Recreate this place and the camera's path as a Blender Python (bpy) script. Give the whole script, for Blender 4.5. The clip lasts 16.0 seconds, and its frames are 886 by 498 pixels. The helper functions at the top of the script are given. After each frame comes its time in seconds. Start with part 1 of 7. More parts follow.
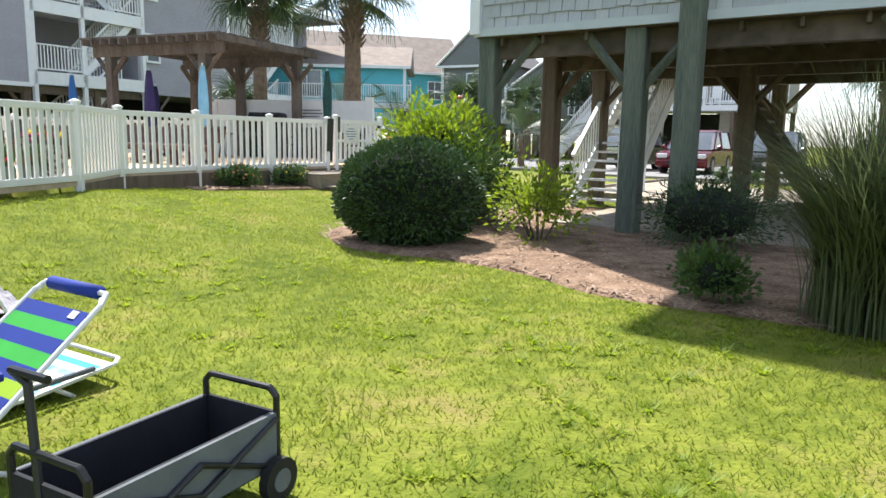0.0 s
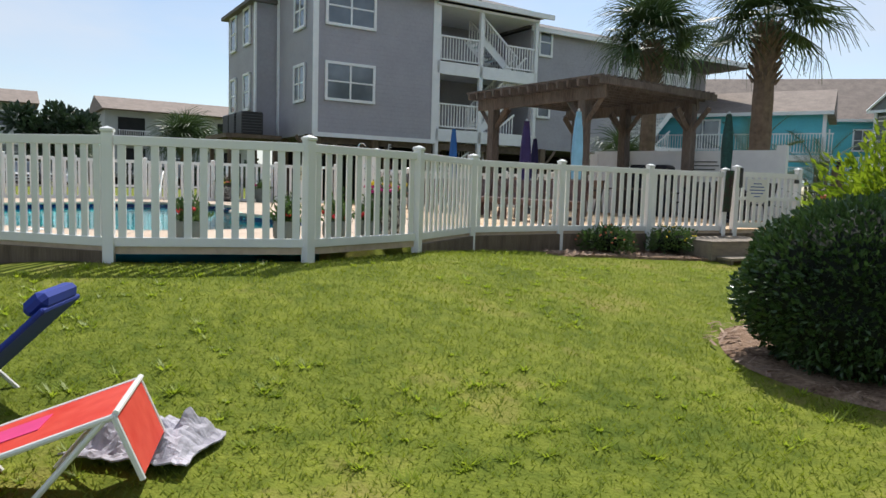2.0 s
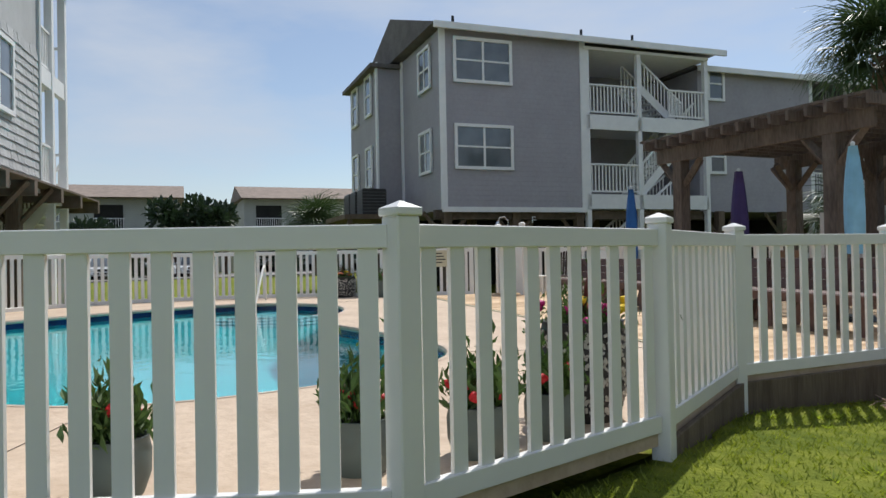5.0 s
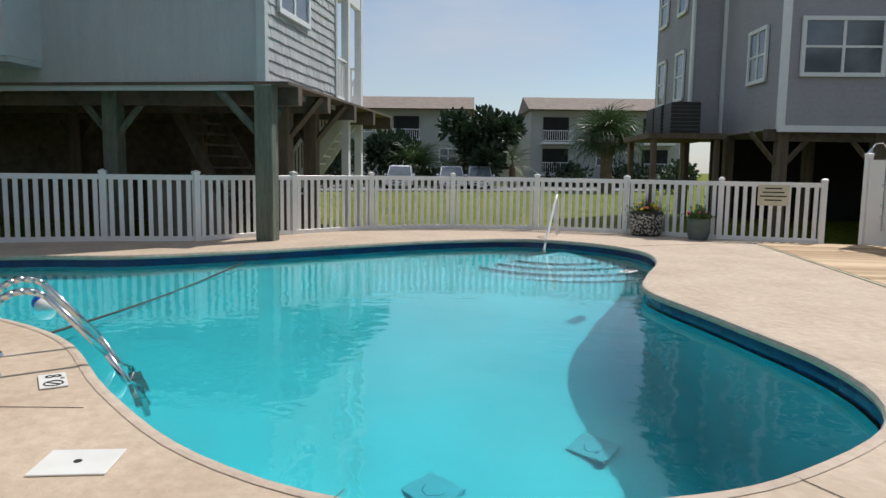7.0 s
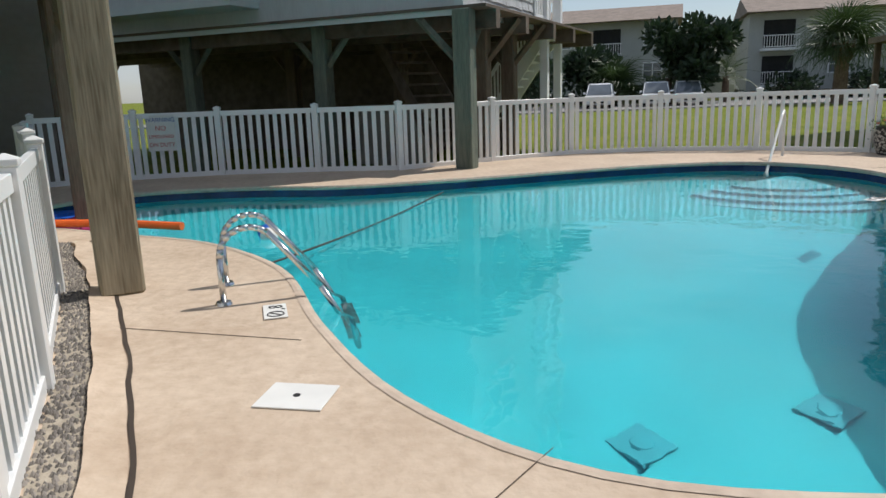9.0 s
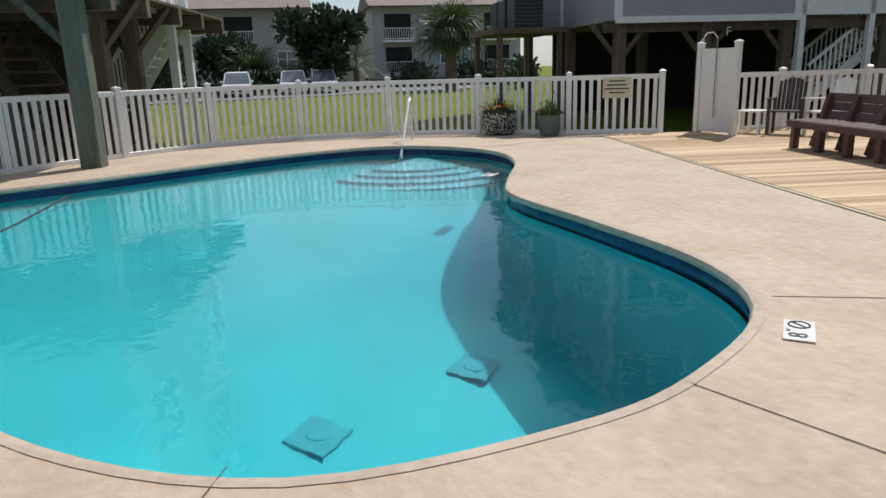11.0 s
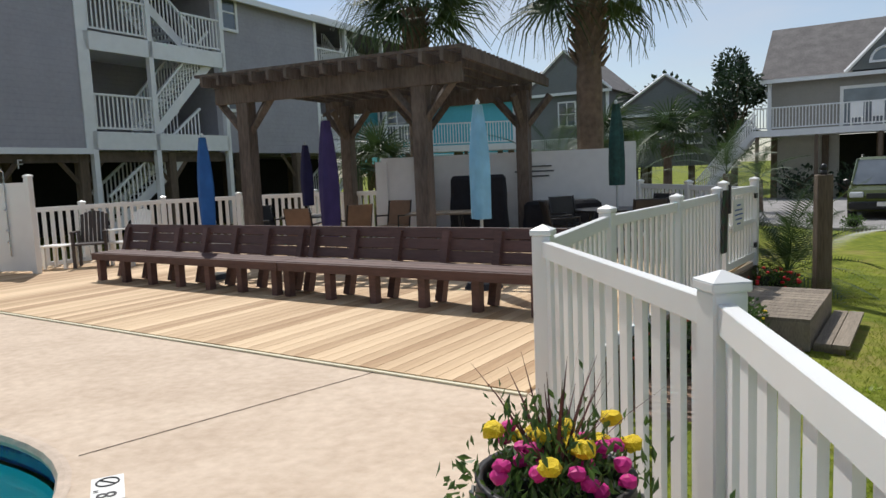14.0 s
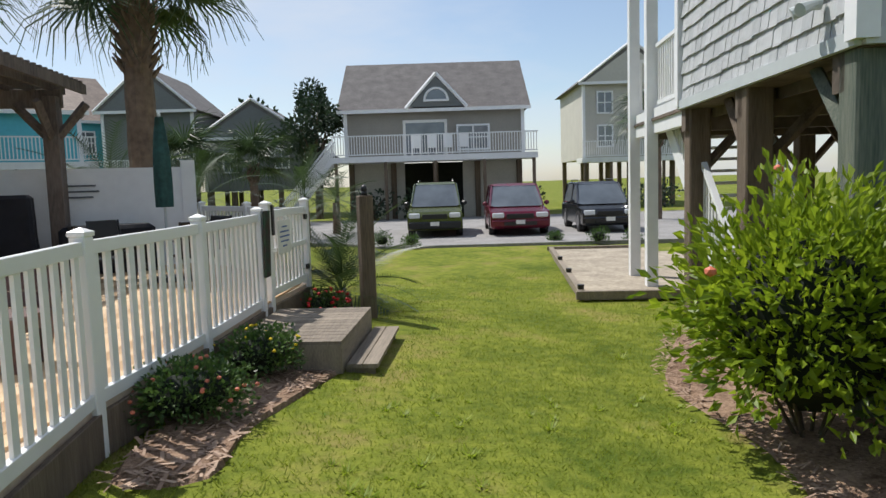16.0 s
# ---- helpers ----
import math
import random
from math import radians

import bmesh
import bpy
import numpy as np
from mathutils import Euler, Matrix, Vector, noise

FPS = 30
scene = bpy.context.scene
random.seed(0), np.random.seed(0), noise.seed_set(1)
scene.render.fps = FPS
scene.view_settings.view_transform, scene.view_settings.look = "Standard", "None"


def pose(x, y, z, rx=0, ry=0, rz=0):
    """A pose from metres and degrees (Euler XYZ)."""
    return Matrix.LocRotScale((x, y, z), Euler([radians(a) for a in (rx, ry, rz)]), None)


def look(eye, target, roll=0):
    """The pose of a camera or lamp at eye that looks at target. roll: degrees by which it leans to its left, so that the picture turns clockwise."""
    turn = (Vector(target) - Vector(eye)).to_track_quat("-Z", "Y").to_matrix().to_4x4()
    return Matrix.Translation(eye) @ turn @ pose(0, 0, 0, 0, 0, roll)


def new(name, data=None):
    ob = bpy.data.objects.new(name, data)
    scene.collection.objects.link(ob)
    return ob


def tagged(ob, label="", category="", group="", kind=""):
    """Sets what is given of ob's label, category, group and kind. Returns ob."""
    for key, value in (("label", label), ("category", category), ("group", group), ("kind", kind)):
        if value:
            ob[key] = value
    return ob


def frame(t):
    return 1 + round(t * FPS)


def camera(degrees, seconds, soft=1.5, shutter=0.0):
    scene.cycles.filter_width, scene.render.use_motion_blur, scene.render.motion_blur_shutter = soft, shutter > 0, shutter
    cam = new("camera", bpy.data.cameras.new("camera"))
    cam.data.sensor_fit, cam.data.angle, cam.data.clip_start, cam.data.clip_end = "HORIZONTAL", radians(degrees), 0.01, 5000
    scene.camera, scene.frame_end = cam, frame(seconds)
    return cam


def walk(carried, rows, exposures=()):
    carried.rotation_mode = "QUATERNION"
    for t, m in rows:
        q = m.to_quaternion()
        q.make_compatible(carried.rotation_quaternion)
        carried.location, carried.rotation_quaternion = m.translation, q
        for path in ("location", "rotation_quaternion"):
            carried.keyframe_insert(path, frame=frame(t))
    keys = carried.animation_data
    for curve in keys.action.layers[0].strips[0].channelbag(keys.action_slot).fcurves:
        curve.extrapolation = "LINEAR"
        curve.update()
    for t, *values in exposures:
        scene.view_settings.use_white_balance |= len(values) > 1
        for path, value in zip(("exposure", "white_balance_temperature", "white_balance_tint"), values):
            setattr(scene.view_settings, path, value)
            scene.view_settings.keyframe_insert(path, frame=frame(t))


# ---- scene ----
cam = camera(64.5, 16.0)
PATH = [
    (0, (2.093, -0.591, 0.696), (1.888, 1.374, 0.385), 1.1),
    (0.5, (2.018, 0.133, 0.711), (1.484, 2.038, 0.416), 0.2),
    (1, (1.899, 0.831, 0.731), (1.109, 2.659, 0.541), 0.5),
    (1.5, (1.658, 1.473, 0.707), (0.654, 3.194, 0.528), 1.3),
    (2, (1.261, 2.191, 0.688), (0.07, 3.787, 0.506), 1.7),
    (2.5, (0.792, 2.805, 0.682), (-0.502, 4.322, 0.521), 1.2),
    (3, (0.326, 3.353, 0.711), (-0.991, 4.852, 0.592), 0.4),
    (3.2, (0.076, 3.615, 0.745), (-1.236, 5.122, 0.652), 0.3),
    (5.3, (-2.592, 5.767, 0.981), (-4.121, 7.056, 1.009), -1.0),
    (5.5, (-2.884, 5.908, 1.011), (-4.452, 7.149, 1.021), -0.9),
    (6, (-3.451, 6.21, 1.113), (-5.112, 7.324, 1.061), -0.3),
    (6.5, (-4.052, 6.497, 1.24), (-5.823, 7.416, 1.097), 0.4),
    (7, (-4.463, 6.49, 1.325), (-6.334, 7.158, 1.097), 0.8),
    (7.5, (-4.594, 6.56, 1.35), (-6.536, 6.918, 1.032), 0.4),
    (8, (-4.643, 6.506, 1.362), (-6.602, 6.552, 0.962), -1.1),
    (8.2, (-4.659, 6.499, 1.365), (-6.615, 6.477, 0.949), -1.8),
    (10.5, (-4.843, 6.50, 1.375), (-6.61, 7.288, 0.870), -1.8),
    (11, (-4.837, 6.542, 1.384), (-6.485, 7.558, 0.884), -1.7),
    (11.5, (-4.819, 6.555, 1.393), (-6.321, 7.783, 0.905), -1.9),
    (12, (-4.8, 6.583, 1.395), (-6.125, 8.008, 0.934), -1.8),
    (12.5, (-4.806, 6.687, 1.362), (-5.892, 8.317, 0.959), -2.0),
    (13, (-4.765, 6.713, 1.397), (-5.6, 8.498, 1.056), -2.1),
    (13.5, (-4.735, 6.76, 1.437), (-5.307, 8.656, 1.157), -2.1),
    (14, (-4.729, 6.844, 1.472), (-4.962, 8.818, 1.253), -2.4),
    (14.5, (-4.667, 6.905, 1.47), (-4.56, 8.892, 1.272), -2.7),
    (15, (-4.453, 7.022, 1.454), (-4.051, 8.972, 1.263), -2.3),
    (15.5, (-4.116, 7.231, 1.389), (-3.455, 9.11, 1.209), -1.9),
    (16, (-3.871, 7.512, 1.372), (-3.033, 9.318, 1.182), -1.8),
]
walk(cam, [(t, look(eye, target, roll)) for t, eye, target, roll in PATH],
     [(0, 1.05), (0.5, 0.85), (1.0, 0.42), (1.5, 0.3), (2.5, 0.1), (3.2, 0.1), (5.5, -0.2), (8.0, -0.27), (12.0, -0.3), (14.0, -0.12), (15.0, -0.15), (16.0, 0.1)])

# ---- sky, sun ----
SUN = Vector((-0.40, 0.915, 0)).normalized() * math.cos(radians(56)) + Vector((0, 0, math.sin(radians(56))))
sun = new("sun", bpy.data.lights.new("sun", "SUN"))
sun.data.energy, sun.data.angle, sun.data.color = 4.4, radians(0.6), (1.0, 0.965, 0.92)
sun.rotation_mode = "QUATERNION"
sun.rotation_quaternion = SUN.to_track_quat("Z", "Y")
world = bpy.data.worlds.new("sky")
scene.world = world
world.use_nodes = True
wn, wl = world.node_tree.nodes, world.node_tree.links
wn.clear()
wout, wbg = wn.new("ShaderNodeOutputWorld"), wn.new("ShaderNodeBackground")
sky = wn.new("ShaderNodeTexSky")
sky.sky_type, sky.sun_disc = "NISHITA", False
sky.sun_elevation, sky.sun_rotation = radians(56), math.atan2(SUN.x, SUN.y)
sky.air_density, sky.dust_density, sky.ozone_density = 1.0, 0.6, 1.6
geo = wn.new("ShaderNodeTexCoord")
wmap = wn.new("ShaderNodeMapping")
wmap.inputs["Scale"].default_value = (1.0, 1.0, 3.2)
cloud = wn.new("ShaderNodeTexNoise")
cloud.inputs["Scale"].default_value, cloud.inputs["Detail"].default_value, cloud.inputs["Roughness"].default_value = 2.3, 7, 0.55
cramp = wn.new("ShaderNodeValToRGB")
cramp.color_ramp.elements[0].position, cramp.color_ramp.elements[1].position = 0.40, 0.70
cramp.color_ramp.elements[0].color, cramp.color_ramp.elements[1].color = (0.12, 0.12, 0.12, 1), (0.85, 0.85, 0.85, 1)
cmix = wn.new("ShaderNodeMixRGB")
cmix.inputs["Color2"].default_value = (5.3, 5.8, 6.6, 1)
wl.new(geo.outputs["Generated"], wmap.inputs["Vector"])
wl.new(wmap.outputs["Vector"], cloud.inputs["Vector"])
wl.new(cloud.outputs["Fac"], cramp.inputs["Fac"])
wl.new(cramp.outputs["Color"], cmix.inputs["Fac"])
wl.new(sky.outputs["Color"], cmix.inputs["Color1"])
wl.new(cmix.outputs["Color"], wbg.inputs["Color"])
wbg.inputs["Strength"].default_value = 0.122
wl.new(wbg.outputs["Background"], wout.inputs["Surface"])


# ---- materials ----
def mat(name, color, rough=0.6, metal=0.0, var=0.15, scale=6.0, bump=0.0, bscale=60.0, spread=0.0, island=False, color2=None, stretch=None, spec=0.5, sub=0.0):
    m = bpy.data.materials.new(name)
    m.use_nodes = True
    nt = m.node_tree
    b = nt.nodes["Principled BSDF"]
    b.inputs["Roughness"].default_value, b.inputs["Metallic"].default_value = rough, metal
    b.inputs["Specular IOR Level"].default_value = spec
    tc = nt.nodes.new("ShaderNodeTexCoord")
    vec = tc.outputs["Object"]
    if stretch:
        mp = nt.nodes.new("ShaderNodeMapping")
        mp.inputs["Scale"].default_value = stretch
        nt.links.new(vec, mp.inputs["Vector"])
        vec = mp.outputs["Vector"]
    n1, n2 = nt.nodes.new("ShaderNodeTexNoise"), nt.nodes.new("ShaderNodeTexNoise")
    n1.inputs["Scale"].default_value, n1.inputs["Detail"].default_value = scale, 8
    n2.inputs["Scale"].default_value, n2.inputs["Detail"].default_value = scale * 0.13, 4
    for n in (n1, n2):
        nt.links.new(vec, n.inputs["Vector"])
    add = nt.nodes.new("ShaderNodeMath")
    add.operation = "ADD"
    nt.links.new(n1.outputs["Fac"], add.inputs[0])
    nt.links.new(n2.outputs["Fac"], add.inputs[1])
    last = add.outputs[0]
    if spread:
        src = nt.nodes.new("ShaderNodeNewGeometry").outputs["Random Per Island"] if island else nt.nodes.new("ShaderNodeObjectInfo").outputs["Random"]
        ma = nt.nodes.new("ShaderNodeMath")
        ma.operation = "MULTIPLY_ADD"
        nt.links.new(src, ma.inputs[0])
        ma.inputs[1].default_value = spread
        nt.links.new(last, ma.inputs[2])
        last = ma.outputs[0]
    ramp = nt.nodes.new("ShaderNodeMapRange")
    ramp.inputs["From Min"].default_value, ramp.inputs["From Max"].default_value = 0.7, 1.3 + spread
    nt.links.new(last, ramp.inputs["Value"])
    mix = nt.nodes.new("ShaderNodeMixRGB")
    c2 = color2 or tuple(min(1, c * (1 + var)) for c in color)
    c1 = color if color2 else tuple(c * (1 - var) for c in color)
    mix.inputs["Color1"].default_value, mix.inputs["Color2"].default_value = (*c1, 1), (*c2, 1)
    nt.links.new(ramp.outputs["Result"], mix.inputs["Fac"])
    nt.links.new(mix.outputs["Color"], b.inputs["Base Color"])
    if bump:
        bp, nb = nt.nodes.new("ShaderNodeBump"), nt.nodes.new("ShaderNodeTexNoise")
        nb.inputs["Scale"].default_value, nb.inputs["Detail"].default_value = bscale, 6
        nt.links.new(vec, nb.inputs["Vector"])
        bp.inputs["Strength"].default_value, bp.inputs["Distance"].default_value = bump, 0.02
        nt.links.new(nb.outputs["Fac"], bp.inputs["Height"])
        nt.links.new(bp.outputs["Normal"], b.inputs["Normal"])
    if sub:
        b.inputs["Subsurface Weight"].default_value = sub
    return m


def leaf_mat(name, c1, c2, trans=0.35, rough=0.45):
    m = mat(name, c1, rough, var=0.2, scale=3, spread=0.6, island=True, color2=c2)
    nt = m.node_tree
    b, out = nt.nodes["Principled BSDF"], nt.nodes["Material Output"]
    t, mx = nt.nodes.new("ShaderNodeBsdfTranslucent"), nt.nodes.new("ShaderNodeMixShader")
    src = b.inputs["Base Color"].links[0].from_socket
    nt.links.new(src, t.inputs["Color"])
    mx.inputs["Fac"].default_value = trans
    nt.links.new(b.outputs["BSDF"], mx.inputs[1])
    nt.links.new(t.outputs["BSDF"], mx.inputs[2])
    nt.links.new(mx.outputs["Shader"], out.inputs["Surface"])
    return m


def lined(name, color, pitch, var=0.08, depth=0.5):
    """Painted lap siding: shallow laps every pitch metres up the wall."""
    m = mat(name, color, 0.7, var=var, scale=9)
    nt = m.node_tree
    tc, sep = nt.nodes.new("ShaderNodeTexCoord"), nt.nodes.new("ShaderNodeSeparateXYZ")
    nt.links.new(tc.outputs["Object"], sep.inputs["Vector"])
    fr, dv = nt.nodes.new("ShaderNodeMath"), nt.nodes.new("ShaderNodeMath")
    dv.operation, dv.inputs[1].default_value = "DIVIDE", pitch
    fr.operation = "FRACT"
    nt.links.new(sep.outputs["Z"], dv.inputs[0])
    nt.links.new(dv.outputs[0], fr.inputs[0])
    bp = nt.nodes.new("ShaderNodeBump")
    bp.invert = True
    bp.inputs["Strength"].default_value, bp.inputs["Distance"].default_value = depth, 0.03
    nt.links.new(fr.outputs[0], bp.inputs["Height"])
    nt.links.new(bp.outputs["Normal"], nt.nodes["Principled BSDF"].inputs["Normal"])
    return m


VINYL = mat("white_vinyl", (0.80, 0.80, 0.78), 0.35, var=0.03, scale=4)
WHITE = mat("white_paint", (0.78, 0.79, 0.79), 0.5, var=0.05, scale=5)
GRASSM = leaf_mat("grass_blade", (0.17, 0.225, 0.02), (0.30, 0.35, 0.035), 0.5)
WEED = leaf_mat("lime_grass_tuft", (0.22, 0.32, 0.02), (0.42, 0.50, 0.04), 0.6)
SOIL = mat("lawn_turf", (0.08, 0.115, 0.013), 0.9, scale=7, bump=1.0, bscale=38, color2=(0.235, 0.26, 0.036), spec=0.1)


def worn_patches(m, color, scale, low, high):
    """Thin dry patches of another colour, some metres apart."""
    nt = m.node_tree
    b = nt.nodes["Principled BSDF"]
    src = b.inputs["Base Color"].links[0].from_socket
    tc, n, r, mx = (nt.nodes.new(k) for k in ("ShaderNodeTexCoord", "ShaderNodeTexNoise", "ShaderNodeMapRange", "ShaderNodeMixRGB"))
    n.inputs["Scale"].default_value, n.inputs["Detail"].default_value = scale, 5
    n.inputs["Roughness"].default_value = 0.65
    r.inputs["From Min"].default_value, r.inputs["From Max"].default_value = low, high
    r.inputs["To Max"].default_value = 0.75
    mx.inputs["Color2"].default_value = (*color, 1)
    nt.links.new(tc.outputs["Object"], n.inputs["Vector"])
    nt.links.new(n.outputs["Fac"], r.inputs["Value"])
    nt.links.new(r.outputs["Result"], mx.inputs["Fac"])
    nt.links.new(src, mx.inputs["Color1"])
    nt.links.new(mx.outputs["Color"], b.inputs["Base Color"])


worn_patches(SOIL, (0.27, 0.21, 0.08), 0.9, 0.54, 0.70)
MULCH = mat("pine_mulch", (0.12, 0.07, 0.045), 0.9, scale=30, bump=1.0, bscale=70, color2=(0.42, 0.29, 0.20), spec=0.1)
CHIP = mat("mulch_chip", (0.16, 0.09, 0.06), 0.9, scale=9, spread=0.9, island=True, color2=(0.50, 0.36, 0.26))
CONC = mat("tan_pool_deck", (0.465, 0.35, 0.25), 0.75, scale=11, bump=0.45, bscale=18, color2=(0.625, 0.50, 0.378))
COPE = mat("coping_edge", (0.44, 0.345, 0.265), 0.75, scale=11, bump=0.45, bscale=18, color2=(0.62, 0.50, 0.39))
NAVY = mat("navy_tile", (0.006, 0.02, 0.10), 0.25, scale=30, var=0.4)
PLASTER = mat("aqua_plaster", (0.010, 0.36, 0.41), 0.8, scale=1.2, var=0.12)
STEPM = mat("pale_step_plaster", (0.10, 0.42, 0.50), 0.8, scale=2, var=0.08)
DRAINM = mat("drain_grate", (0.010, 0.25, 0.30), 0.8)
ROAD = mat("pale_asphalt", (0.28, 0.27, 0.26), 0.9, scale=9, var=0.2, bump=0.3, spec=0.2)
DIRT = mat("sandy_gravel", (0.38, 0.33, 0.26), 0.95, scale=12, var=0.3, bump=0.6, bscale=40, spec=0.1)
DECKW = mat("new_deck_board", (0.33, 0.19, 0.085), 0.7, scale=5, spread=1.6, color2=(0.78, 0.58, 0.36), stretch=(0.5, 9, 4), bump=0.15)
OLDW = mat("weathered_step_board", (0.13, 0.105, 0.08), 0.85, scale=6, spread=0.5, color2=(0.36, 0.30, 0.23), stretch=(1, 12, 4), bump=0.3)
BROWNW = mat("dark_bench_wood", (0.055, 0.025, 0.02), 0.6, scale=6, spread=0.5, color2=(0.16, 0.085, 0.07), stretch=(1, 6, 6), bump=0.15)
PERGW = mat("pergola_timber", (0.07, 0.053, 0.044), 0.85, scale=7, var=0.3, color2=(0.18, 0.145, 0.12), stretch=(4, 4, 0.8), bump=0.3)
PILEW = mat("treated_piling", (0.07, 0.095, 0.075), 0.85, scale=7, color2=(0.19, 0.205, 0.155), stretch=(9, 9, 0.7), bump=0.4)
PILEB = mat("brown_piling", (0.09, 0.065, 0.045), 0.85, scale=7, color2=(0.20, 0.15, 0.105), stretch=(9, 9, 0.7), bump=0.4)
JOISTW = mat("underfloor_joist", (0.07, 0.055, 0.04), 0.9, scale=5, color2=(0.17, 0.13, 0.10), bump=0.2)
NEARP = mat("tan_deck_post", (0.16, 0.13, 0.08), 0.85, scale=6, color2=(0.42, 0.36, 0.25), stretch=(9, 9, 0.6), bump=0.5)
GREY = lined("grey_lap_siding", (0.335, 0.325, 0.35), 0.16)
GREYL = lined("pale_lap_siding", (0.42, 0.43, 0.40), 0.18)
TEALS = lined("teal_lap_siding", (0.10, 0.45, 0.52), 0.18)
DGREY = lined("slate_lap_siding", (0.16, 0.17, 0.165), 0.18)
TAUPE = lined("taupe_lap_siding", (0.27, 0.25, 0.215), 0.16)
CREAM = lined("cream_lap_siding", (0.50, 0.48, 0.42), 0.18)
SHING = mat("grey_wall_shingle", (0.37, 0.39, 0.40), 0.85, scale=5, spread=0.8, color2=(0.56, 0.575, 0.58), stretch=(7, 7, 0.8), bump=0.4)
FASC = mat("pale_grey_trim", (0.50, 0.54, 0.54), 0.6, var=0.05)
ROOF = mat("grey_roof_shingle", (0.13, 0.12, 0.115), 0.9, scale=14, var=0.3, bump=0.5, bscale=30)
ROOFT = mat("tan_roof_shingle", (0.25, 0.20, 0.165), 0.9, scale=14, var=0.25, bump=0.5, bscale=30)
GLASS = mat("window_pane", (0.13, 0.15, 0.17), 0.06, var=0.3, scale=1.5, spec=1.0)
# Near-black colour that stands in for shade in recesses and under floors.
DARK = mat("recess_shade", (0.018, 0.018, 0.018), 0.9, var=0.3)
BLACK = mat("black_coated_steel", (0.012, 0.012, 0.013), 0.4, var=0.3)
FABRIC = mat("black_canvas", (0.012, 0.013, 0.018), 0.9, var=0.3, bump=0.2)
GFAB = mat("grey_canvas", (0.13, 0.14, 0.15), 0.85, var=0.2, bump=0.2)
STEEL = mat("stainless_tube", (0.65, 0.65, 0.64), 0.18, metal=1.0, var=0.05)
RUBBER = mat("tyre_rubber", (0.012, 0.012, 0.012), 0.8)
RIM = mat("alloy_rim", (0.35, 0.35, 0.36), 0.35, metal=0.8)
LAMPG = mat("lamp_lens", (0.70, 0.72, 0.74), 0.1, var=0.05)
REDL = mat("red_lens", (0.35, 0.01, 0.01), 0.2)
OLIVE = mat("olive_car_paint", (0.10, 0.12, 0.035), 0.22, metal=0.4, var=0.05, spec=0.8)
MAROON = mat("maroon_car_paint", (0.14, 0.008, 0.025), 0.2, metal=0.3, var=0.05, spec=0.8)
BLKCAR = mat("black_car_paint", (0.012, 0.012, 0.014), 0.18, var=0.05, spec=0.8)
WHTCAR = mat("white_car_paint", (0.75, 0.76, 0.77), 0.2, var=0.03)
TRUNK = mat("palm_trunk", (0.10, 0.07, 0.05), 0.95, scale=8, var=0.4, bump=0.8, bscale=18, color2=(0.24, 0.17, 0.12))
PALML = leaf_mat("palm_leaf", (0.025, 0.05, 0.018), (0.075, 0.12, 0.035), 0.3)
BUSHL = leaf_mat("dark_hedge_leaf", (0.018, 0.045, 0.015), (0.08, 0.145, 0.04), 0.15, 0.28)
LIMEL = leaf_mat("lime_shrub_leaf", (0.10, 0.18, 0.012), (0.40, 0.50, 0.03), 0.5)
GREENL = leaf_mat("green_shrub_leaf", (0.03, 0.075, 0.018), (0.12, 0.20, 0.045), 0.35)
REED = leaf_mat("plume_grass", (0.06, 0.09, 0.03), (0.20, 0.23, 0.11), 0.35)
SPIKE = leaf_mat("burgundy_leaf", (0.05, 0.014, 0.016), (0.13, 0.04, 0.035), 0.3)
TREEL = leaf_mat("dark_tree_leaf", (0.012, 0.03, 0.014), (0.04, 0.07, 0.028), 0.2)
# Near-black: painted shade inside shrubs, and also the planters' dark soil.
CORE = mat("shrub_shade_and_soil", (0.008, 0.013, 0.006), 0.95, var=0.4)
STEM = mat("shrub_stem", (0.10, 0.075, 0.05), 0.9, var=0.3)
YEL = mat("yellow_bloom", (0.85, 0.60, 0.01), 0.7, var=0.1, bump=0.6, bscale=200)
PINK = mat("magenta_bloom", (0.55, 0.01, 0.20), 0.6, var=0.15)
REDF = mat("red_bloom", (0.60, 0.015, 0.02), 0.6, var=0.15)
CORAL = mat("coral_bloom", (0.65, 0.18, 0.10), 0.6, var=0.2)
BLUECV = mat("blue_umbrella_cloth", (0.02, 0.11, 0.34), 0.8, var=0.2, bump=0.2, bscale=14)
NAVYCV = mat("navy_umbrella_cloth", (0.02, 0.018, 0.075), 0.85, var=0.2)
PURCV = mat("indigo_umbrella_cloth", (0.045, 0.03, 0.12), 0.85, var=0.2)
SKYCV = mat("light_blue_umbrella_cloth", (0.22, 0.48, 0.68), 0.8, var=0.15)
GRNCV = mat("green_umbrella_cloth", (0.015, 0.06, 0.055), 0.85, var=0.5, scale=14)
RED = mat("orange_red_fabric", (0.60, 0.028, 0.012), 0.6, var=0.15, scale=12, color2=(0.72, 0.085, 0.05))
SILVER = mat("silver_towel", (0.42, 0.40, 0.45), 0.6, var=0.25, scale=9, bump=0.5, bscale=25)
CBLUE = mat("blue_stripe", (0.006, 0.028, 0.24), 0.75, var=0.1)
CGREEN = mat("green_stripe", (0.03, 0.36, 0.04), 0.75, var=0.1)
CAQUA = mat("aqua_stripe", (0.02, 0.38, 0.55), 0.75, var=0.1)
CLIME = mat("lime_stripe", (0.30, 0.46, 0.015), 0.75, var=0.1)
TOWELB = mat("blue_white_towel", (0.50, 0.60, 0.72), 0.9, var=0.3, scale=14, color2=(0.06, 0.22, 0.55), bump=0.4)
NOODLE = mat("orange_foam", (0.80, 0.13, 0.015), 0.8, var=0.08)
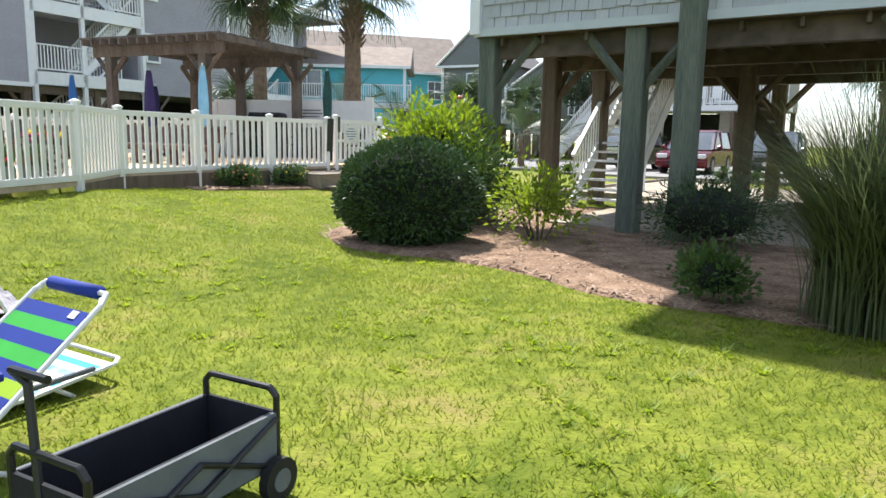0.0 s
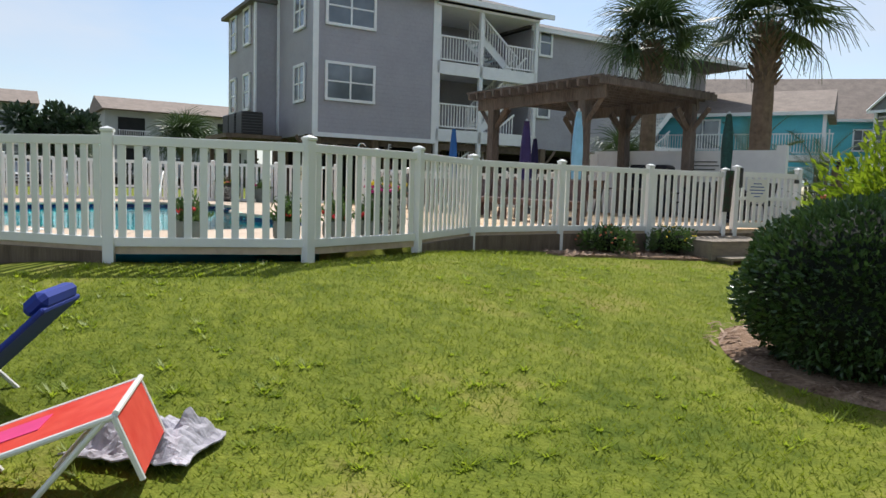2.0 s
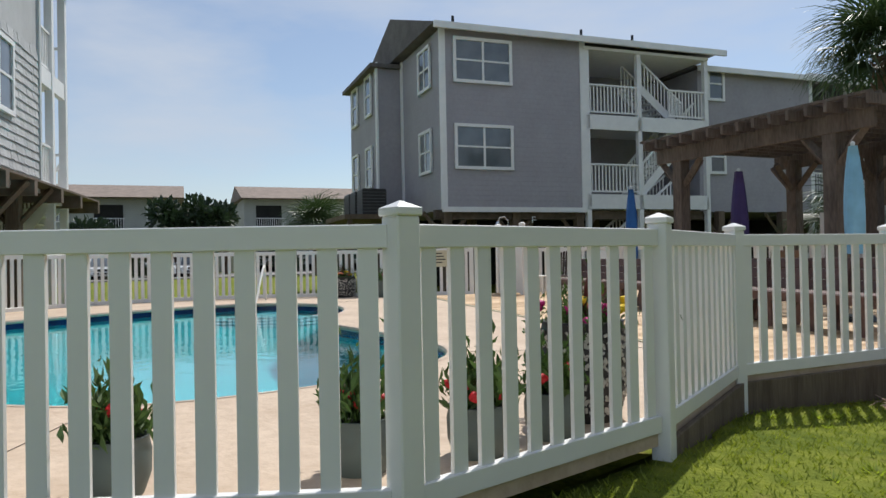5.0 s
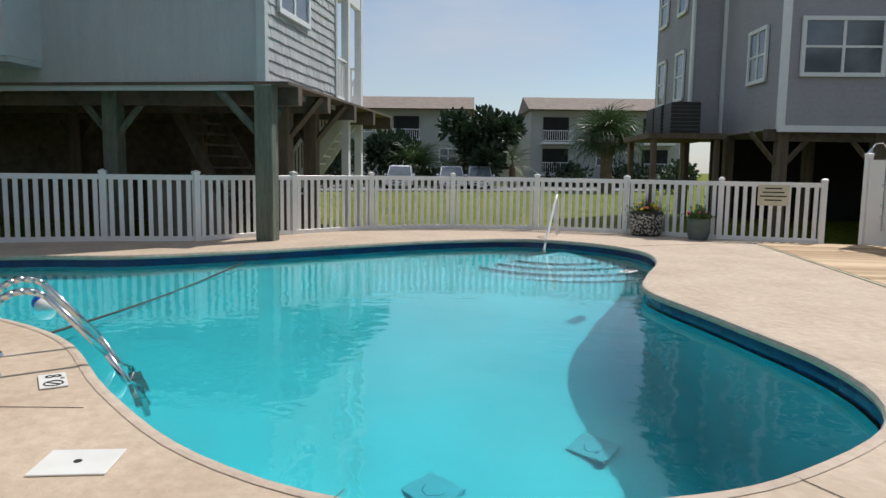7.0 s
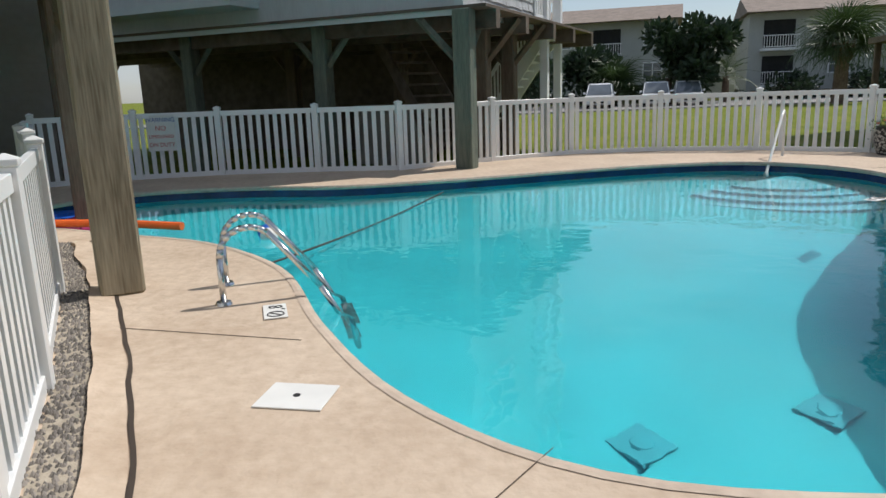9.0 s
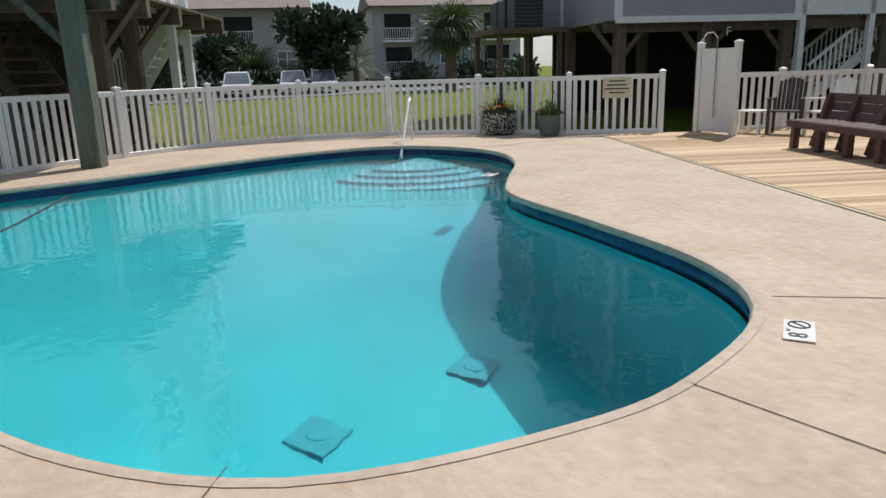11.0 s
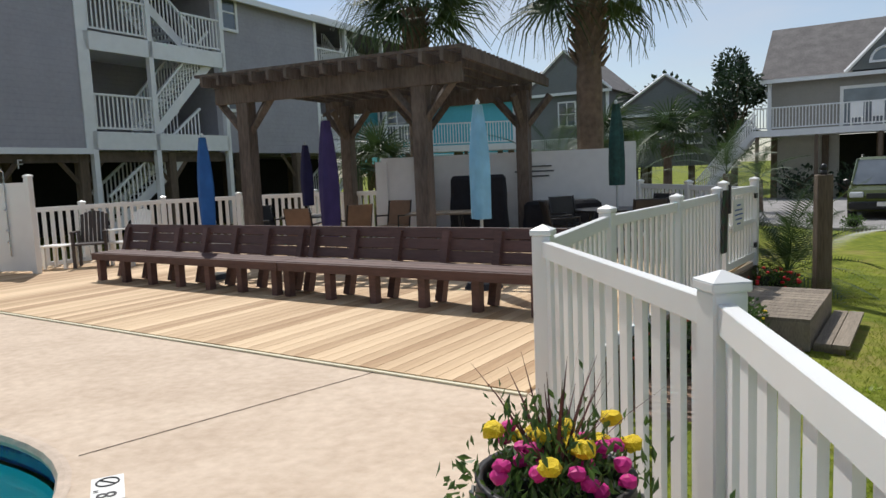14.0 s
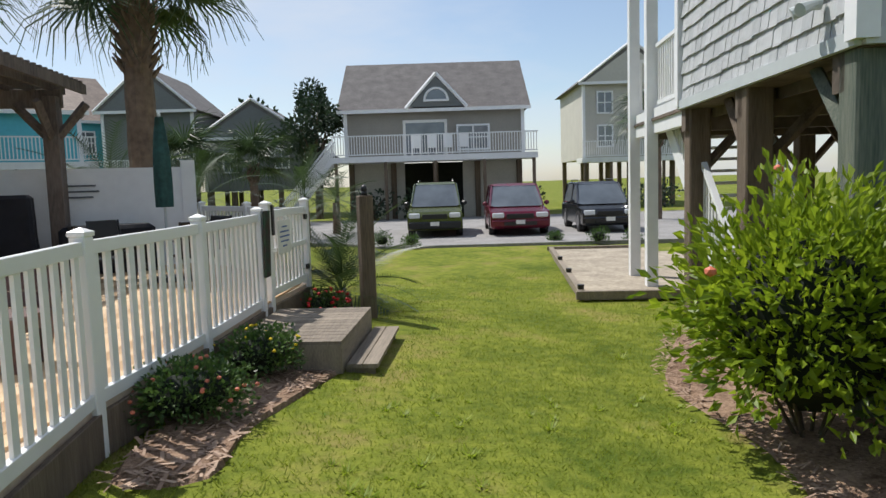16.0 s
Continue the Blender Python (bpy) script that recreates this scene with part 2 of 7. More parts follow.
FBLUE = mat("blue_float", (0.01, 0.10, 0.50), 0.4, var=0.1)
FPINK = mat("pink_float", (0.75, 0.06, 0.22), 0.5, var=0.1)
SIGNW = mat("sign_white", (0.75, 0.74, 0.70), 0.5, var=0.06)
SIGNT = mat("sign_tan", (0.62, 0.58, 0.42), 0.6, var=0.1)
INK = mat("sign_black_ink", (0.02, 0.02, 0.02), 0.6)
INKR = mat("sign_red_ink", (0.55, 0.04, 0.03), 0.6)
INKB = mat("sign_blue_ink", (0.06, 0.12, 0.35), 0.6)
PEBBLE = mat("black_white_mosaic_pot", (0.02, 0.018, 0.018), 0.5, scale=30, var=0.1)
PEBST = mat("mixed_pebble", (0.05, 0.045, 0.04), 0.8, scale=9, spread=0.9, island=True, color2=(0.34, 0.30, 0.26))
PEBW = mat("pale_mosaic_relief", (0.50, 0.48, 0.43), 0.6, var=0.15)
TEALPOT = mat("grey_green_pot", (0.10, 0.13, 0.12), 0.6, var=0.2)
WICKER = mat("tan_sling_fabric", (0.26, 0.16, 0.10), 0.8, var=0.2)
BROWNPL = mat("brown_plastic", (0.05, 0.035, 0.03), 0.55, var=0.15)
CABLE = mat("dark_hose", (0.05, 0.035, 0.025), 0.7)
TOWELP = mat("maroon_green_towel", (0.10, 0.02, 0.04), 0.9, scale=8, color2=(0.03, 0.12, 0.06), bump=0.4)

WATER = bpy.data.materials.new("pool_water")
WATER.use_nodes = True
_n = WATER.node_tree
_b = _n.nodes["Principled BSDF"]
_b.inputs["Base Color"].default_value = (0.80, 0.97, 1.0, 1)
_b.inputs["Roughness"].default_value, _b.inputs["IOR"].default_value, _b.inputs["Transmission Weight"].default_value = 0.0, 1.33, 1.0
_w, _bp, _tc = _n.nodes.new("ShaderNodeTexNoise"), _n.nodes.new("ShaderNodeBump"), _n.nodes.new("ShaderNodeTexCoord")
_w.inputs["Scale"].default_value, _w.inputs["Detail"].default_value = 3.0, 3
_bp.inputs["Strength"].default_value, _bp.inputs["Distance"].default_value = 0.12, 0.05
_n.links.new(_tc.outputs["Object"], _w.inputs["Vector"])
_n.links.new(_w.outputs["Fac"], _bp.inputs["Height"])
_n.links.new(_bp.outputs["Normal"], _b.inputs["Normal"])


# ---- building blocks ----
def mesh_from(name, bm, material):
    me = bpy.data.meshes.new(name)
    bm.to_mesh(me)
    bm.free()
    me.materials.append(material)
    return me


def box(bm, c, s, m=None, bevel=0.0):
    """A box of size s round c, in the frame m, with softened edges."""
    t = Matrix.Translation(c) @ Matrix.Diagonal((*s, 1))
    r = bmesh.ops.create_cube(bm, size=1, matrix=(m @ t if m else t))
    if bevel:
        es = list({e for v in r["verts"] for e in v.link_edges})
        bmesh.ops.bevel(bm, geom=es, offset=bevel, segments=1, affect="EDGES")
    return bm


def cyl(bm, a, b, r1, r2=None, seg=10):
    a, b = Vector(a), Vector(b)
    d = b - a
    m = Matrix.Translation((a + b) / 2) @ d.to_track_quat("Z", "Y").to_matrix().to_4x4()
    bmesh.ops.create_cone(bm, cap_ends=True, segments=seg, radius1=r1, radius2=r1 if r2 is None else r2, depth=d.length, matrix=m)
    return bm


def tube(bm, pts, r, seg=8):
    for a, b in zip(pts, pts[1:]):
        cyl(bm, a, b, r, r, seg)
    for p in pts[1:-1]:
        bmesh.ops.create_icosphere(bm, subdivisions=1, radius=r * 1.02, matrix=Matrix.Translation(p))
    return bm


def ball(bm, c, s, sub=2):
    bmesh.ops.create_icosphere(bm, subdivisions=sub, radius=1, matrix=Matrix.Translation(c) @ Matrix.Diagonal((*s, 1)))
    return bm


def thing(name, m, label, category, group="", kind=""):
    ob = new(name)
    ob.matrix_basis = m
    ob.empty_display_size = 0.1
    return tagged(ob, label, category, group, kind)


def put(name, me, parent, m=None, label=""):
    ob = new(name, me)
    ob.parent = parent
    if m is not None:
        ob.matrix_basis = m
    return tagged(ob, label)


def part(name, bm, material, parent, label="", smooth=False):
    me = mesh_from(name, bm, material)
    if smooth:
        for p in me.polygons:
            p.use_smooth = True
    return put(name, me, parent, None, label)


def bx(name, c, s, material, parent, label="", m=None, bevel=0.0):
    return part(name, box(bmesh.new(), c, s, m, bevel), material, parent, label)


def single(name, bm, material, label, category, kind="", m=None, group=""):
    ob = new(name, mesh_from(name, bm, material))
    if m is not None:
        ob.matrix_basis = m
    return tagged(ob, label, category, group, kind)


def raw(name, verts, faces, material):
    me = bpy.data.meshes.new(name)
    me.from_pydata(verts, [], faces)
    me.materials.append(material)
    return me


def base(p, d):
    """Frame at p whose x axis runs along d on the ground."""
    return Matrix.Translation(p) @ Matrix.Rotation(math.atan2(d[1], d[0]), 4, "Z")


def curve(points, steps=6):
    """A smooth closed loop through control points."""
    out, n = [], len(points)
    for i in range(n):
        p0, p1, p2, p3 = (Vector(points[(i + k - 1) % n]) for k in range(4))
        for s in range(steps):
            t = s / steps
            out.append(0.5 * (2 * p1 + (p2 - p0) * t + (2 * p0 - 5 * p1 + 4 * p2 - p3) * t * t + (3 * p1 - p0 - 3 * p2 + p3) * t ** 3))
    return out


# ---- plan ----
HILL = [(-5.42, 5.70), (-4.22, 7.185), (-4.17, 8.92), (-4.63, 10.76), (-4.08, 12.50), (-3.21, 14.11), (-2.40, 15.72), (-1.45, 17.35)]
SOUTH = [(-16.9, 0.5), (-15.2, 1.25), (-13.55, 2.0), (-11.75, 3.0), (-9.95, 3.93), (-8.1, 4.70), (-6.78, 5.18), (-5.42, 5.70)]
WEST = [(-16.9, 0.5), (-17.6, 1.9), (-17.85, 3.3), (-17.75, 5.05), (-17.45, 6.55), (-18.4, 8.35), (-19.2, 10.1), (-19.15, 11.95), (-18.5, 13.7), (-17.28, 15.2), (-15.75, 16.35), (-14.6, 17.75)]
NORTH = [(-14.15, 18.35), (-13.35, 19.75), (-12.5, 21.3), (-11.2, 22.3), (-9.4, 22.2), (-7.6, 21.7)]
EAST = [(-2.4, 21.35), (-1.9, 19.4), (-1.45, 17.35)]
POOL = [(-6.72, 8.25), (-6.75, 9.05), (-7.15, 10.08), (-8.04, 10.68), (-9.5, 11.0), (-11.0, 11.28), (-11.95, 11.95), (-13.1, 12.95), (-14.3, 13.52), (-15.6, 13.38), (-16.6, 12.5), (-16.72, 11.0), (-16.35, 9.2), (-15.85, 7.3), (-15.6, 5.6), (-15.9, 4.1), (-15.75, 2.5), (-14.6, 1.6), (-13.2, 2.2), (-12.35, 3.4), (-11.6, 4.6), (-10.4, 5.5), (-8.9, 5.98), (-7.75, 6.48), (-7.0, 7.2)]
POOLC = Vector((-11.6, 8.3))
POOL_EDGE = curve(POOL, 5)


def gap(x, y, line):
    p, best = Vector((x, y)), 99.0
    for a, b in zip(line, line[1:]):
        a, b = Vector(a), Vector(b)
        k = max(0.0, min(1.0, (p - a).dot(b - a) / (b - a).length_squared))
        best = min(best, (p - a - (b - a) * k).length)
    return best


def ground_z(x, y):
    """The lawn: a bank that falls away from the fence to a flat strip."""
    d = gap(x, y, HILL)
    rise = 0.52 - 0.22 * max(0, min(1, (y - 9) / 4)) - 0.12 * max(0, min(1, (y - 14) / 3))
    k = max(0.0, 1 - d / 4.6)
    far = max(0, min(1, (y - 19) / 8)) * 0.12
    return -0.68 + rise * k * k * (3 - 2 * k) * 1.0 + far + 0.02 * noise.noise((x * 0.5, y * 0.5, 0))

COMPOUND = [Vector(p) for p in SOUTH[:-1] + HILL + EAST[1::-1] + NORTH[::-1] + WEST[:0:-1]]


def inside(x, y, poly):
    c, n = False, len(poly)
    for i in range(n):
        a, b = poly[i], poly[i - 1]
        if (a[1] > y) != (b[1] > y) and x < (b[0] - a[0]) * (y - a[1]) / (b[1] - a[1]) + a[0]:
            c = not c
    return c


# ---- ground ----
def build_ground():
    xs = sorted(set([-600, -300, -150, -90, -60, -45, -35, -28, -24] + [-22 + i for i in range(15)] + [-7 + 0.25 * i for i in range(61)] + [9, 10.5, 12, 14, 17, 20, 25, 32, 45, 70, 120, 300, 600]))
    ys = sorted(set([-600, -300, -120, -60, -30, -18, -12, -9] + [-7 + 0.25 * i for i in range(113)] + [22, 23, 24, 25, 26, 28, 30, 34, 40, 50, 70, 120, 300, 600]))
    verts, faces = [], []
    for y in ys:
        for x in xs:
            z = ground_z(x, y) if -8 < x < 10 and -8 < y < 30 else -0.62
            if inside(x, y, COMPOUND) and gap(x, y, COMPOUND + COMPOUND[:1]) > 0.12:
                z = -3.6
            elif x < -20.5:
                z = -0.25
            elif x < -6 and y > 24:
                z = -0.45
            verts.append((x, y, z))
    w = len(xs)
    for j in range(len(ys) - 1):
        for i in range(w - 1):
            faces.append((j * w + i, j * w + i + 1, (j + 1) * w + i + 1, (j + 1) * w + i))
    me = raw("ground", verts, faces, SOIL)
    for p in me.polygons:
        p.use_smooth = True
    tagged(new("ground", me), "mown green lawn sloping up to the pool fence", "ground", kind="structure")


build_ground()

BED_A = curve([(-0.42, 8.3), (-0.65, 9.6), (0.2, 11.0), (0.75, 12.6), (1.5, 13.5), (3.2, 14.6), (6.0, 13.0), (9.5, 10.5), (9.5, 4.0), (6.5, 3.7), (4.6, 4.65), (3.4, 5.3), (2.75, 5.75), (2.2, 6.5), (1.2, 7.25), (0.3, 7.6)], 5)
BED_B = curve([(-4.05, 11.9), (-3.6, 13.1), (-2.8, 14.6), (-2.0, 15.4), (-1.55, 14.6), (-2.3, 13.6), (-3.1, 12.6), (-3.5, 11.7)], 4)


def drape(name, loop, material, label, category, lift=0.035, cell=0.3):
    xs, ys = [p.x for p in loop], [p.y for p in loop]
    c = Vector((sum(xs) / len(xs), sum(ys) / len(ys)))
    verts, faces, n, rings = [], [], len(loop), 12
    for r in range(rings + 1):
        for p in loop:
            q = c + (p - c) * (r / rings)
            e = 0 if r == rings else lift
            verts.append((q.x, q.y, ground_z(q.x, q.y) + e - (0.03 if r == rings else 0)))
    for r in range(rings):
        for i in range(n):
            j = (i + 1) % n
            faces.append((r * n + i, r * n + j, (r + 1) * n + j, (r + 1) * n + i))
    return tagged(new(name, raw(name, verts, faces, material)), label, category, kind="structure")


drape("mulch_bed", BED_A, MULCH, "brown pine mulch bed round the raised house", "mulch bed", 0.05)
drape("mulch_bed", BED_B, MULCH, "brown mulch strip along the fence", "mulch bed", 0.04)


def strip(name, pts, material, label, category, z):
    verts = [(x, y, z) for x, y in pts] + [(x, y, z - 0.3) for x, y in pts]
    n = len(pts)
    faces = [tuple(range(n))] + [(i, n + i, n + (i + 1) % n, (i + 1) % n) for i in range(n)]
    return tagged(new(name, raw(name, verts, faces, material)), label, category, kind="structure")


strip("road", [(-60, 60), (-6, 38.5), (2.6, 29.5), (3.2, 27.2), (9.2, 24.2), (40, 8), (48, 22), (20, 37.5), (6, 44), (-50, 72)], ROAD, "sun-bleached grey asphalt street with parking", "road", -0.50)
strip("far_parking", [(-48, -10), (-50, 40), (-62, 44), (-62, -10)], ROAD, "grey asphalt parking lot beyond the lawn", "parking lot", -0.16)
strip("dirt_floor", [(2.6, 10.9), (11, 6.2), (17, 17), (8.3, 22)], DIRT, "sandy gravel floor under the stilt house", "ground", -0.60)
strip("dirt_floor", [(-17.9, 7.3), (-20.5, 0.6), (-32, 4), (-30, 14), (-21.5, 10.5)], DIRT, "sandy floor beneath the shingled stilt house", "ground", -0.40)


# ---- pool and its deck ----
def build_pool():
    bm = bmesh.new()
    outer = [Vector(p) for p in SOUTH[:-1] + HILL + EAST[1::-1] + NORTH[::-1] + WEST[:0:-1]]
    loops = []
    for pts in (outer, POOL_EDGE):
        vs = [bm.verts.new((p.x, p.y, 0)) for p in pts]
        loops.append(vs)
        for a, b in zip(vs, vs[1:] + vs[:1]):
            bm.edges.new((a, b))
    bmesh.ops.triangle_fill(bm, use_beauty=True, edges=bm.edges[:], normal=(0, 0, 1))
    for vs, z in ((loops[0], -0.08),):
        low = [bm.verts.new((v.co.x, v.co.y, z)) for v in vs]
        for i in range(len(vs)):
            j = (i + 1) % len(vs)
            bm.faces.new((vs[i], low[i], low[j], vs[j]))
    single("pool_deck", bm, CONC, "tan textured concrete pool deck with fine joints", "pool deck", "structure")
    pool = thing("swimming_pool", Matrix.Identity(4), "kidney-shaped turquoise pool with navy tile band", "pool", kind="structure")

    def ring(offs):
        verts, faces, n = [], [], len(POOL_EDGE)
        for d, z in offs:
            for i, p in enumerate(POOL_EDGE):
                t = (POOL_EDGE[(i + 1) % n] - POOL_EDGE[i - 1]).normalized()
                q = p + Vector((-t.y, t.x)) * d
                verts.append((q.x, q.y, z if not callable(z) else z(q.x, q.y)))
        for r in range(len(offs) - 1):
            for i in range(n):
                j = (i + 1) % n
                faces.append((r * n + i, r * n + j, (r + 1) * n + j, (r + 1) * n + i))
        return verts, faces
    put("coping", raw("coping", *ring([(-0.05, 0.004), (-0.02, 0.006), (0.015, 0.0), (0.03, -0.03), (0.02, -0.06), (-0.04, -0.07)]), COPE), pool, None, "rounded tan concrete coping")
    put("tile_band", raw("tile_band", *ring([(-0.035, -0.06), (-0.035, -0.30)]), NAVY), pool, None, "navy blue waterline tile band")

    def floor_z(x, y):
        k = max(0.0, min(1.0, (-9.0 - x) / 5.5))
        return -2.35 + 1.35 * k * k * (3 - 2 * k)
    n = len(POOL_EDGE)
    verts, faces = [], []
    levels = [(1.0, lambda x, y: -0.30), (0.995, lambda x, y: floor_z(x, y) + 0.35), (0.95, lambda x, y: floor_z(x, y) + 0.06), (0.85, floor_z), (0.6, floor_z), (0.35, floor_z), (0.12, floor_z)]
    for k, f in levels:
        for p in POOL_EDGE:
            q = POOLC + (p - POOLC) * k
            verts.append((q.x, q.y, f(q.x, q.y)))
    for r in range(len(levels) - 1):
        for i in range(n):
            j = (i + 1) % n
            faces.append((r * n + i, r * n + j, (r + 1) * n + j, (r + 1) * n + i))
    faces.append(tuple(range((len(levels) - 1) * n, len(levels) * n)))
    me = raw("basin", verts, faces, PLASTER)
    for p in me.polygons:
        p.use_smooth = True
    put("basin", me, pool, None, "aqua plaster basin")
    for i in range(4):
        bm = bmesh.new()
        r0 = 1.0 + 0.38 * i
        vs = []
        for z in (-0.42 - 0.2 * i, -1.2):
            for a in range(25):
                an = radians(178 + 92 * a / 24)
                vs.append(bm.verts.new((-15.45 + r0 * math.cos(an + 1.9), 12.55 + r0 * math.sin(an + 1.9), z)))
        c = bm.verts.new((-16.0, 13.0, -0.42 - 0.2 * i))
        for a in range(24):
            bm.faces.new((vs[a], vs[a + 1], vs[26 + a], vs[25 + a]))
            bm.faces.new((c, vs[a + 1], vs[a]))
        part("entry_step", bm, STEPM, pool, "curved pale pool step")
    for x, y in ((-9.35, 9.6), (-9.25, 8.15)):
        z = floor_z(x, y)
        tilt = Matrix.Translation((x, y, z + 0.05)) @ Matrix.Rotation(0.5, 4, "Z")
        dr = part("drain", box(bmesh.new(), (0, 0, 0), (0.36, 0.36, 0.02), tilt, 0.008), DRAINM, pool, "square dark floor drain")
        part("drain_cover", cyl(bmesh.new(), (x, y, z + 0.06), (x, y, z + 0.07), 0.09, 0.08, 12), DRAINM, dr)
    bm = bmesh.new()
    vs = [bm.verts.new((p.x, p.y, -0.15)) for p in POOL_EDGE]
    bm.faces.new(vs)
    bmesh.ops.triangulate(bm, faces=bm.faces[:])
    water = part("water", bm, WATER, pool, "clear turquoise still water")
    water.visible_shadow = False
    return floor_z


floor_z = build_pool()


def joint(a, b, w=0.004):
    bm = bmesh.new()
    a, b = Vector((*a, 0.004)), Vector((*b, 0.004))
    d = (b - a)
    box(bm, (d.length / 2, 0, 0), (d.length, w, 0.003))
    single("deck_joint", bm, JOISTW, "thin dark control joint in the pool deck", "joint", "structure", base(a, d))


for a, b in (((-6.72, 8.95), (-5.1, 9.15)), ((-7.2, 7.05), (-6.2, 6.2)), ((-7.2, 10.3), (-5.6, 12.2)), ((-8.6, 5.9), (-9.05, 4.6)), ((-15.0, 13.7), (-15.0, 16.4))):
    joint(a, b)

# retaining board below the fence on the lawn side
for line in (HILL[2:], SOUTH[4:]):
    for a, b in zip(line, line[1:]):
        d = Vector(b) - Vector(a)
        single("retaining_board", box(bmesh.new(), (d.length / 2, -0.03, -0.30), (d.length - 0.02, 0.04, 0.50), None, 0.005), PILEB, "weathered timber board holding the raised pool deck", "retaining board", "structure", base((a[0], a[1], 0), d))


# ---- wooden sun deck ----
def build_deck():
    a, b = Vector((-14.95, 16.5)), Vector((-4.75, 11.3))
    u = (b - a).normalized()
    v = Vector((-u.y, u.x))
    deck = thing("sun_deck", Matrix.Identity(4), "new golden pine boards of the pool sun deck", "deck", kind="structure")
    # boards run aslant, about across the edge
    w = v.copy()
    step = Vector((-w.y, w.x)) * -1
    if step.dot(u) < 0:
        step = -step
    poly = [a + v * 0.02, b + v * 0.02, Vector((-4.12, 12.6)), Vector((-3.28, 14.15)), Vector((-2.45, 15.7)), Vector((-1.6, 17.2)), Vector((-2.4, 21.2)), Vector((-7.5, 21.4)), Vector((-11.1, 22.1)), Vector((-13.3, 19.6))]
    for i in range(-40, 260):
        o = a + step * (i * 0.142)
        ts = []
        for p, q in zip(poly, poly[1:] + poly[:1]):
            den = w.x * (q - p).y - w.y * (q - p).x
            if abs(den) < 1e-6:
                continue
            r = p - o
            t, s = (r.x * (q - p).y - r.y * (q - p).x) / den, (r.x * w.y - r.y * w.x) / den
            if 0 <= s <= 1:
                ts.append(t)
        ts.sort()
        for t0, t1 in zip(ts[::2], ts[1::2]):
            if t1 - t0 < 0.05:
                continue
            m = base((*(o + w * t0), 0.012), w)
            put("plank", mesh_from("plank", box(bmesh.new(), ((t1 - t0) / 2, 0, 0), (t1 - t0, 0.136, 0.024)), DECKW), deck, m)
    d = b - a
    put("edge_trim", mesh_from("edge_trim", box(bmesh.new(), (d.length / 2, 0, 0), (d.length, 0.035, 0.02)), SIGNT), deck, base((*a, 0.006), d))


build_deck()

# ---- fences ----
POSTM = mesh_from("post", box(bmesh.new(), (0, 0, 0), (0.105, 0.105, 1.0), None, 0.006), VINYL)


def cap_mesh():
    bm = bmesh.new()
    box(bm, (0, 0, 0.015), (0.122, 0.122, 0.03), None, 0.005)
    bmesh.ops.create_cone(bm, cap_ends=True, segments=4, radius1=0.085, radius2=0.006, depth=0.028, matrix=Matrix.Translation((0, 0, 0.044)) @ Matrix.Rotation(radians(45), 4, "Z"))
    return mesh_from("cap", bm, VINYL)


CAPM = cap_mesh()
PICK = {}


def picket(h, w=0.072):
    if (h, w) not in PICK:
        PICK[(h, w)] = mesh_from("picket", box(bmesh.new(), (0, 0, 0), (w, 0.022, h)), VINYL)
    return PICK[(h, w)]


def fence_line(pts, top=1.10, low=0.02, foot=None, skip=(), last=True, group="pool fence panels"):
    for i, (a, b) in enumerate(zip(pts, pts[1:])):
        d = Vector(b) - Vector(a)
        ob = thing("fence_panel", base((a[0], a[1], 0), d), "white vinyl picket fence panel round the pool", "fence", group)
        z0 = foot(*a) if foot else -0.05
        h = top + 0.0 - z0
        p = put("post", POSTM, ob, Matrix.Translation((0, 0, z0 + h / 2)) @ Matrix.Diagonal((1, 1, h, 1)))
        put("cap", CAPM, ob, Matrix.Translation((0, 0, top)))
        n = max(1, round((d.length - 0.1) / 0.152))
        s = d.length
        bx("top_rail", (s / 2, 0, top - 0.075), (s - 0.1, 0.05, 0.09), VINYL, ob, bevel=0.004)
        bx("bottom_rail", (s / 2, 0, low + 0.02), (s - 0.1, 0.05, 0.09), VINYL, ob, bevel=0.004)
        for k in range(n):
            x = 0.05 + (s - 0.1) * (k + 0.5) / n
            put("picket", picket(top - 0.12 - low - 0.06, 0.074), ob, Matrix.Translation((x, 0, (top - 0.12 + low + 0.06) / 2)))
        if last and i == len(pts) - 2:
            z0 = foot(*b) if foot else -0.05
            h = top - z0
            put("post", POSTM, ob, Matrix.Translation((s, 0, z0 + h / 2)) @ Matrix.Diagonal((1, 1, h, 1)))
            put("cap", CAPM, ob, Matrix.Translation((s, 0, top)))


fence_line(HILL[:-1], top=1.10, foot=lambda x, y: ground_z(x, y) - 0.03)
fence_line(SOUTH, last=False, foot=lambda x, y: -0.25)
fence_line(WEST, top=1.18)
fence_line(NORTH, top=1.15)
fence_line(EAST, top=1.10, last=False)


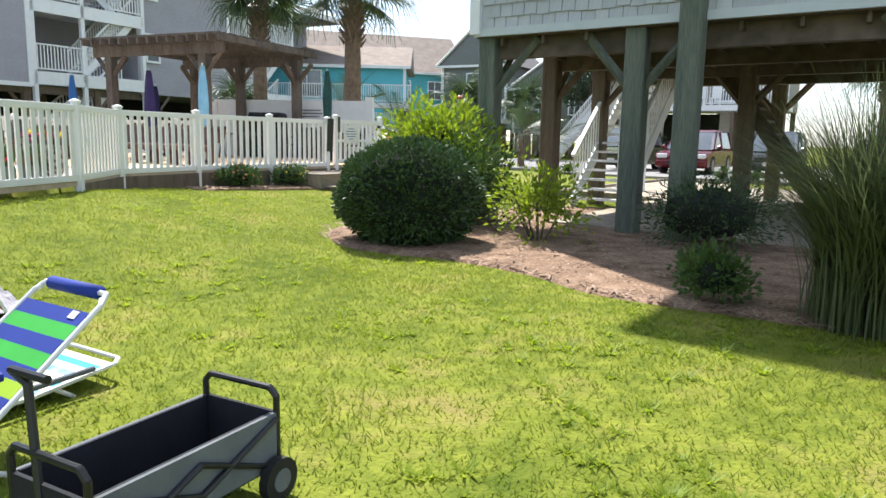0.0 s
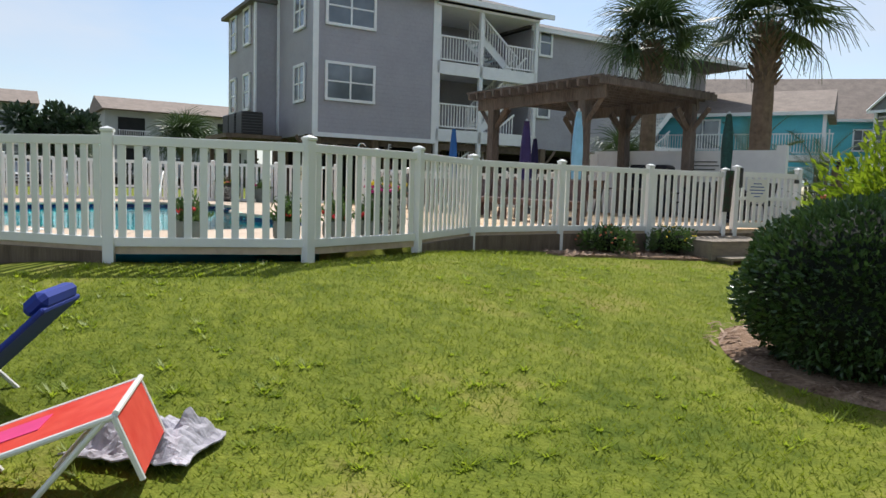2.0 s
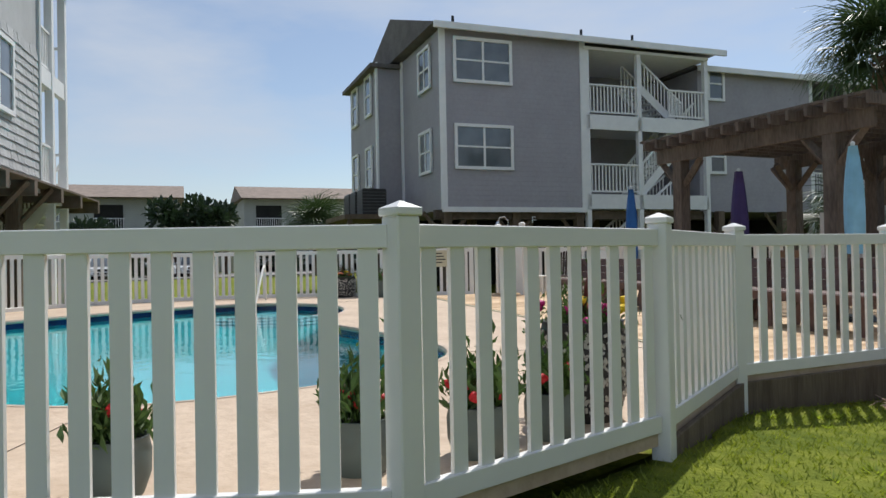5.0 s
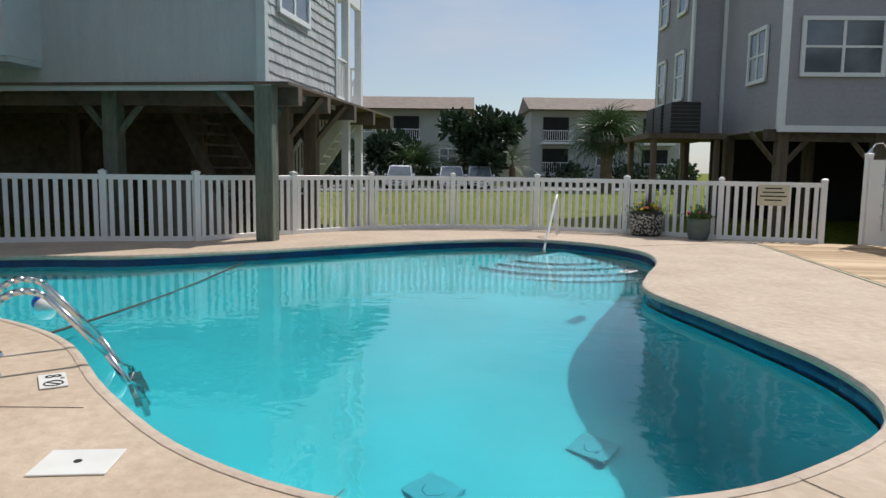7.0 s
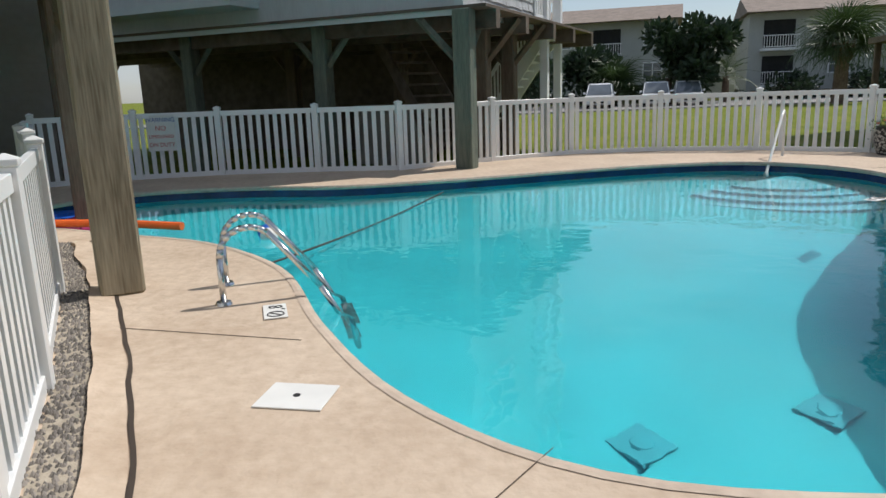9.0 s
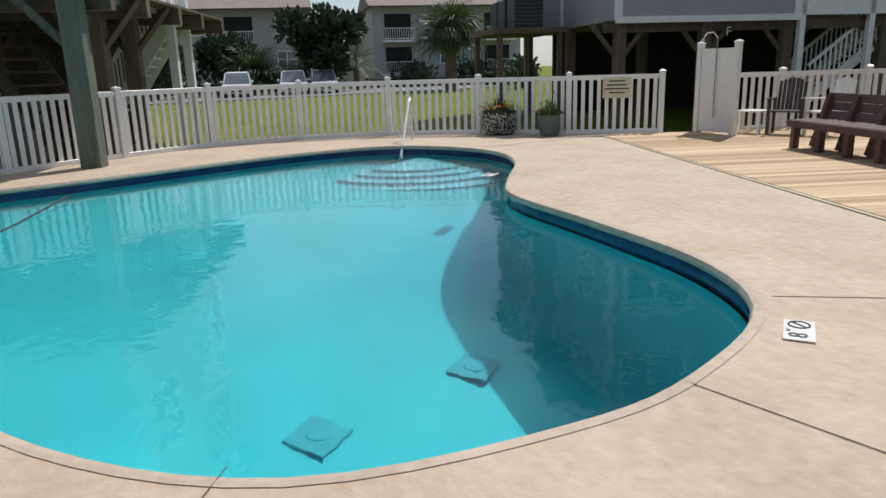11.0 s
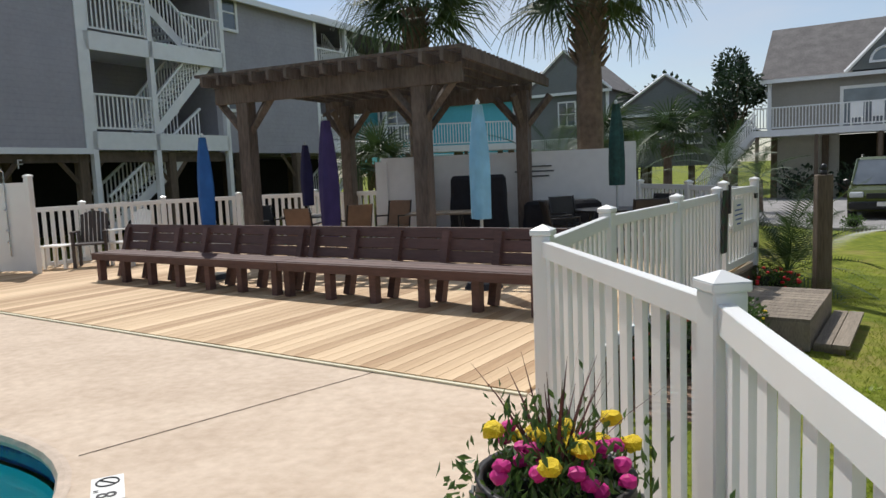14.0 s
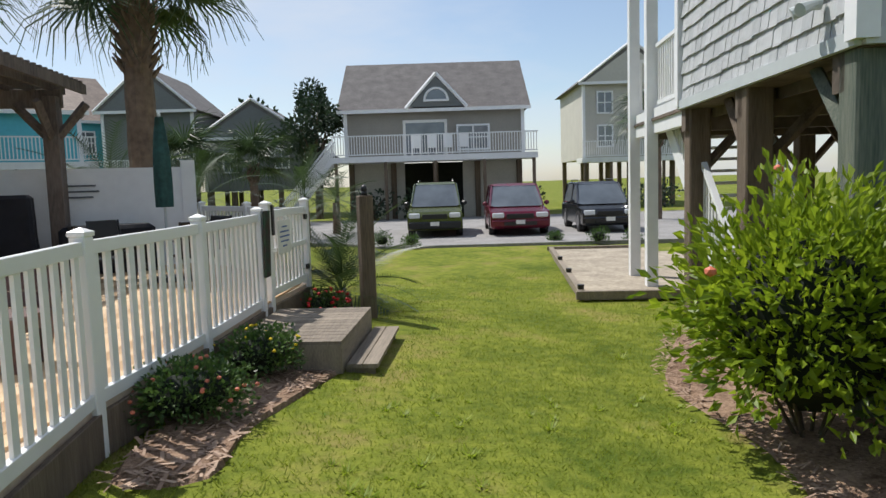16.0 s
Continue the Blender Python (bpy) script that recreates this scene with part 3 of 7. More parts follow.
def gate():
    a, b = Vector(HILL[-2]), Vector(HILL[-1])
    d = b - a
    g = thing("gate", base((*a, 0), d), "white vinyl pool gate with black latch and hinges", "gate")
    s = d.length
    for x in (0.28, s - 0.02):
        z0 = -0.6
        h = 1.16 - z0
        put("post", POSTM, g, Matrix.Translation((x, 0, z0 + h / 2)) @ Matrix.Diagonal((1, 1, h, 1)))
        put("cap", CAPM, g, Matrix.Translation((x, 0, 1.16)))
    bx("top_rail", (0.28 + (s - 0.3) / 2, 0, 1.05), (s - 0.4, 0.05, 0.09), VINYL, g)
    bx("middle_rail", (0.28 + (s - 0.3) / 2, 0, 0.60), (s - 0.4, 0.05, 0.06), VINYL, g)
    bx("bottom_rail", (0.28 + (s - 0.3) / 2, 0, 0.10), (s - 0.4, 0.05, 0.09), VINYL, g)
    for k in range(9):
        put("picket", picket(0.9), g, Matrix.Translation((0.38 + (s - 0.5) * (k + 0.5) / 9, 0, 0.575)))
    for z in (0.25, 0.95):
        bx("hinge", (s - 0.10, -0.04, z), (0.10, 0.03, 0.07), BLACK, g, "black hinge")
    bx("latch", (0.34, -0.05, 0.98), (0.06, 0.05, 0.36), BLACK, g, "tall black safety latch")
    sign = thing("rules_sign", base((*a, 0), d) @ Matrix.Translation((0.75, -0.06, 0.75)), "white pool rules sign hung on the gate", "sign")
    bx("board", (0, 0, 0), (0.50, 0.012, 0.42), SIGNW, sign)
    for k, w in enumerate((0.2, 0.34, 0.38, 0.3, 0.16)):
        bx("text_line", (0, -0.009, 0.13 - 0.06 * k), (w, 0.004, 0.018), INKB, sign)
    tw = thing("towel", base((*a, 0), d) @ Matrix.Translation((0.02, -0.06, 0)), "maroon and green towel hanging on the gate post", "towel")
    bm = bmesh.new()
    bmesh.ops.create_grid(bm, x_segments=10, y_segments=14, size=0.5)
    for v in bm.verts:
        x, y = v.co.x, v.co.y
        v.co = (x * 0.22 + 0.03 * y, -0.03 + 0.025 * math.sin(x * 18) - 0.01 * y, 0.73 + y * 0.75)
    r = bmesh.ops.solidify(bm, geom=bm.faces[:], thickness=0.012)
    part("cloth", bm, TOWELP, tw)


gate()

# ---- gate steps and timber post ----
def gate_steps():
    d = Vector((0.47, 0.88)).normalized()
    m = base((-3.06, 14.41, 0), d)
    s = thing("gate_steps", m, "weathered grey wooden landing and step at the gate", "steps")
    for k in range(12):
        bx("plank", (0.075 + 0.152 * k, -0.62, -0.115), (0.142, 1.12, 0.035), OLDW, s)
    bx("riser", (0.91, -1.16, -0.27), (1.83, 0.04, 0.28), OLDW, s)
    bx("side_board", (0.02, -0.62, -0.27), (0.04, 1.05, 0.28), OLDW, s)
    bx("side_board", (1.81, -0.62, -0.27), (0.04, 1.05, 0.28), OLDW, s)
    for k in range(2):
        bx("step_plank", (0.95, -1.28 - 0.155 * k, -0.36), (1.75, 0.145, 0.04), OLDW, s)
    for x in (0.15, 0.95, 1.75):
        bx("stringer", (x, -1.33, -0.53), (0.05, 0.28, 0.30), OLDW, s)
    for x in (0.1, 1.73):
        for y in (-0.15, -1.1):
            bx("leg", (x, y, -0.45), (0.09, 0.09, 0.55), OLDW, s)


gate_steps()
post = thing("timber_post", Matrix.Translation((-0.72, 16.85, -0.62)), "dark weathered timber post beside the gate steps", "post")
bx("shaft", (0, 0, 0.92), (0.20, 0.16, 1.84), PILEB, post, bevel=0.012)
part("finial", ball(cyl(bmesh.new(), (0, 0, 1.84), (0, 0, 1.9), 0.05, 0.04), (0, 0, 1.93), (0.045, 0.045, 0.06)), BLACK, post, "dark finial", True)


# ---- buildings ----
def window(parent, m, w, h, cols=2, rows=2, trim=WHITE):
    """Window in the frame m: x along the wall, y outwards (minus), z up; origin at its lower middle."""
    win = put("window", mesh_from("window", box(bmesh.new(), (0, 0.0, h / 2), (w, 0.05, h)), GLASS), parent, m)
    bm = bmesh.new()
    t = 0.10
    for x in (-w / 2, w / 2):
        box(bm, (x, -0.035, h / 2), (t, 0.06, h + t))
    for z in (0, h):
        box(bm, (0, -0.035, z), (w + t, 0.07, t))
    part("frame", bm, trim, win, "white window trim")
    bm = bmesh.new()
    for c in range(1, cols):
        box(bm, (-w / 2 + w * c / cols, -0.033, h / 2), (0.07, 0.03, h))
    for r in range(1, rows):
        box(bm, (0, -0.034, h * r / rows), (w, 0.03, 0.055))
    part("mullion", bm, trim, win)
    return win


def railing(parent, m, length, h=1.0, n=None):
    r = put("railing", mesh_from("railing", box(bmesh.new(), (length / 2, 0, h), (length, 0.09, 0.06)), WHITE), parent, m)
    bx("bottom_rail", (length / 2, 0, 0.1), (length, 0.05, 0.06), WHITE, r)
    n = n or max(2, round(length / 0.14))
    me = picket(round(h - 0.13, 3), 0.045)
    for k in range(n):
        put("baluster", me, r, Matrix.Translation((length * (k + 0.5) / n, 0, h / 2 + 0.04)))
    return r


def stair(parent, p0, p1, width, n, material=WHITE, rail=True):
    """A straight stair from p0 up to p1 with closed stringers and rails; width runs to the side."""
    p0, p1 = Vector(p0), Vector(p1)
    d = p1 - p0
    flat = Vector((d.x, d.y, 0))
    side = Vector((-flat.y, flat.x, 0)).normalized()
    st = put("stair", mesh_from("stair", box(bmesh.new(), (0, 0, 0), (0.01, 0.01, 0.01)), material), parent, Matrix.Translation(p0))
    ang = math.atan2(d.z, flat.length)
    mrot = Matrix.Rotation(math.atan2(flat.y, flat.x), 4, "Z")
    for k in range(n):
        q = d * ((k + 0.5) / n)
        part("tread", box(bmesh.new(), (q + side * width / 2), (1, 1, 1), None) if False else box(bmesh.new(), (0, 0, 0), (flat.length / n + 0.03, width, 0.045), Matrix.Translation(q + side * width / 2) @ mrot), material, st)
    tilt = mrot @ Matrix.Rotation(-ang, 4, "Y")
    for s in (0, width):
        part("stringer", box(bmesh.new(), (d.length / 2, 0, -0.03), (d.length, 0.05, 0.28), Matrix.Translation(side * s) @ tilt), material, st)
        if rail:
            part("handrail", box(bmesh.new(), (d.length / 2, 0, 0), (d.length, 0.08, 0.07), Matrix.Translation(side * s + Vector((0, 0, 0.95))) @ tilt), WHITE, st)
            for k in range(int(n * 1.6)):
                q = d * ((k + 0.5) / int(n * 1.6)) + side * s
                put("baluster", picket(0.87, 0.045), st, Matrix.Translation(q + Vector((0, 0, 0.5))) @ mrot)
    return st


def pile(parent, x, y, z0, z1, w=0.3, material=PILEW, brace=None):
    p = bx("piling", (x, y, (z0 + z1) / 2), (w, w, z1 - z0), material, parent, bevel=0.02)
    if brace:
        bm = bmesh.new()
        for dx, dy in brace:
            cyl(bm, (x, y, z1 - 1.0), (x + dx, y + dy, z1 - 0.08), 0.07, 0.07, 4)
        part("knee_brace", bm, material, parent)


def shingles(parent, m, length, z0, z1, row=0.2, width=0.21, limit=300):
    """Overlapping wall shingles over one face: x along the wall, y outwards negative."""
    me = mesh_from("shingle", box(bmesh.new(), (0, 0, 0), (width - 0.012, 0.016, row + 0.05), Matrix.Rotation(radians(-7), 4, "X")), SHING)
    rnd, n = random.Random(5), 0
    rest = bmesh.new()
    rows = int((z1 - z0) / row)
    for r in range(rows):
        cols = int(length / width)
        for c in range(cols):
            x = (c + 0.5 + 0.5 * (r % 2)) * width
            if x > length - 0.05:
                continue
            q = Matrix.Translation((x, -0.012 - rnd.random() * 0.006, z0 + (r + 0.5) * row + rnd.uniform(-0.012, 0.012)))
            if n < limit:
                put("shingle", me, parent, m @ q)
                n += 1
            else:
                box(rest, (0, 0, 0), (width - 0.012, 0.016, row + 0.05), q @ Matrix.Rotation(radians(-7), 4, "X"))
    ob = put("upper_shingles", mesh_from("upper_shingles", rest, SHING), parent, m)
    tagged(ob, kind="stuff")


def grey_condo():
    """Three-level grey condominium on pilings across the pool."""
    o, u = Vector((-18.39, 20.33, 0)), (0.374, 0.927)
    h = thing("condo_building", base(o, u), "grey lap-sided condo building on pilings with white stair porches", "building")
    # local x along the street face, y away from the pool; zb bottom of the living floors
    zb, ze = 2.43, 8.15
    bx("wall", (2.55, 4.4, (zb + ze) / 2), (5.1, 8.8, ze - zb), GREY, h)
    bx("wall", (-0.4, 6.6, (zb + ze) / 2 - 0.1), (1.0, 4.4, ze - zb - 0.2), GREY, h)
    bx("wall", (7.7, 6.6, (zb + ze) / 2), (5.2, 7.0, ze - zb), GREY, h)
    bx("wall", (13.2, 4.6, (zb + ze) / 2 - 0.2), (5.6, 8.0, ze - zb - 0.4), GREY, h)
    bx("wall", (21.0, 6.6, (zb + ze) / 2 - 0.2), (10.0, 6.0, ze - zb - 0.4), GREY, h)
    bx("skirt_trim", (2.55, 0.0, zb + 0.0), (5.2, 0.08, 0.16), WHITE, h)
    for x in (0.02, 5.08):
        bx("corner_trim", (x, 0.0, (zb + ze) / 2), (0.2, 0.07, ze - zb), WHITE, h)
    for y in (4.2, 4.45):
        bx("corner_trim", (-0.02 if y < 4.3 else -0.92, y, (zb + ze) / 2), (0.07, 0.2, ze - zb), WHITE, h)
    # roof: low gable with its ridge along x
    def gable(x0, x1, y0, y1, z, rise, name="roof"):
        bm = bmesh.new()
        ym = (y0 + y1) / 2
        lo = [bm.verts.new(p) for p in ((x0, y0, z), (x1, y0, z), (x1, y1, z), (x0, y1, z), (x0, ym, z + rise), (x1, ym, z + rise))]
        for f in ((0, 1, 5, 4), (3, 4, 5, 2), (0, 4, 3), (1, 2, 5), (0, 3, 2, 1)):
            bm.faces.new([lo[i] for i in f])
        r = part(name, bm, ROOF, h)
        bx("fascia", ((x0 + x1) / 2, y0, z - 0.08), (x1 - x0, 0.1, 0.2), WHITE, r)
        return r
    gable(-0.35, 10.9, -0.35, 9.2, ze + 0.05, 1.6)
    gable(10.2, 26.5, 0.3, 9.0, ze - 0.35, 1.4)
    bx("bay_roof", (-0.5, 6.6, ze - 0.15), (1.4, 4.8, 0.14), ROOF, h)
    for x in (1.0, 6.0, 8.2):
        part("roof_vent", cyl(bmesh.new(), (x, 1.5, ze + 0.4), (x, 1.5, ze + 0.95), 0.05), BLACK, h)
    for z in (3.75, 6.5):
        window(h, Matrix.Translation((1.40, -0.02, z)), 1.95, 1.35)
        window(h, Matrix.Translation((-0.02, 1.55, z)) @ Matrix.Rotation(radians(-90), 4, "Z"), 1.15, 1.35)
        window(h, Matrix.Translation((-0.92, 5.6, z - 0.1)) @ Matrix.Rotation(radians(-90), 4, "Z"), 0.9, 1.5, 1, 2)
        window(h, Matrix.Translation((-0.92, 7.8, z - 0.1)) @ Matrix.Rotation(radians(-90), 4, "Z"), 0.9, 1.5, 1, 2)
        window(h, Matrix.Translation((11.2, 0.58, z + 0.15)), 0.7, 1.2, 1, 2)
    # stair porch
    for xa, y in ((5.2, 0.0), (15.9, 0.6)):
        for z in (3.0 - 0.28, 5.72 - 0.28):
            bx("porch_floor", (xa + 2.5, y + 1.6, z + 0.14), (5.0, 3.2, 0.22), WHITE, h)
            bx("porch_beam", (xa + 2.5, y + 0.02, z), (5.1, 0.10, 0.50), WHITE, h)
            railing(h, Matrix.Translation((xa, y + 0.05, z + 0.26)), 2.1, 1.02)
        railing(h, Matrix.Translation((xa + 3.4, y + 0.05, 5.7)), 1.7, 1.02)
        for x in (0.05, 2.15, 5.05):
            bx("porch_post", (xa + x, y + 0.05, (ze - 0.2 + 0) / 2), (0.16, 0.16, ze - 0.2), WHITE, h)
        stair(h, (xa + 2.2, y + 0.15, 3.0), (xa + 4.6, y + 0.15, 5.4), 1.0, 13)
        stair(h, (xa + 0.6, y + 0.35, 0.2), (xa + 4.2, y + 0.35, 2.9), 1.0, 15)
        stair(h, (xa + 4.4, y + 1.5, 5.4), (xa + 2.4, y + 1.5, 7.0), 1.0, 9)
        # Door-sized near-black sheets put the porch doorways' shade into colour.
        bx("doorway_shade", (xa + 1.0, y + 3.15, 4.1), (0.95, 0.06, 2.05), DARK, h)
        bx("doorway_shade", (xa + 1.0, y + 3.15, 6.8), (0.95, 0.06, 2.05), DARK, h)
        bx("porch_soffit", (xa + 2.5, y + 1.5, ze - 0.22), (5.2, 3.2, 0.1), WHITE, h)
    for x in (0.2, 2.6, 5.0, 8.0, 11.0, 14.0, 18.0):
        for y in (0.3, 4.0, 8.5):
            pile(h, x, y, -0.6, zb, 0.28, PILEB, ((0.8, 0), (-0.8, 0)) if y < 1 else None)
    bx("floor_beam", (5.0, 0.35, zb - 0.15), (10.4, 0.25, 0.3), JOISTW, h)
    # Added near-black sheet: paints the shade beneath the living floors, hides bright lawn.
    bx("undercroft_shade", (12.0, 6.5, 0.95), (23.0, 0.2, 3.0), DARK, h)
    # air conditioners on a platform
    bx("platform", (-1.5, 4.2, 2.35), (2.2, 3.4, 0.16), PILEB, h)
    for x in (-2.4, -0.6):
        for y in (2.7, 5.6):
            pile(h, x, y, -0.6, 2.3, 0.16, PILEB)
    for k, y in enumerate((3.2, 4.3, 5.3)):
        ac = thing("air_conditioner", base(o, u) @ Matrix.Translation((-1.5, y, 2.43)), "dark boxy condenser unit on a timber platform", "air conditioner", "condensers")
        bx("casing", (0, 0, 0.45), (0.85, 0.85, 0.9), BLACK, ac, bevel=0.03)
        bm = bmesh.new()
        for q in range(7):
            box(bm, (0, 0, 0.12 + 0.11 * q), (0.88, 0.88, 0.015))
        part("grille", bm, GFAB, ac)
    # unit letter
    single("unit_letter", box(box(box(bmesh.new(), (-0.06, 0, 0), (0.03, 0.01, 0.22)), (0.0, 0, 0.1), (0.1, 0.01, 0.025)), (0.02, 0, 0), (0.09, 0.01, 0.025)), WHITE, "white letter on the dark beam", "sign", m=base(o, u) @ Matrix.Translation((3.2, 0.1, 2.1)))


grey_condo()


def shingle_house_west():
    """Shingled stilt house whose corner post stands by the pool."""
    o, f = Vector((-17.35, 7.70, 0)), Vector((-0.47, -0.883))
    h = thing("stilt_house", base(o, f), "grey shingled house on green treated pilings beside the pool", "house")
    # local x runs along the pool face (southwards), y runs to the right seen along x: outwards is +y
    zb, zt = 2.78, 9.0
    bx("wall", (6.0, -2.1, (zb + zt) / 2), (12.0, 4.2, zt - zb), SHING, h)
    bx("wall", (7.0, -6.0, (zb + zt) / 2), (10.0, 4.2, zt - zb), SHING, h)
    bx("corner_trim", (0.0, 0.0, (zb + zt) / 2), (0.16, 0.16, zt - zb), FASC, h)
    bx("corner_trim", (0.0, -4.2, (zb + zt) / 2), (0.12, 0.12, zt - zb), FASC, h)
    bx("skirt_board", (6.0, 0.02, zb - 0.06), (12.0, 0.06, 0.16), FASC, h)
    bx("skirt_board", (-0.02, -2.1, zb - 0.06), (0.06, 4.2, 0.16), FASC, h)
    bx("roof_overhang", (6.0, -3.0, zt + 0.1), (13.0, 9.5, 0.22), ROOF, h)
    bx("bay", (6.4, 0.4, 4.6), (4.2, 0.8, 2.9), SHING, h)
    bx("bay_trim", (4.3, 0.45, 4.6), (0.14, 0.9, 2.9), FASC, h)
    bx("bay_skirt", (6.4, 0.42, 3.12), (4.3, 0.86, 0.14), FASC, h)
    shingles(h, Matrix.Rotation(radians(-90), 4, "Z") @ Matrix.Translation((0.1, 0, 0)), 4.05, zb + 0.04, 6.2)
    mface = Matrix.Rotation(radians(-90), 4, "Z")
    for z in (4.15, 6.9):
        window(h, mface @ Matrix.Translation((1.45, -0.03, z)), 1.6, 1.5)
    window(h, Matrix.Translation((5.9, 0.83, 3.95)) @ Matrix.Rotation(radians(180), 4, "Z"), 1.8, 1.4)
    # porch at the far end of the shingled face
    for z in (zb - 0.1, 5.55):
        bx("porch_beam", (0.02, -5.3, z), (0.14, 2.3, 0.42), WHITE, h)
        bx("porch_floor", (1.5, -5.3, z + 0.1), (3.0, 2.2, 0.16), WHITE, h)
        railing(h, Matrix.Translation((0.02, -4.25, z + 0.2)) @ Matrix.Rotation(radians(-90), 4, "Z"), 1.1, 1.0)
        railing(h, Matrix.Translation((0.02, -6.4, z + 0.2)), 2.4, 1.0)
    for y in (-5.2, -6.4):
        bx("porch_post", (0.02, y, 4.3), (0.18, 0.18, 9.4), WHITE, h)
    stair(h, (2.3, -5.6, -0.3), (0.15, -5.6, 2.7), 1.0, 15)
    stair(h, (0.9, -5.9, 2.9), (2.9, -5.9, 5.5), 0.9, 13)
    stair(h, (0.6, -2.2, 0.2), (2.6, -3.4, 2.6), 1.0, 10, JOISTW, False)
    pile(h, -0.05, 0.0, -0.05, zb - 0.05, 0.32, PILEW, ((0.9, -0.05), (0.0, -0.9)))
    for x, y in ((3.2, -0.5), (6.6, -0.5), (9.8, -0.5), (13.5, -0.5), (0.4, -2.0), (0.4, -3.7), (3.4, -4.2), (6.6, -4.2), (10, -4.2), (13.5, -4.2), (3.4, -8), (7, -8), (11, -8)):
        pile(h, x, y, -0.5, zb, 0.3, PILEW if y > -1 else PILEB, ((0.8, 0), (-0.8, 0)))
    for y in (-0.5, -2.2, -4.2, -6.0, -8.0):
        bx("floor_beam", (6.5, y, zb - 0.2), (14, 0.2, 0.32), JOISTW, h)
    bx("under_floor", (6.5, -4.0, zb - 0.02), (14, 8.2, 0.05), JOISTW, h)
    # Added backdrop that hides bright lawn, standing in for the shade under the house.
    bx("shade_backdrop", (8.0, -6.5, 1.0), (13.0, 0.12, 3.4), JOISTW, h)
    bx("storage_box", (3.0, -3.0, 0.35), (1.6, 0.9, 1.5), TAUPE, h)


shingle_house_west()


def near_wing():
    """Timber post and beam of the wing that overhangs the pool deck."""
    w = thing("overhanging_wing", base((-9.9, 4.42, 0), (-0.9, -0.43)), "tan timber post carrying an overhanging grey wing", "house")
    bx("post", (0, 0, 1.55), (0.30, 0.30, 3.1), NEARP, w, bevel=0.02)
    # Added backdrop: blocks bright sky and lawn so the space below reads dark.
    bx("shade_backdrop", (9.2, 6.5, 1.3), (0.12, 15.0, 4.2), TAUPE, w)
    for y in (1.6, 3.2, 6.2, 8.0):
        pile(w, 7.6, y, -0.5, 3.1, 0.28, PILEB, ((0, 0.8), (0, -0.8)))
    for dx, dy in ((0.9, 0), (0, 0.75)):
        part("knee_brace", cyl(bmesh.new(), (0, 0, 2.05), (dx, dy, 3.0), 0.08, 0.08, 4), PILEB, w)
    bx("beam", (4.0, 0.0, 3.18), (8.6, 0.2, 0.34), PILEB, w)
    bx("skirt_board", (4.0, -0.12, 3.4), (8.8, 0.05, 0.16), SIGNW, w)
    bx("wall", (4.0, 2.4, 4.9), (8.6, 5.0, 2.9), GREY, w)
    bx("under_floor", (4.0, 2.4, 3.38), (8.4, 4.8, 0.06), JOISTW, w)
    for x, y in ((4.2, 0.0), (8.2, 0.0), (0.0, 4.6), (4.2, 4.6), (8.2, 4.6)):
        pile(w, x, y, -0.5, 3.1, 0.3, PILEB, ((0.8, 0), (-0.8, 0)))


near_wing()


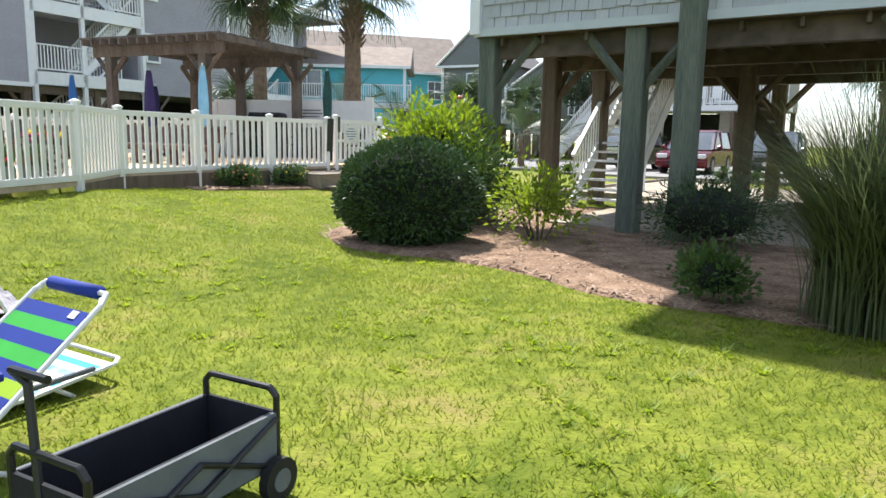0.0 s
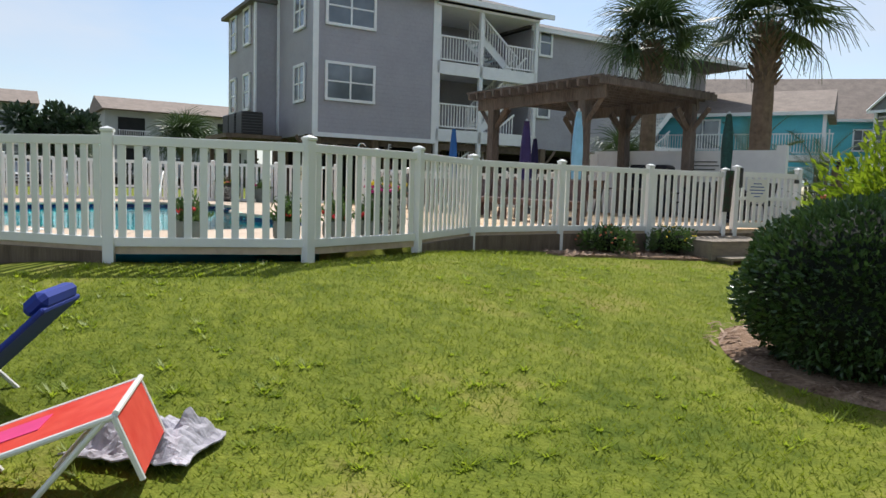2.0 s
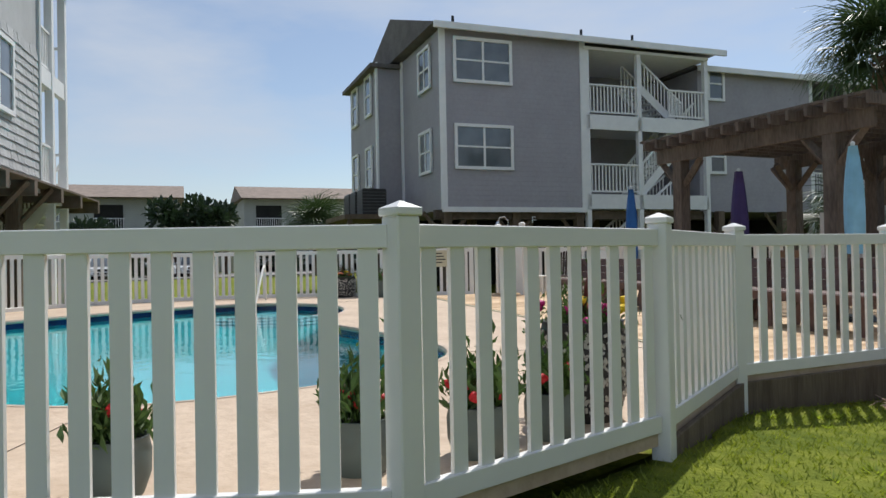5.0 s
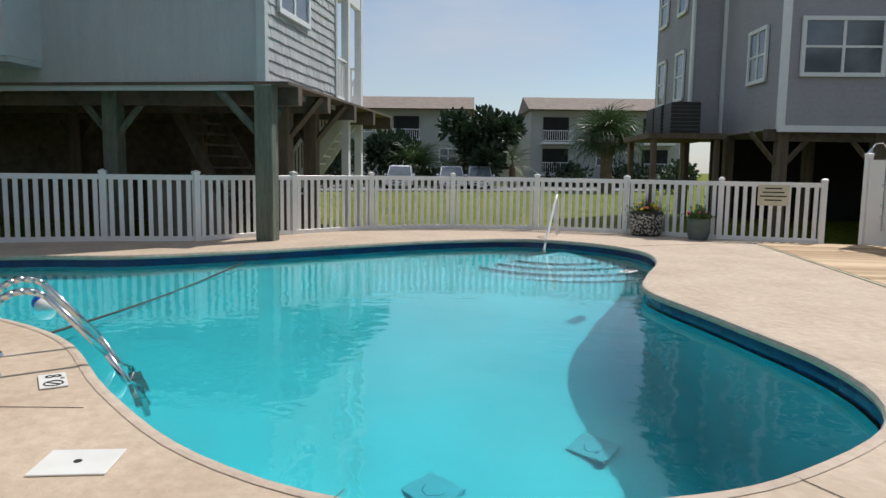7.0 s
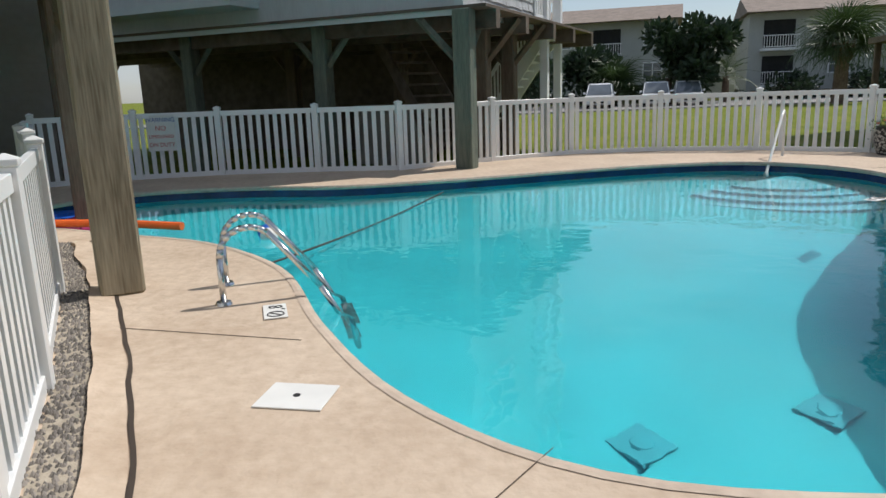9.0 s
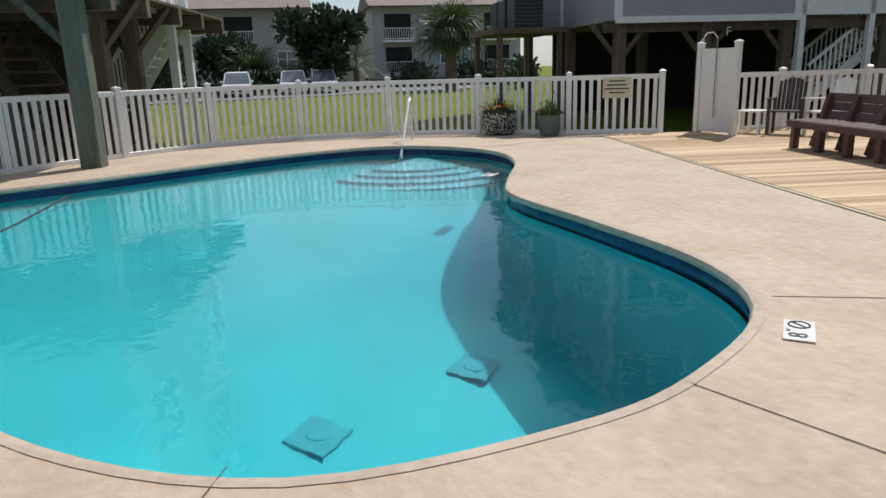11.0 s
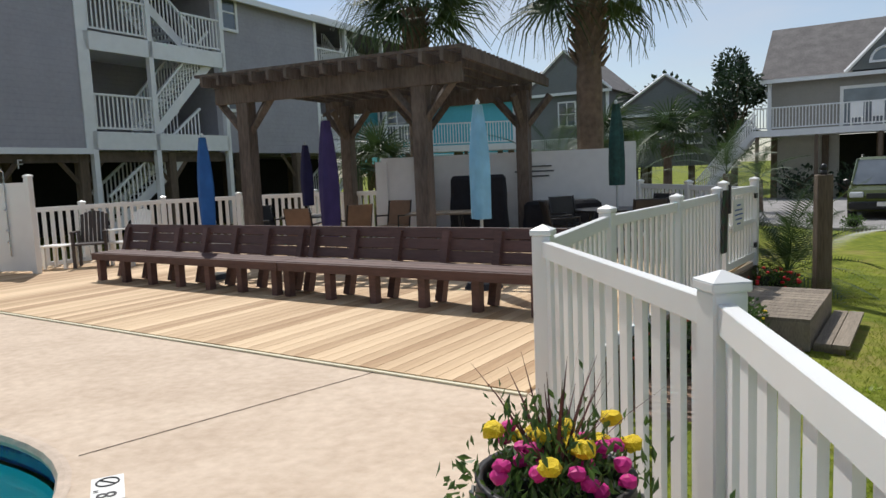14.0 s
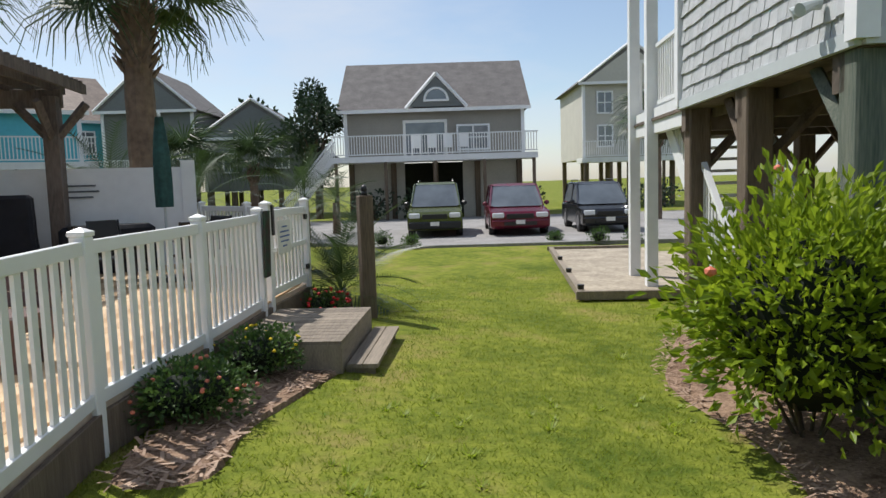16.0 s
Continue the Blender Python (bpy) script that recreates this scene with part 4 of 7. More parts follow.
def shingle_house_east():
    """Shingled stilt house beside the lawn, with white stairs at its far end."""
    o, u = Vector((1.36, 11.10, 0)), Vector((0.88, -0.475))
    h = thing("stilt_house", base(o, u), "grey shingled house on tall pilings with white porch stairs", "house")
    # local x along the lawn face, y along the lane face away from the start
    # Roof height and west eave, out of view, are stretched to shape the lawn shadow.
    zb, zt = 2.35, 9.8
    bx("wall", (6.5, 2.45, (zb + zt) / 2), (13.0, 4.9, zt - zb), SHING, h)
    bx("wall", (8.0, 7.0, (zb + zt) / 2), (10.0, 4.4, zt - zb), SHING, h)
    bx("roof_overhang", (6.2, 4.5, zt + 0.1), (14.6, 10.4, 0.25), ROOF, h)
    bx("corner_trim", (0.0, 0.0, (zb + zt) / 2), (0.18, 0.18, zt - zb), WHITE, h)
    bx("corner_trim", (0.0, 4.9, (zb + zt) / 2), (0.16, 0.16, zt - zb), WHITE, h)
    bx("skirt_board", (6.5, -0.03, zb + 0.02), (13.0, 0.06, 0.12), FASC, h)
    bx("skirt_board", (-0.03, 2.45, zb + 0.02), (0.06, 4.9, 0.12), FASC, h)
    shingles(h, Matrix.Rotation(radians(-90), 4, "Z") @ Matrix.Translation((-4.85, 0, 0)), 4.75, zb + 0.06, 5.4)
    shingles(h, Matrix.Translation((0.12, 0, 0)), 8.0, zb + 0.06, 3.6, limit=200)
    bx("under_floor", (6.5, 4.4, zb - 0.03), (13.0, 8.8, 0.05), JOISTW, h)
    for y in (0.35, 2.6, 4.8, 7.0):
        bx("floor_beam", (6.5, y, zb - 0.2), (13.0, 0.2, 0.32), JOISTW, h)
    for k in range(18):
        bx("joist", (0.4 + 0.72 * k, 4.4, zb - 0.1), (0.05, 8.6, 0.16), JOISTW, h)
    for x, y in ((0.15, 0.2), (2.6, 0.2), (3.45, -0.15), (6.4, 0.2), (9.6, 0.2), (12.6, 0.2), (0.15, 2.5), (0.2, 4.8), (3.2, 4.8), (6.4, 4.8), (9.6, 4.8), (3.2, 8.2), (6.4, 8.2), (9.6, 8.2), (12.6, 8.2)):
        tall = (x, y) == (3.45, -0.15)
        pile(h, x, y, -0.75, 6.5 if tall else zb, 0.3, PILEW if y < 1 else PILEB, None if tall else ((0.8, 0), (-0.8, 0)) if x > 1 else ((0.85, 0), (0, 0.85)))
    # porch and stairs
    for z in (zb - 0.05, 5.1):
        bx("porch_beam", (0.1, 6.6, z), (0.14, 3.4, 0.42), WHITE, h)
        bx("porch_floor", (1.6, 6.6, z + 0.12), (3.1, 3.3, 0.14), WHITE, h)
        railing(h, Matrix.Translation((0.1, 5.0, z + 0.2)) @ Matrix.Rotation(radians(90), 4, "Z"), 1.7, 1.05)
        railing(h, Matrix.Translation((0.1, 8.3, z + 0.2)), 3.0, 1.05)
    for y in (6.85, 8.25):
        bx("porch_post", (0.02, y, 3.6), (0.19, 0.19, 8.7), WHITE, h)
    stair(h, (0.25, 3.4, -0.55), (0.25, 6.6, 2.25), -1.1, 15)
    stair(h, (0.4, 8.1, 2.5), (2.9, 8.1, 5.2), -1.1, 14)
    stair(h, (4.6, 6.0, -0.5), (2.6, 6.0, 2.3), 1.0, 11, JOISTW, False)
    lamp = thing("flood_light", base(o, u) @ Matrix.Translation((-0.06, 0.55, 2.75)), "twin flood light on the shingled wall", "light")
    part("mount", cyl(bmesh.new(), (0, 0, 0), (-0.05, 0, 0), 0.05), FASC, lamp)
    for s in (-0.08, 0.08):
        part("lamp_head", cyl(bmesh.new(), (-0.05, s * 0.3, 0), (-0.2, s, -0.06), 0.035, 0.06), FASC, lamp)
    # sand box of landscape timbers
    bed = thing("timber_border", base((3.05, 17.0, -0.62), (0.50, 0.866)), "low landscape timber border round a gravel patch", "border")
    bx("timber", (3.9, 0, 0.05), (7.8, 0.12, 0.14), OLDW, bed)
    bx("timber", (0, -1.0, 0.05), (0.12, 2.2, 0.14), OLDW, bed)
    bx("timber", (7.8, -1.0, 0.05), (0.12, 2.2, 0.14), OLDW, bed)
    bx("gravel", (3.9, -1.3, 0.0), (7.7, 2.5, 0.1), DIRT, bed)
    for k in range(3):
        part("solar_light", cyl(bmesh.new(), (0.2 + 2.2 * k, 0, 0.1), (0.2 + 2.2 * k, 0, 0.2), 0.05, 0.06), BLACK, bed)


shingle_house_east()


def cottage(p, d, w, depth, zb, ze, rise, wall, roof, label, windows=(), deck=0.0, stilts=True, cross=False, ridge="x"):
    """A gabled house: local x along its front, front at y = 0 facing minus y."""
    h = thing("house", base((p[0], p[1], 0), d), label, "house")
    bx("wall", (w / 2, depth / 2, (zb + ze) / 2), (w, depth, ze - zb), wall, h)
    bm = bmesh.new()
    e = 0.4
    if ridge == "x":
        ps = ((-e, -e, ze), (w + e, -e, ze), (w + e, depth + e, ze), (-e, depth + e, ze), (-e, depth / 2, ze + rise), (w + e, depth / 2, ze + rise))
        fs = ((0, 1, 5, 4), (3, 4, 5, 2), (0, 4, 3), (1, 2, 5), (0, 3, 2, 1))
    else:
        ps = ((-e, -e, ze), (w + e, -e, ze), (w + e, depth + e, ze), (-e, depth + e, ze), (w / 2, -e, ze + rise), (w / 2, depth + e, ze + rise))
        fs = ((0, 4, 5, 3), (1, 2, 5, 4), (0, 1, 4), (2, 3, 5), (0, 3, 2, 1))
    vs = [bm.verts.new(q) for q in ps]
    for f in fs:
        bm.faces.new([vs[i] for i in f])
    r = part("roof", bm, roof, h)
    bx("fascia", (w / 2, -e, ze - 0.06), (w + 2 * e, 0.08, 0.18), WHITE, r)
    if ridge == "y":
        bm = bmesh.new()
        vs = [bm.verts.new(q) for q in ((0, -0.02 - e, ze), (w, -0.02 - e, ze), (w / 2, -0.02 - e, ze + rise * w / (w + 2 * e) - 0.1))]
        bm.faces.new(vs)
        part("gable_wall", bm, wall, h)
        for s in (-1, 1):
            part("rake_trim", cyl(bmesh.new(), (w / 2, -e - 0.04, ze + rise), (w / 2 + s * (w / 2 + e), -e - 0.04, ze), 0.09, 0.09, 4), WHITE, r)
    for x in (0, w):
        bx("corner_trim", (x, 0, (zb + ze) / 2), (0.18, 0.18, ze - zb), WHITE, h)
    for x, z, ww, hh in windows:
        window(h, Matrix.Translation((x, -0.02, z)), ww, hh)
    if deck:
        bx("deck_floor", (w / 2, -deck / 2, zb - 0.12), (w + 1.0, deck + 0.1, 0.3), WHITE, h)
        railing(h, Matrix.Translation((-0.5, -deck, zb + 0.03)), w + 1.0, 1.05)
        for k in range(5):
            bx("deck_post", (-0.3 + (w + 0.6) * k / 4, -deck + 0.1, (zb - 0.8) / 2), (0.16, 0.16, zb + 0.5), PILEB, h)
    if stilts:
        for k in range(5):
            for y in (0.3, depth - 0.3):
                pile(h, 0.2 + (w - 0.4) * k / 4, y, -0.7, zb, 0.3, PILEB)
    return h


fh = cottage((7.75, 44.6), (0.907, -0.42), 9.6, 9.0, 2.75, 5.3, 3.2, TAUPE, ROOF, "taupe beach house with a wide white deck above its carport", ((6.9, 3.1, 1.7, 1.3),), deck=2.2)
bx("slider_door", (4.3, -0.03, 3.75), (2.4, 0.06, 2.0), SIGNW, fh, "white sliding glass doors")
bx("slider_glass", (4.3, -0.065, 3.72), (2.1, 0.02, 1.75), GLASS, fh)
bx("lower_wall", (1.6, 0.4, 1.0), (3.0, 0.2, 3.2), CREAM, fh)
bx("lower_wall", (7.9, 0.4, 1.0), (3.2, 0.2, 3.2), CREAM, fh)
# Near-black sheet painted as the shade inside the open carport.
bx("carport_shade", (4.7, 6.0, 1.0), (9.0, 0.2, 3.2), DARK, fh)
bm = bmesh.new()
vs = [bm.verts.new(q) for q in ((3.4, -0.5, 5.35), (6.5, -0.5, 5.35), (4.95, -0.5, 7.1), (4.95, 3.0, 7.1))]
for f in ((0, 2, 3), (1, 3, 2)):
    bm.faces.new([vs[i] for i in f])
part("dormer_roof", bm, ROOF, fh)
bm = bmesh.new()
vs = [bm.verts.new(q) for q in ((3.5, -0.46, 5.4), (6.4, -0.46, 5.4), (4.95, -0.46, 7.0))]
bm.faces.new(vs)
part("dormer_wall", bm, DGREY, fh)
for s in (-1, 1):
    part("dormer_trim", cyl(bmesh.new(), (4.95, -0.52, 7.15), (4.95 + s * 1.65, -0.52, 5.35), 0.09, 0.09, 4), WHITE, fh)
bm = bmesh.new()
bmesh.ops.create_circle(bm, cap_ends=True, segments=24, radius=0.6, matrix=Matrix.Translation((4.95, -0.5, 5.75)) @ Matrix.Rotation(radians(90), 4, "X"))
bmesh.ops.bisect_plane(bm, geom=bm.verts[:] + bm.edges[:] + bm.faces[:], plane_co=(0, 0, 5.75), plane_no=(0, 0, -1), clear_outer=True)
part("fan_window", bm, GLASS, fh)
bm = bmesh.new()
for k in range(12):
    a, b = radians(15 * k), radians(15 * k + 15)
    cyl(bm, (4.95 + 0.62 * math.cos(a), -0.53, 5.75 + 0.62 * math.sin(a)), (4.95 + 0.62 * math.cos(b), -0.53, 5.75 + 0.62 * math.sin(b)), 0.06, 0.06, 4)
box(bm, (4.95, -0.53, 5.72), (1.36, 0.1, 0.1))
part("fan_trim", bm, WHITE, fh)
stair(fh, (-3.2, -1.9, -0.5), (-0.5, -1.9, 2.7), 1.0, 16)

cottage((24.8, 46.4), (0.907, -0.42), 6.2, 9.0, 2.6, 7.6, 2.6, CREAM, ROOF, "cream two-storey beach house with tall gable", ((1.4, 3.4, 1.0, 1.4), (1.4, 5.6, 1.0, 1.4), (4.2, 5.6, 1.2, 1.4)), deck=1.8, ridge="y")
cottage((-14.8, 56.8), (0.91, 0.42), 13.0, 9.0, 1.6, 6.2, 3.6, TEALS, ROOFT, "turquoise two-storey beach house with a tan gabled roof", ((7.6, 4.0, 1.2, 1.5), (10.4, 4.0, 1.2, 1.5), (2.5, 4.0, 1.6, 1.5)), deck=1.6)
cottage((-3.4, 62.4), (0.9, 0.30), 6.0, 8.0, 1.6, 6.8, 3.0, TEALS, ROOFT, "turquoise gabled wing of the beach house", ((1.6, 4.2, 1.0, 1.4), (4.2, 4.2, 1.0, 1.4), (3.0, 7.0, 0.8, 1.0)), ridge="y")
cottage((-4.2, 57.2), (0.92, -0.40), 5.6, 8.0, 2.2, 6.4, 2.8, DGREY, ROOF, "dark slate gabled beach house", ((2.8, 4.2, 1.2, 1.6),), deck=1.6, ridge="y")
cottage((1.6, 55.2), (0.92, -0.40), 6.4, 8.0, 1.2, 4.6, 2.4, DGREY, ROOF, "slate grey beach house with a low gable", ((4.9, 2.6, 0.9, 1.2), (1.6, 2.4, 0.9, 1.2)), ridge="y")
cottage((-16.0, 42.0), (1.0, 0.12), 11.0, 7.0, 2.7, 5.0, 1.6, TEALS, ROOFT, "pale blue beach house with a white balcony", ((5.0, 3.1, 1.8, 1.6),), deck=1.6)


def far_condo(p, d, w, label):
    h = thing("far_condo", base((*p, -0.6), d), label, "building")
    bx("wall", (w / 2, 4, 4.3), (w, 8, 6.4), GREYL, h)
    # Near-black block: shade of the open ground level, put into colour.
    bx("ground_level_shade", (w / 2, 4.4, 0.6), (w, 7, 1.2), DARK, h)
    bm = bmesh.new()
    vs = [bm.verts.new(q) for q in ((-0.4, -1.6, 7.4), (w + 0.4, -1.6, 7.4), (w + 0.4, 4, 9.0), (-0.4, 4, 9.0), (w + 0.4, 9, 7.4), (-0.4, 9, 7.4))]
    for f in ((0, 1, 2, 3), (3, 2, 4, 5), (0, 3, 5), (1, 4, 2), (0, 5, 4, 1)):
        bm.faces.new([vs[i] for i in f])
    part("roof", bm, ROOFT, h)
    n = max(2, int(w / 3.6))
    for k in range(n):
        x = w * (k + 0.5) / n
        for z in (1.4, 4.3):
            if k % 2 == 0:
                # Flat near-black sheet on the wall paints the balcony's shaded depth.
                bx("balcony_shade", (x, -0.02, z + 1.35), (2.4, 0.1, 2.3), DARK, h)
                bx("balcony_floor", (x, -0.75, z + 0.1), (2.9, 1.5, 0.2), WHITE, h)
                railing(h, Matrix.Translation((x - 1.4, -1.45, z + 0.2)), 2.8, 1.0, 14)
            else:
                window(h, Matrix.Translation((x, -0.03, z + 1.0)), 1.6, 1.4)


far_condo((-75.8, 9.0), (0.37, 0.93), 24, "long pale grey condo row with balconies")
far_condo((-64.3, 36.4), (0.335, 0.94), 14, "pale grey three-storey condo block with balconies")
cottage((-76, 36.2), (0.335, 0.94), 5.0, 6, -0.7, 5.4, 2.0, GREYL, ROOFT, "blue-grey gabled house between the condo blocks", ((2.5, 3.2, 1.0, 1.2),), ridge="y", stilts=False)
wallb = thing("garden_wall", base((-7.7, 21.5, 0), (0.999, -0.03)), "white stucco privacy wall behind the patio", "wall")
bx("panel", (2.55, 0.1, 0.85), (5.1, 0.16, 1.9), WHITE, wallb)
bx("pier", (5.1, 0.1, 0.92), (0.24, 0.24, 2.0), WHITE, wallb)
bx("pier", (0.0, 0.1, 0.80), (0.24, 0.24, 1.85), WHITE, wallb)
for k, w in enumerate((0.7, 0.8, 0.6)):
    bx("text_line", (3.2, 0.0, 1.5 - 0.1 * k), (w, 0.02, 0.03), GFAB, wallb)

# ---- vegetation ----
def leaves(n, place, size, seed, narrow=0.5, up=0.3):
    """n small folded leaves; place(rng) gives a point and an outward direction."""
    rng = random.Random(seed)
    verts, faces = [], []
    for _ in range(n):
        p, o = place(rng)
        d = (Vector(o) + Vector((rng.uniform(-1, 1), rng.uniform(-1, 1), rng.uniform(-1, 1) + up)) * 0.8).normalized()
        s = d.cross(Vector((rng.uniform(-1, 1), rng.uniform(-1, 1), rng.uniform(-1, 1)))).normalized()
        L = size * rng.uniform(0.6, 1.3)
        w = L * narrow * 0.5
        i = len(verts)
        p = Vector(p)
        q = d.cross(s) * L * 0.12
        verts += [p, p + d * L * 0.5 + s * w + q, p + d * L, p + d * L * 0.5 - s * w + q]
        faces += [(i, i + 1, i + 2), (i, i + 2, i + 3)]
    return [tuple(v) for v in verts], faces


def ellipsoid(r, lump=0.12, fill=0.82, low=-0.6, seed=1):
    def place(rng):
        while True:
            d = Vector((rng.gauss(0, 1), rng.gauss(0, 1), rng.gauss(0, 1))).normalized()
            if d.z > low:
                break
        k = rng.uniform(fill, 1.0) * (1 + lump * noise.noise(d * 2.3 + Vector((seed, 0, 0))))
        return (d.x * r[0] * k, d.y * r[1] * k, d.z * r[2] * k), d
    return place


def shrub(name, p, r, n, size, material, label, seed=1, lump=0.25, fill=0.5, core=0.72, low=-0.7, narrow=0.5, stems=0, flowers=None, fn=0, fs=0.03):
    z = ground_z(p[0], p[1])
    s = thing(name, Matrix.Translation((p[0], p[1], z)), label, "shrub")
    c = Vector((0, 0, r[2] * 0.85))
    v, f = leaves(n, ellipsoid(r, lump, fill, low, seed), size, seed, narrow)
    v = [(a, b, max(0.02, cc + c.z)) for a, b, cc in v]
    put("crown", raw("crown", v, f, material), s)
    # Added near-black lump paints the shade deep between the leaves.
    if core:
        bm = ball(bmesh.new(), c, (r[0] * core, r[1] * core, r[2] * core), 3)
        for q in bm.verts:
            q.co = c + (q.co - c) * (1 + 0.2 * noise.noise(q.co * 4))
        part("shade_core", bm, CORE, s)
    rng = random.Random(seed)
    for k in range(max(stems, 1)):
        a = rng.uniform(0, 6.3)
        e = (r[0] * 0.5 * math.cos(a), r[1] * 0.5 * math.sin(a), r[2] * rng.uniform(0.7, 1.3))
        part("stem", cyl(bmesh.new(), (0.05 * math.cos(a), 0.05 * math.sin(a), -0.05), e, 0.018, 0.008, 5), STEM, s)
    if flowers:
        place = ellipsoid(r, lump, 0.95, 0.0, seed)
        for k in range(fn):
            q, d = place(rng)
            part("bloom", ball(bmesh.new(), (q[0], q[1], q[2] + c.z), (fs, fs, fs * 0.8), 1), flowers, s)
    return s


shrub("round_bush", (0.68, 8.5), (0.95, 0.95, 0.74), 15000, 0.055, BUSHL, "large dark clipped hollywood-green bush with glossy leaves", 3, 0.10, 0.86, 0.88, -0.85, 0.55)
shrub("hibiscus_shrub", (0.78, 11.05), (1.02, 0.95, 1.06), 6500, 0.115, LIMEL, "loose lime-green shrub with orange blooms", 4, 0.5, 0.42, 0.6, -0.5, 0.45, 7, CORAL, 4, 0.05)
shrub("rose_shrub", (1.35, 10.2), (0.75, 0.7, 0.85), 2600, 0.07, GREENL, "thin leggy rose shrub in the mulch bed", 5, 0.5, 0.3, 0, -0.7, 0.6, 8, CORAL, 4, 0.04)
shrub("leafy_shrub", (2.4, 8.9), (0.75, 0.7, 0.62), 1500, 0.08, LIMEL, "sprawling yellow-green shrub by the pilings", 6, 0.5, 0.2, 0, -0.7, 0.5, 8)
shrub("dark_shrub", (4.6, 8.8), (0.95, 0.8, 0.55), 2600, 0.09, BUSHL, "dark spiky shrub under the house edge", 7, 0.35, 0.4, 0.6, -0.7, 0.25)
shrub("small_shrub", (3.8, 5.5), (0.33, 0.33, 0.30), 900, 0.07, GREENL, "small bright green shrub at the lawn edge", 8, 0.3, 0.3, 0.5)
shrub("small_shrub", (3.9, 6.5), (0.25, 0.25, 0.2), 500, 0.06, GREENL, "small green shrub in brown mulch", 9, 0.3, 0.3, 0.4)
shrub("lantana_shrub", (-3.45, 13.0), (0.5, 0.42, 0.27), 2200, 0.05, GREENL, "low lantana with pale orange blooms along the fence", 10, 0.3, 0.4, 0.6, -0.6, 0.6, 0, CORAL, 26, 0.02)
shrub("lantana_shrub", (-2.75, 14.05), (0.42, 0.4, 0.27), 1900, 0.05, GREENL, "low lantana with yellow-orange blooms by the steps", 11, 0.3, 0.4, 0.6, -0.6, 0.6, 0, YEL, 16, 0.018)
shrub("red_flower_shrub", (-1.35, 16.95), (0.42, 0.4, 0.25), 900, 0.05, GREENL, "low plant with red blooms behind the steps", 12, 0.3, 0.4, 0.5, -0.6, 0.6, 0, REDF, 34, 0.028)
for k, (x, y, r) in enumerate(((3.3, 27.3, 0.35), (4.0, 26.7, 0.3), (9.0, 24.3, 0.35), (10.0, 24.0, 0.3), (8.2, 25.4, 0.25))):
    shrub("kerb_shrub", (x, y), (r, r, r * 0.8), 400, 0.07, GREENL, "small grey-green shrub at the parking edge", 20 + k, 0.3, 0.3, 0.5)


def plume_grass(p, n, h, label, seed):
    g = thing("ornamental_grass", Matrix.Translation((p[0], p[1], ground_z(*p))), label, "grass clump")
    rng = random.Random(seed)
    v, f = [], []
    for _ in range(n):
        a, L, lean = rng.uniform(0, 6.283), h * rng.uniform(0.6, 1.15), rng.uniform(0.25, 1.0)
        o = Vector((rng.gauss(0, 0.13), rng.gauss(0, 0.13), 0))
        d, s = Vector((math.cos(a), math.sin(a), 0)), Vector((-math.sin(a), math.cos(a), 0)) * 0.006
        i = len(v)
        for k in range(6):
            t = k / 5
            q = o + d * (lean * L * t * t * 0.75) + Vector((0, 0, L * (t - 0.42 * lean * t * t)))
            w = s * (1.15 - t)
            v += [tuple(q - w), tuple(q + w)]
        f += [(i + 2 * k, i + 2 * k + 1, i + 2 * k + 3, i + 2 * k + 2) for k in range(5)]
    put("blades", raw("blades", v, f, REED), g)


plume_grass((4.75, 4.95), 3400, 2.0, "tall arching grey-green ornamental grass clump", 1)
plume_grass((5.35, 4.2), 2800, 1.9, "tall arching ornamental grass by the house", 2)


def frond_fan(seed, L=1.15, n=26):
    """A fan leaf: stalk along x, then leaflets spread in a folded fan that droops at the tips."""
    rng = random.Random(seed)
    v, f = [], []
    for a, b, w in (((0, 0, 0), (0.75, 0, 0.06), 0.018),):
        v += [(0, -w, 0), (0, w, 0), (0.78, w * 0.6, 0.06), (0.78, -w * 0.6, 0.06)]
        f.append((0, 1, 2, 3))
    for k in range(n):
        an = radians(-125 + 250 * k / (n - 1))
        l = L * (0.62 + 0.38 * math.cos(an * 0.55)) * rng.uniform(0.85, 1.1)
        d, s = Vector((math.cos(an), math.sin(an), 0)), Vector((-math.sin(an), math.cos(an), 0))
        o, i = Vector((0.75, 0, 0.06)), len(v)
        for t, w, z in ((0.0, 0.012, 0), (0.45, 0.024, 0.05), (0.8, 0.013, -0.02), (1.05, 0.003, -0.22 - 0.25 * rng.random())):
            q = o + d * l * t + Vector((0, 0, z * L - 0.10 * t * t))
            v += [tuple(q - s * w + Vector((0, 0, 0.012))), tuple(q + s * w)]
        f += [(i + 2 * j, i + 2 * j + 1, i + 2 * j + 3, i + 2 * j + 2) for j in range(3)]
    return raw("frond", v, f, PALML)


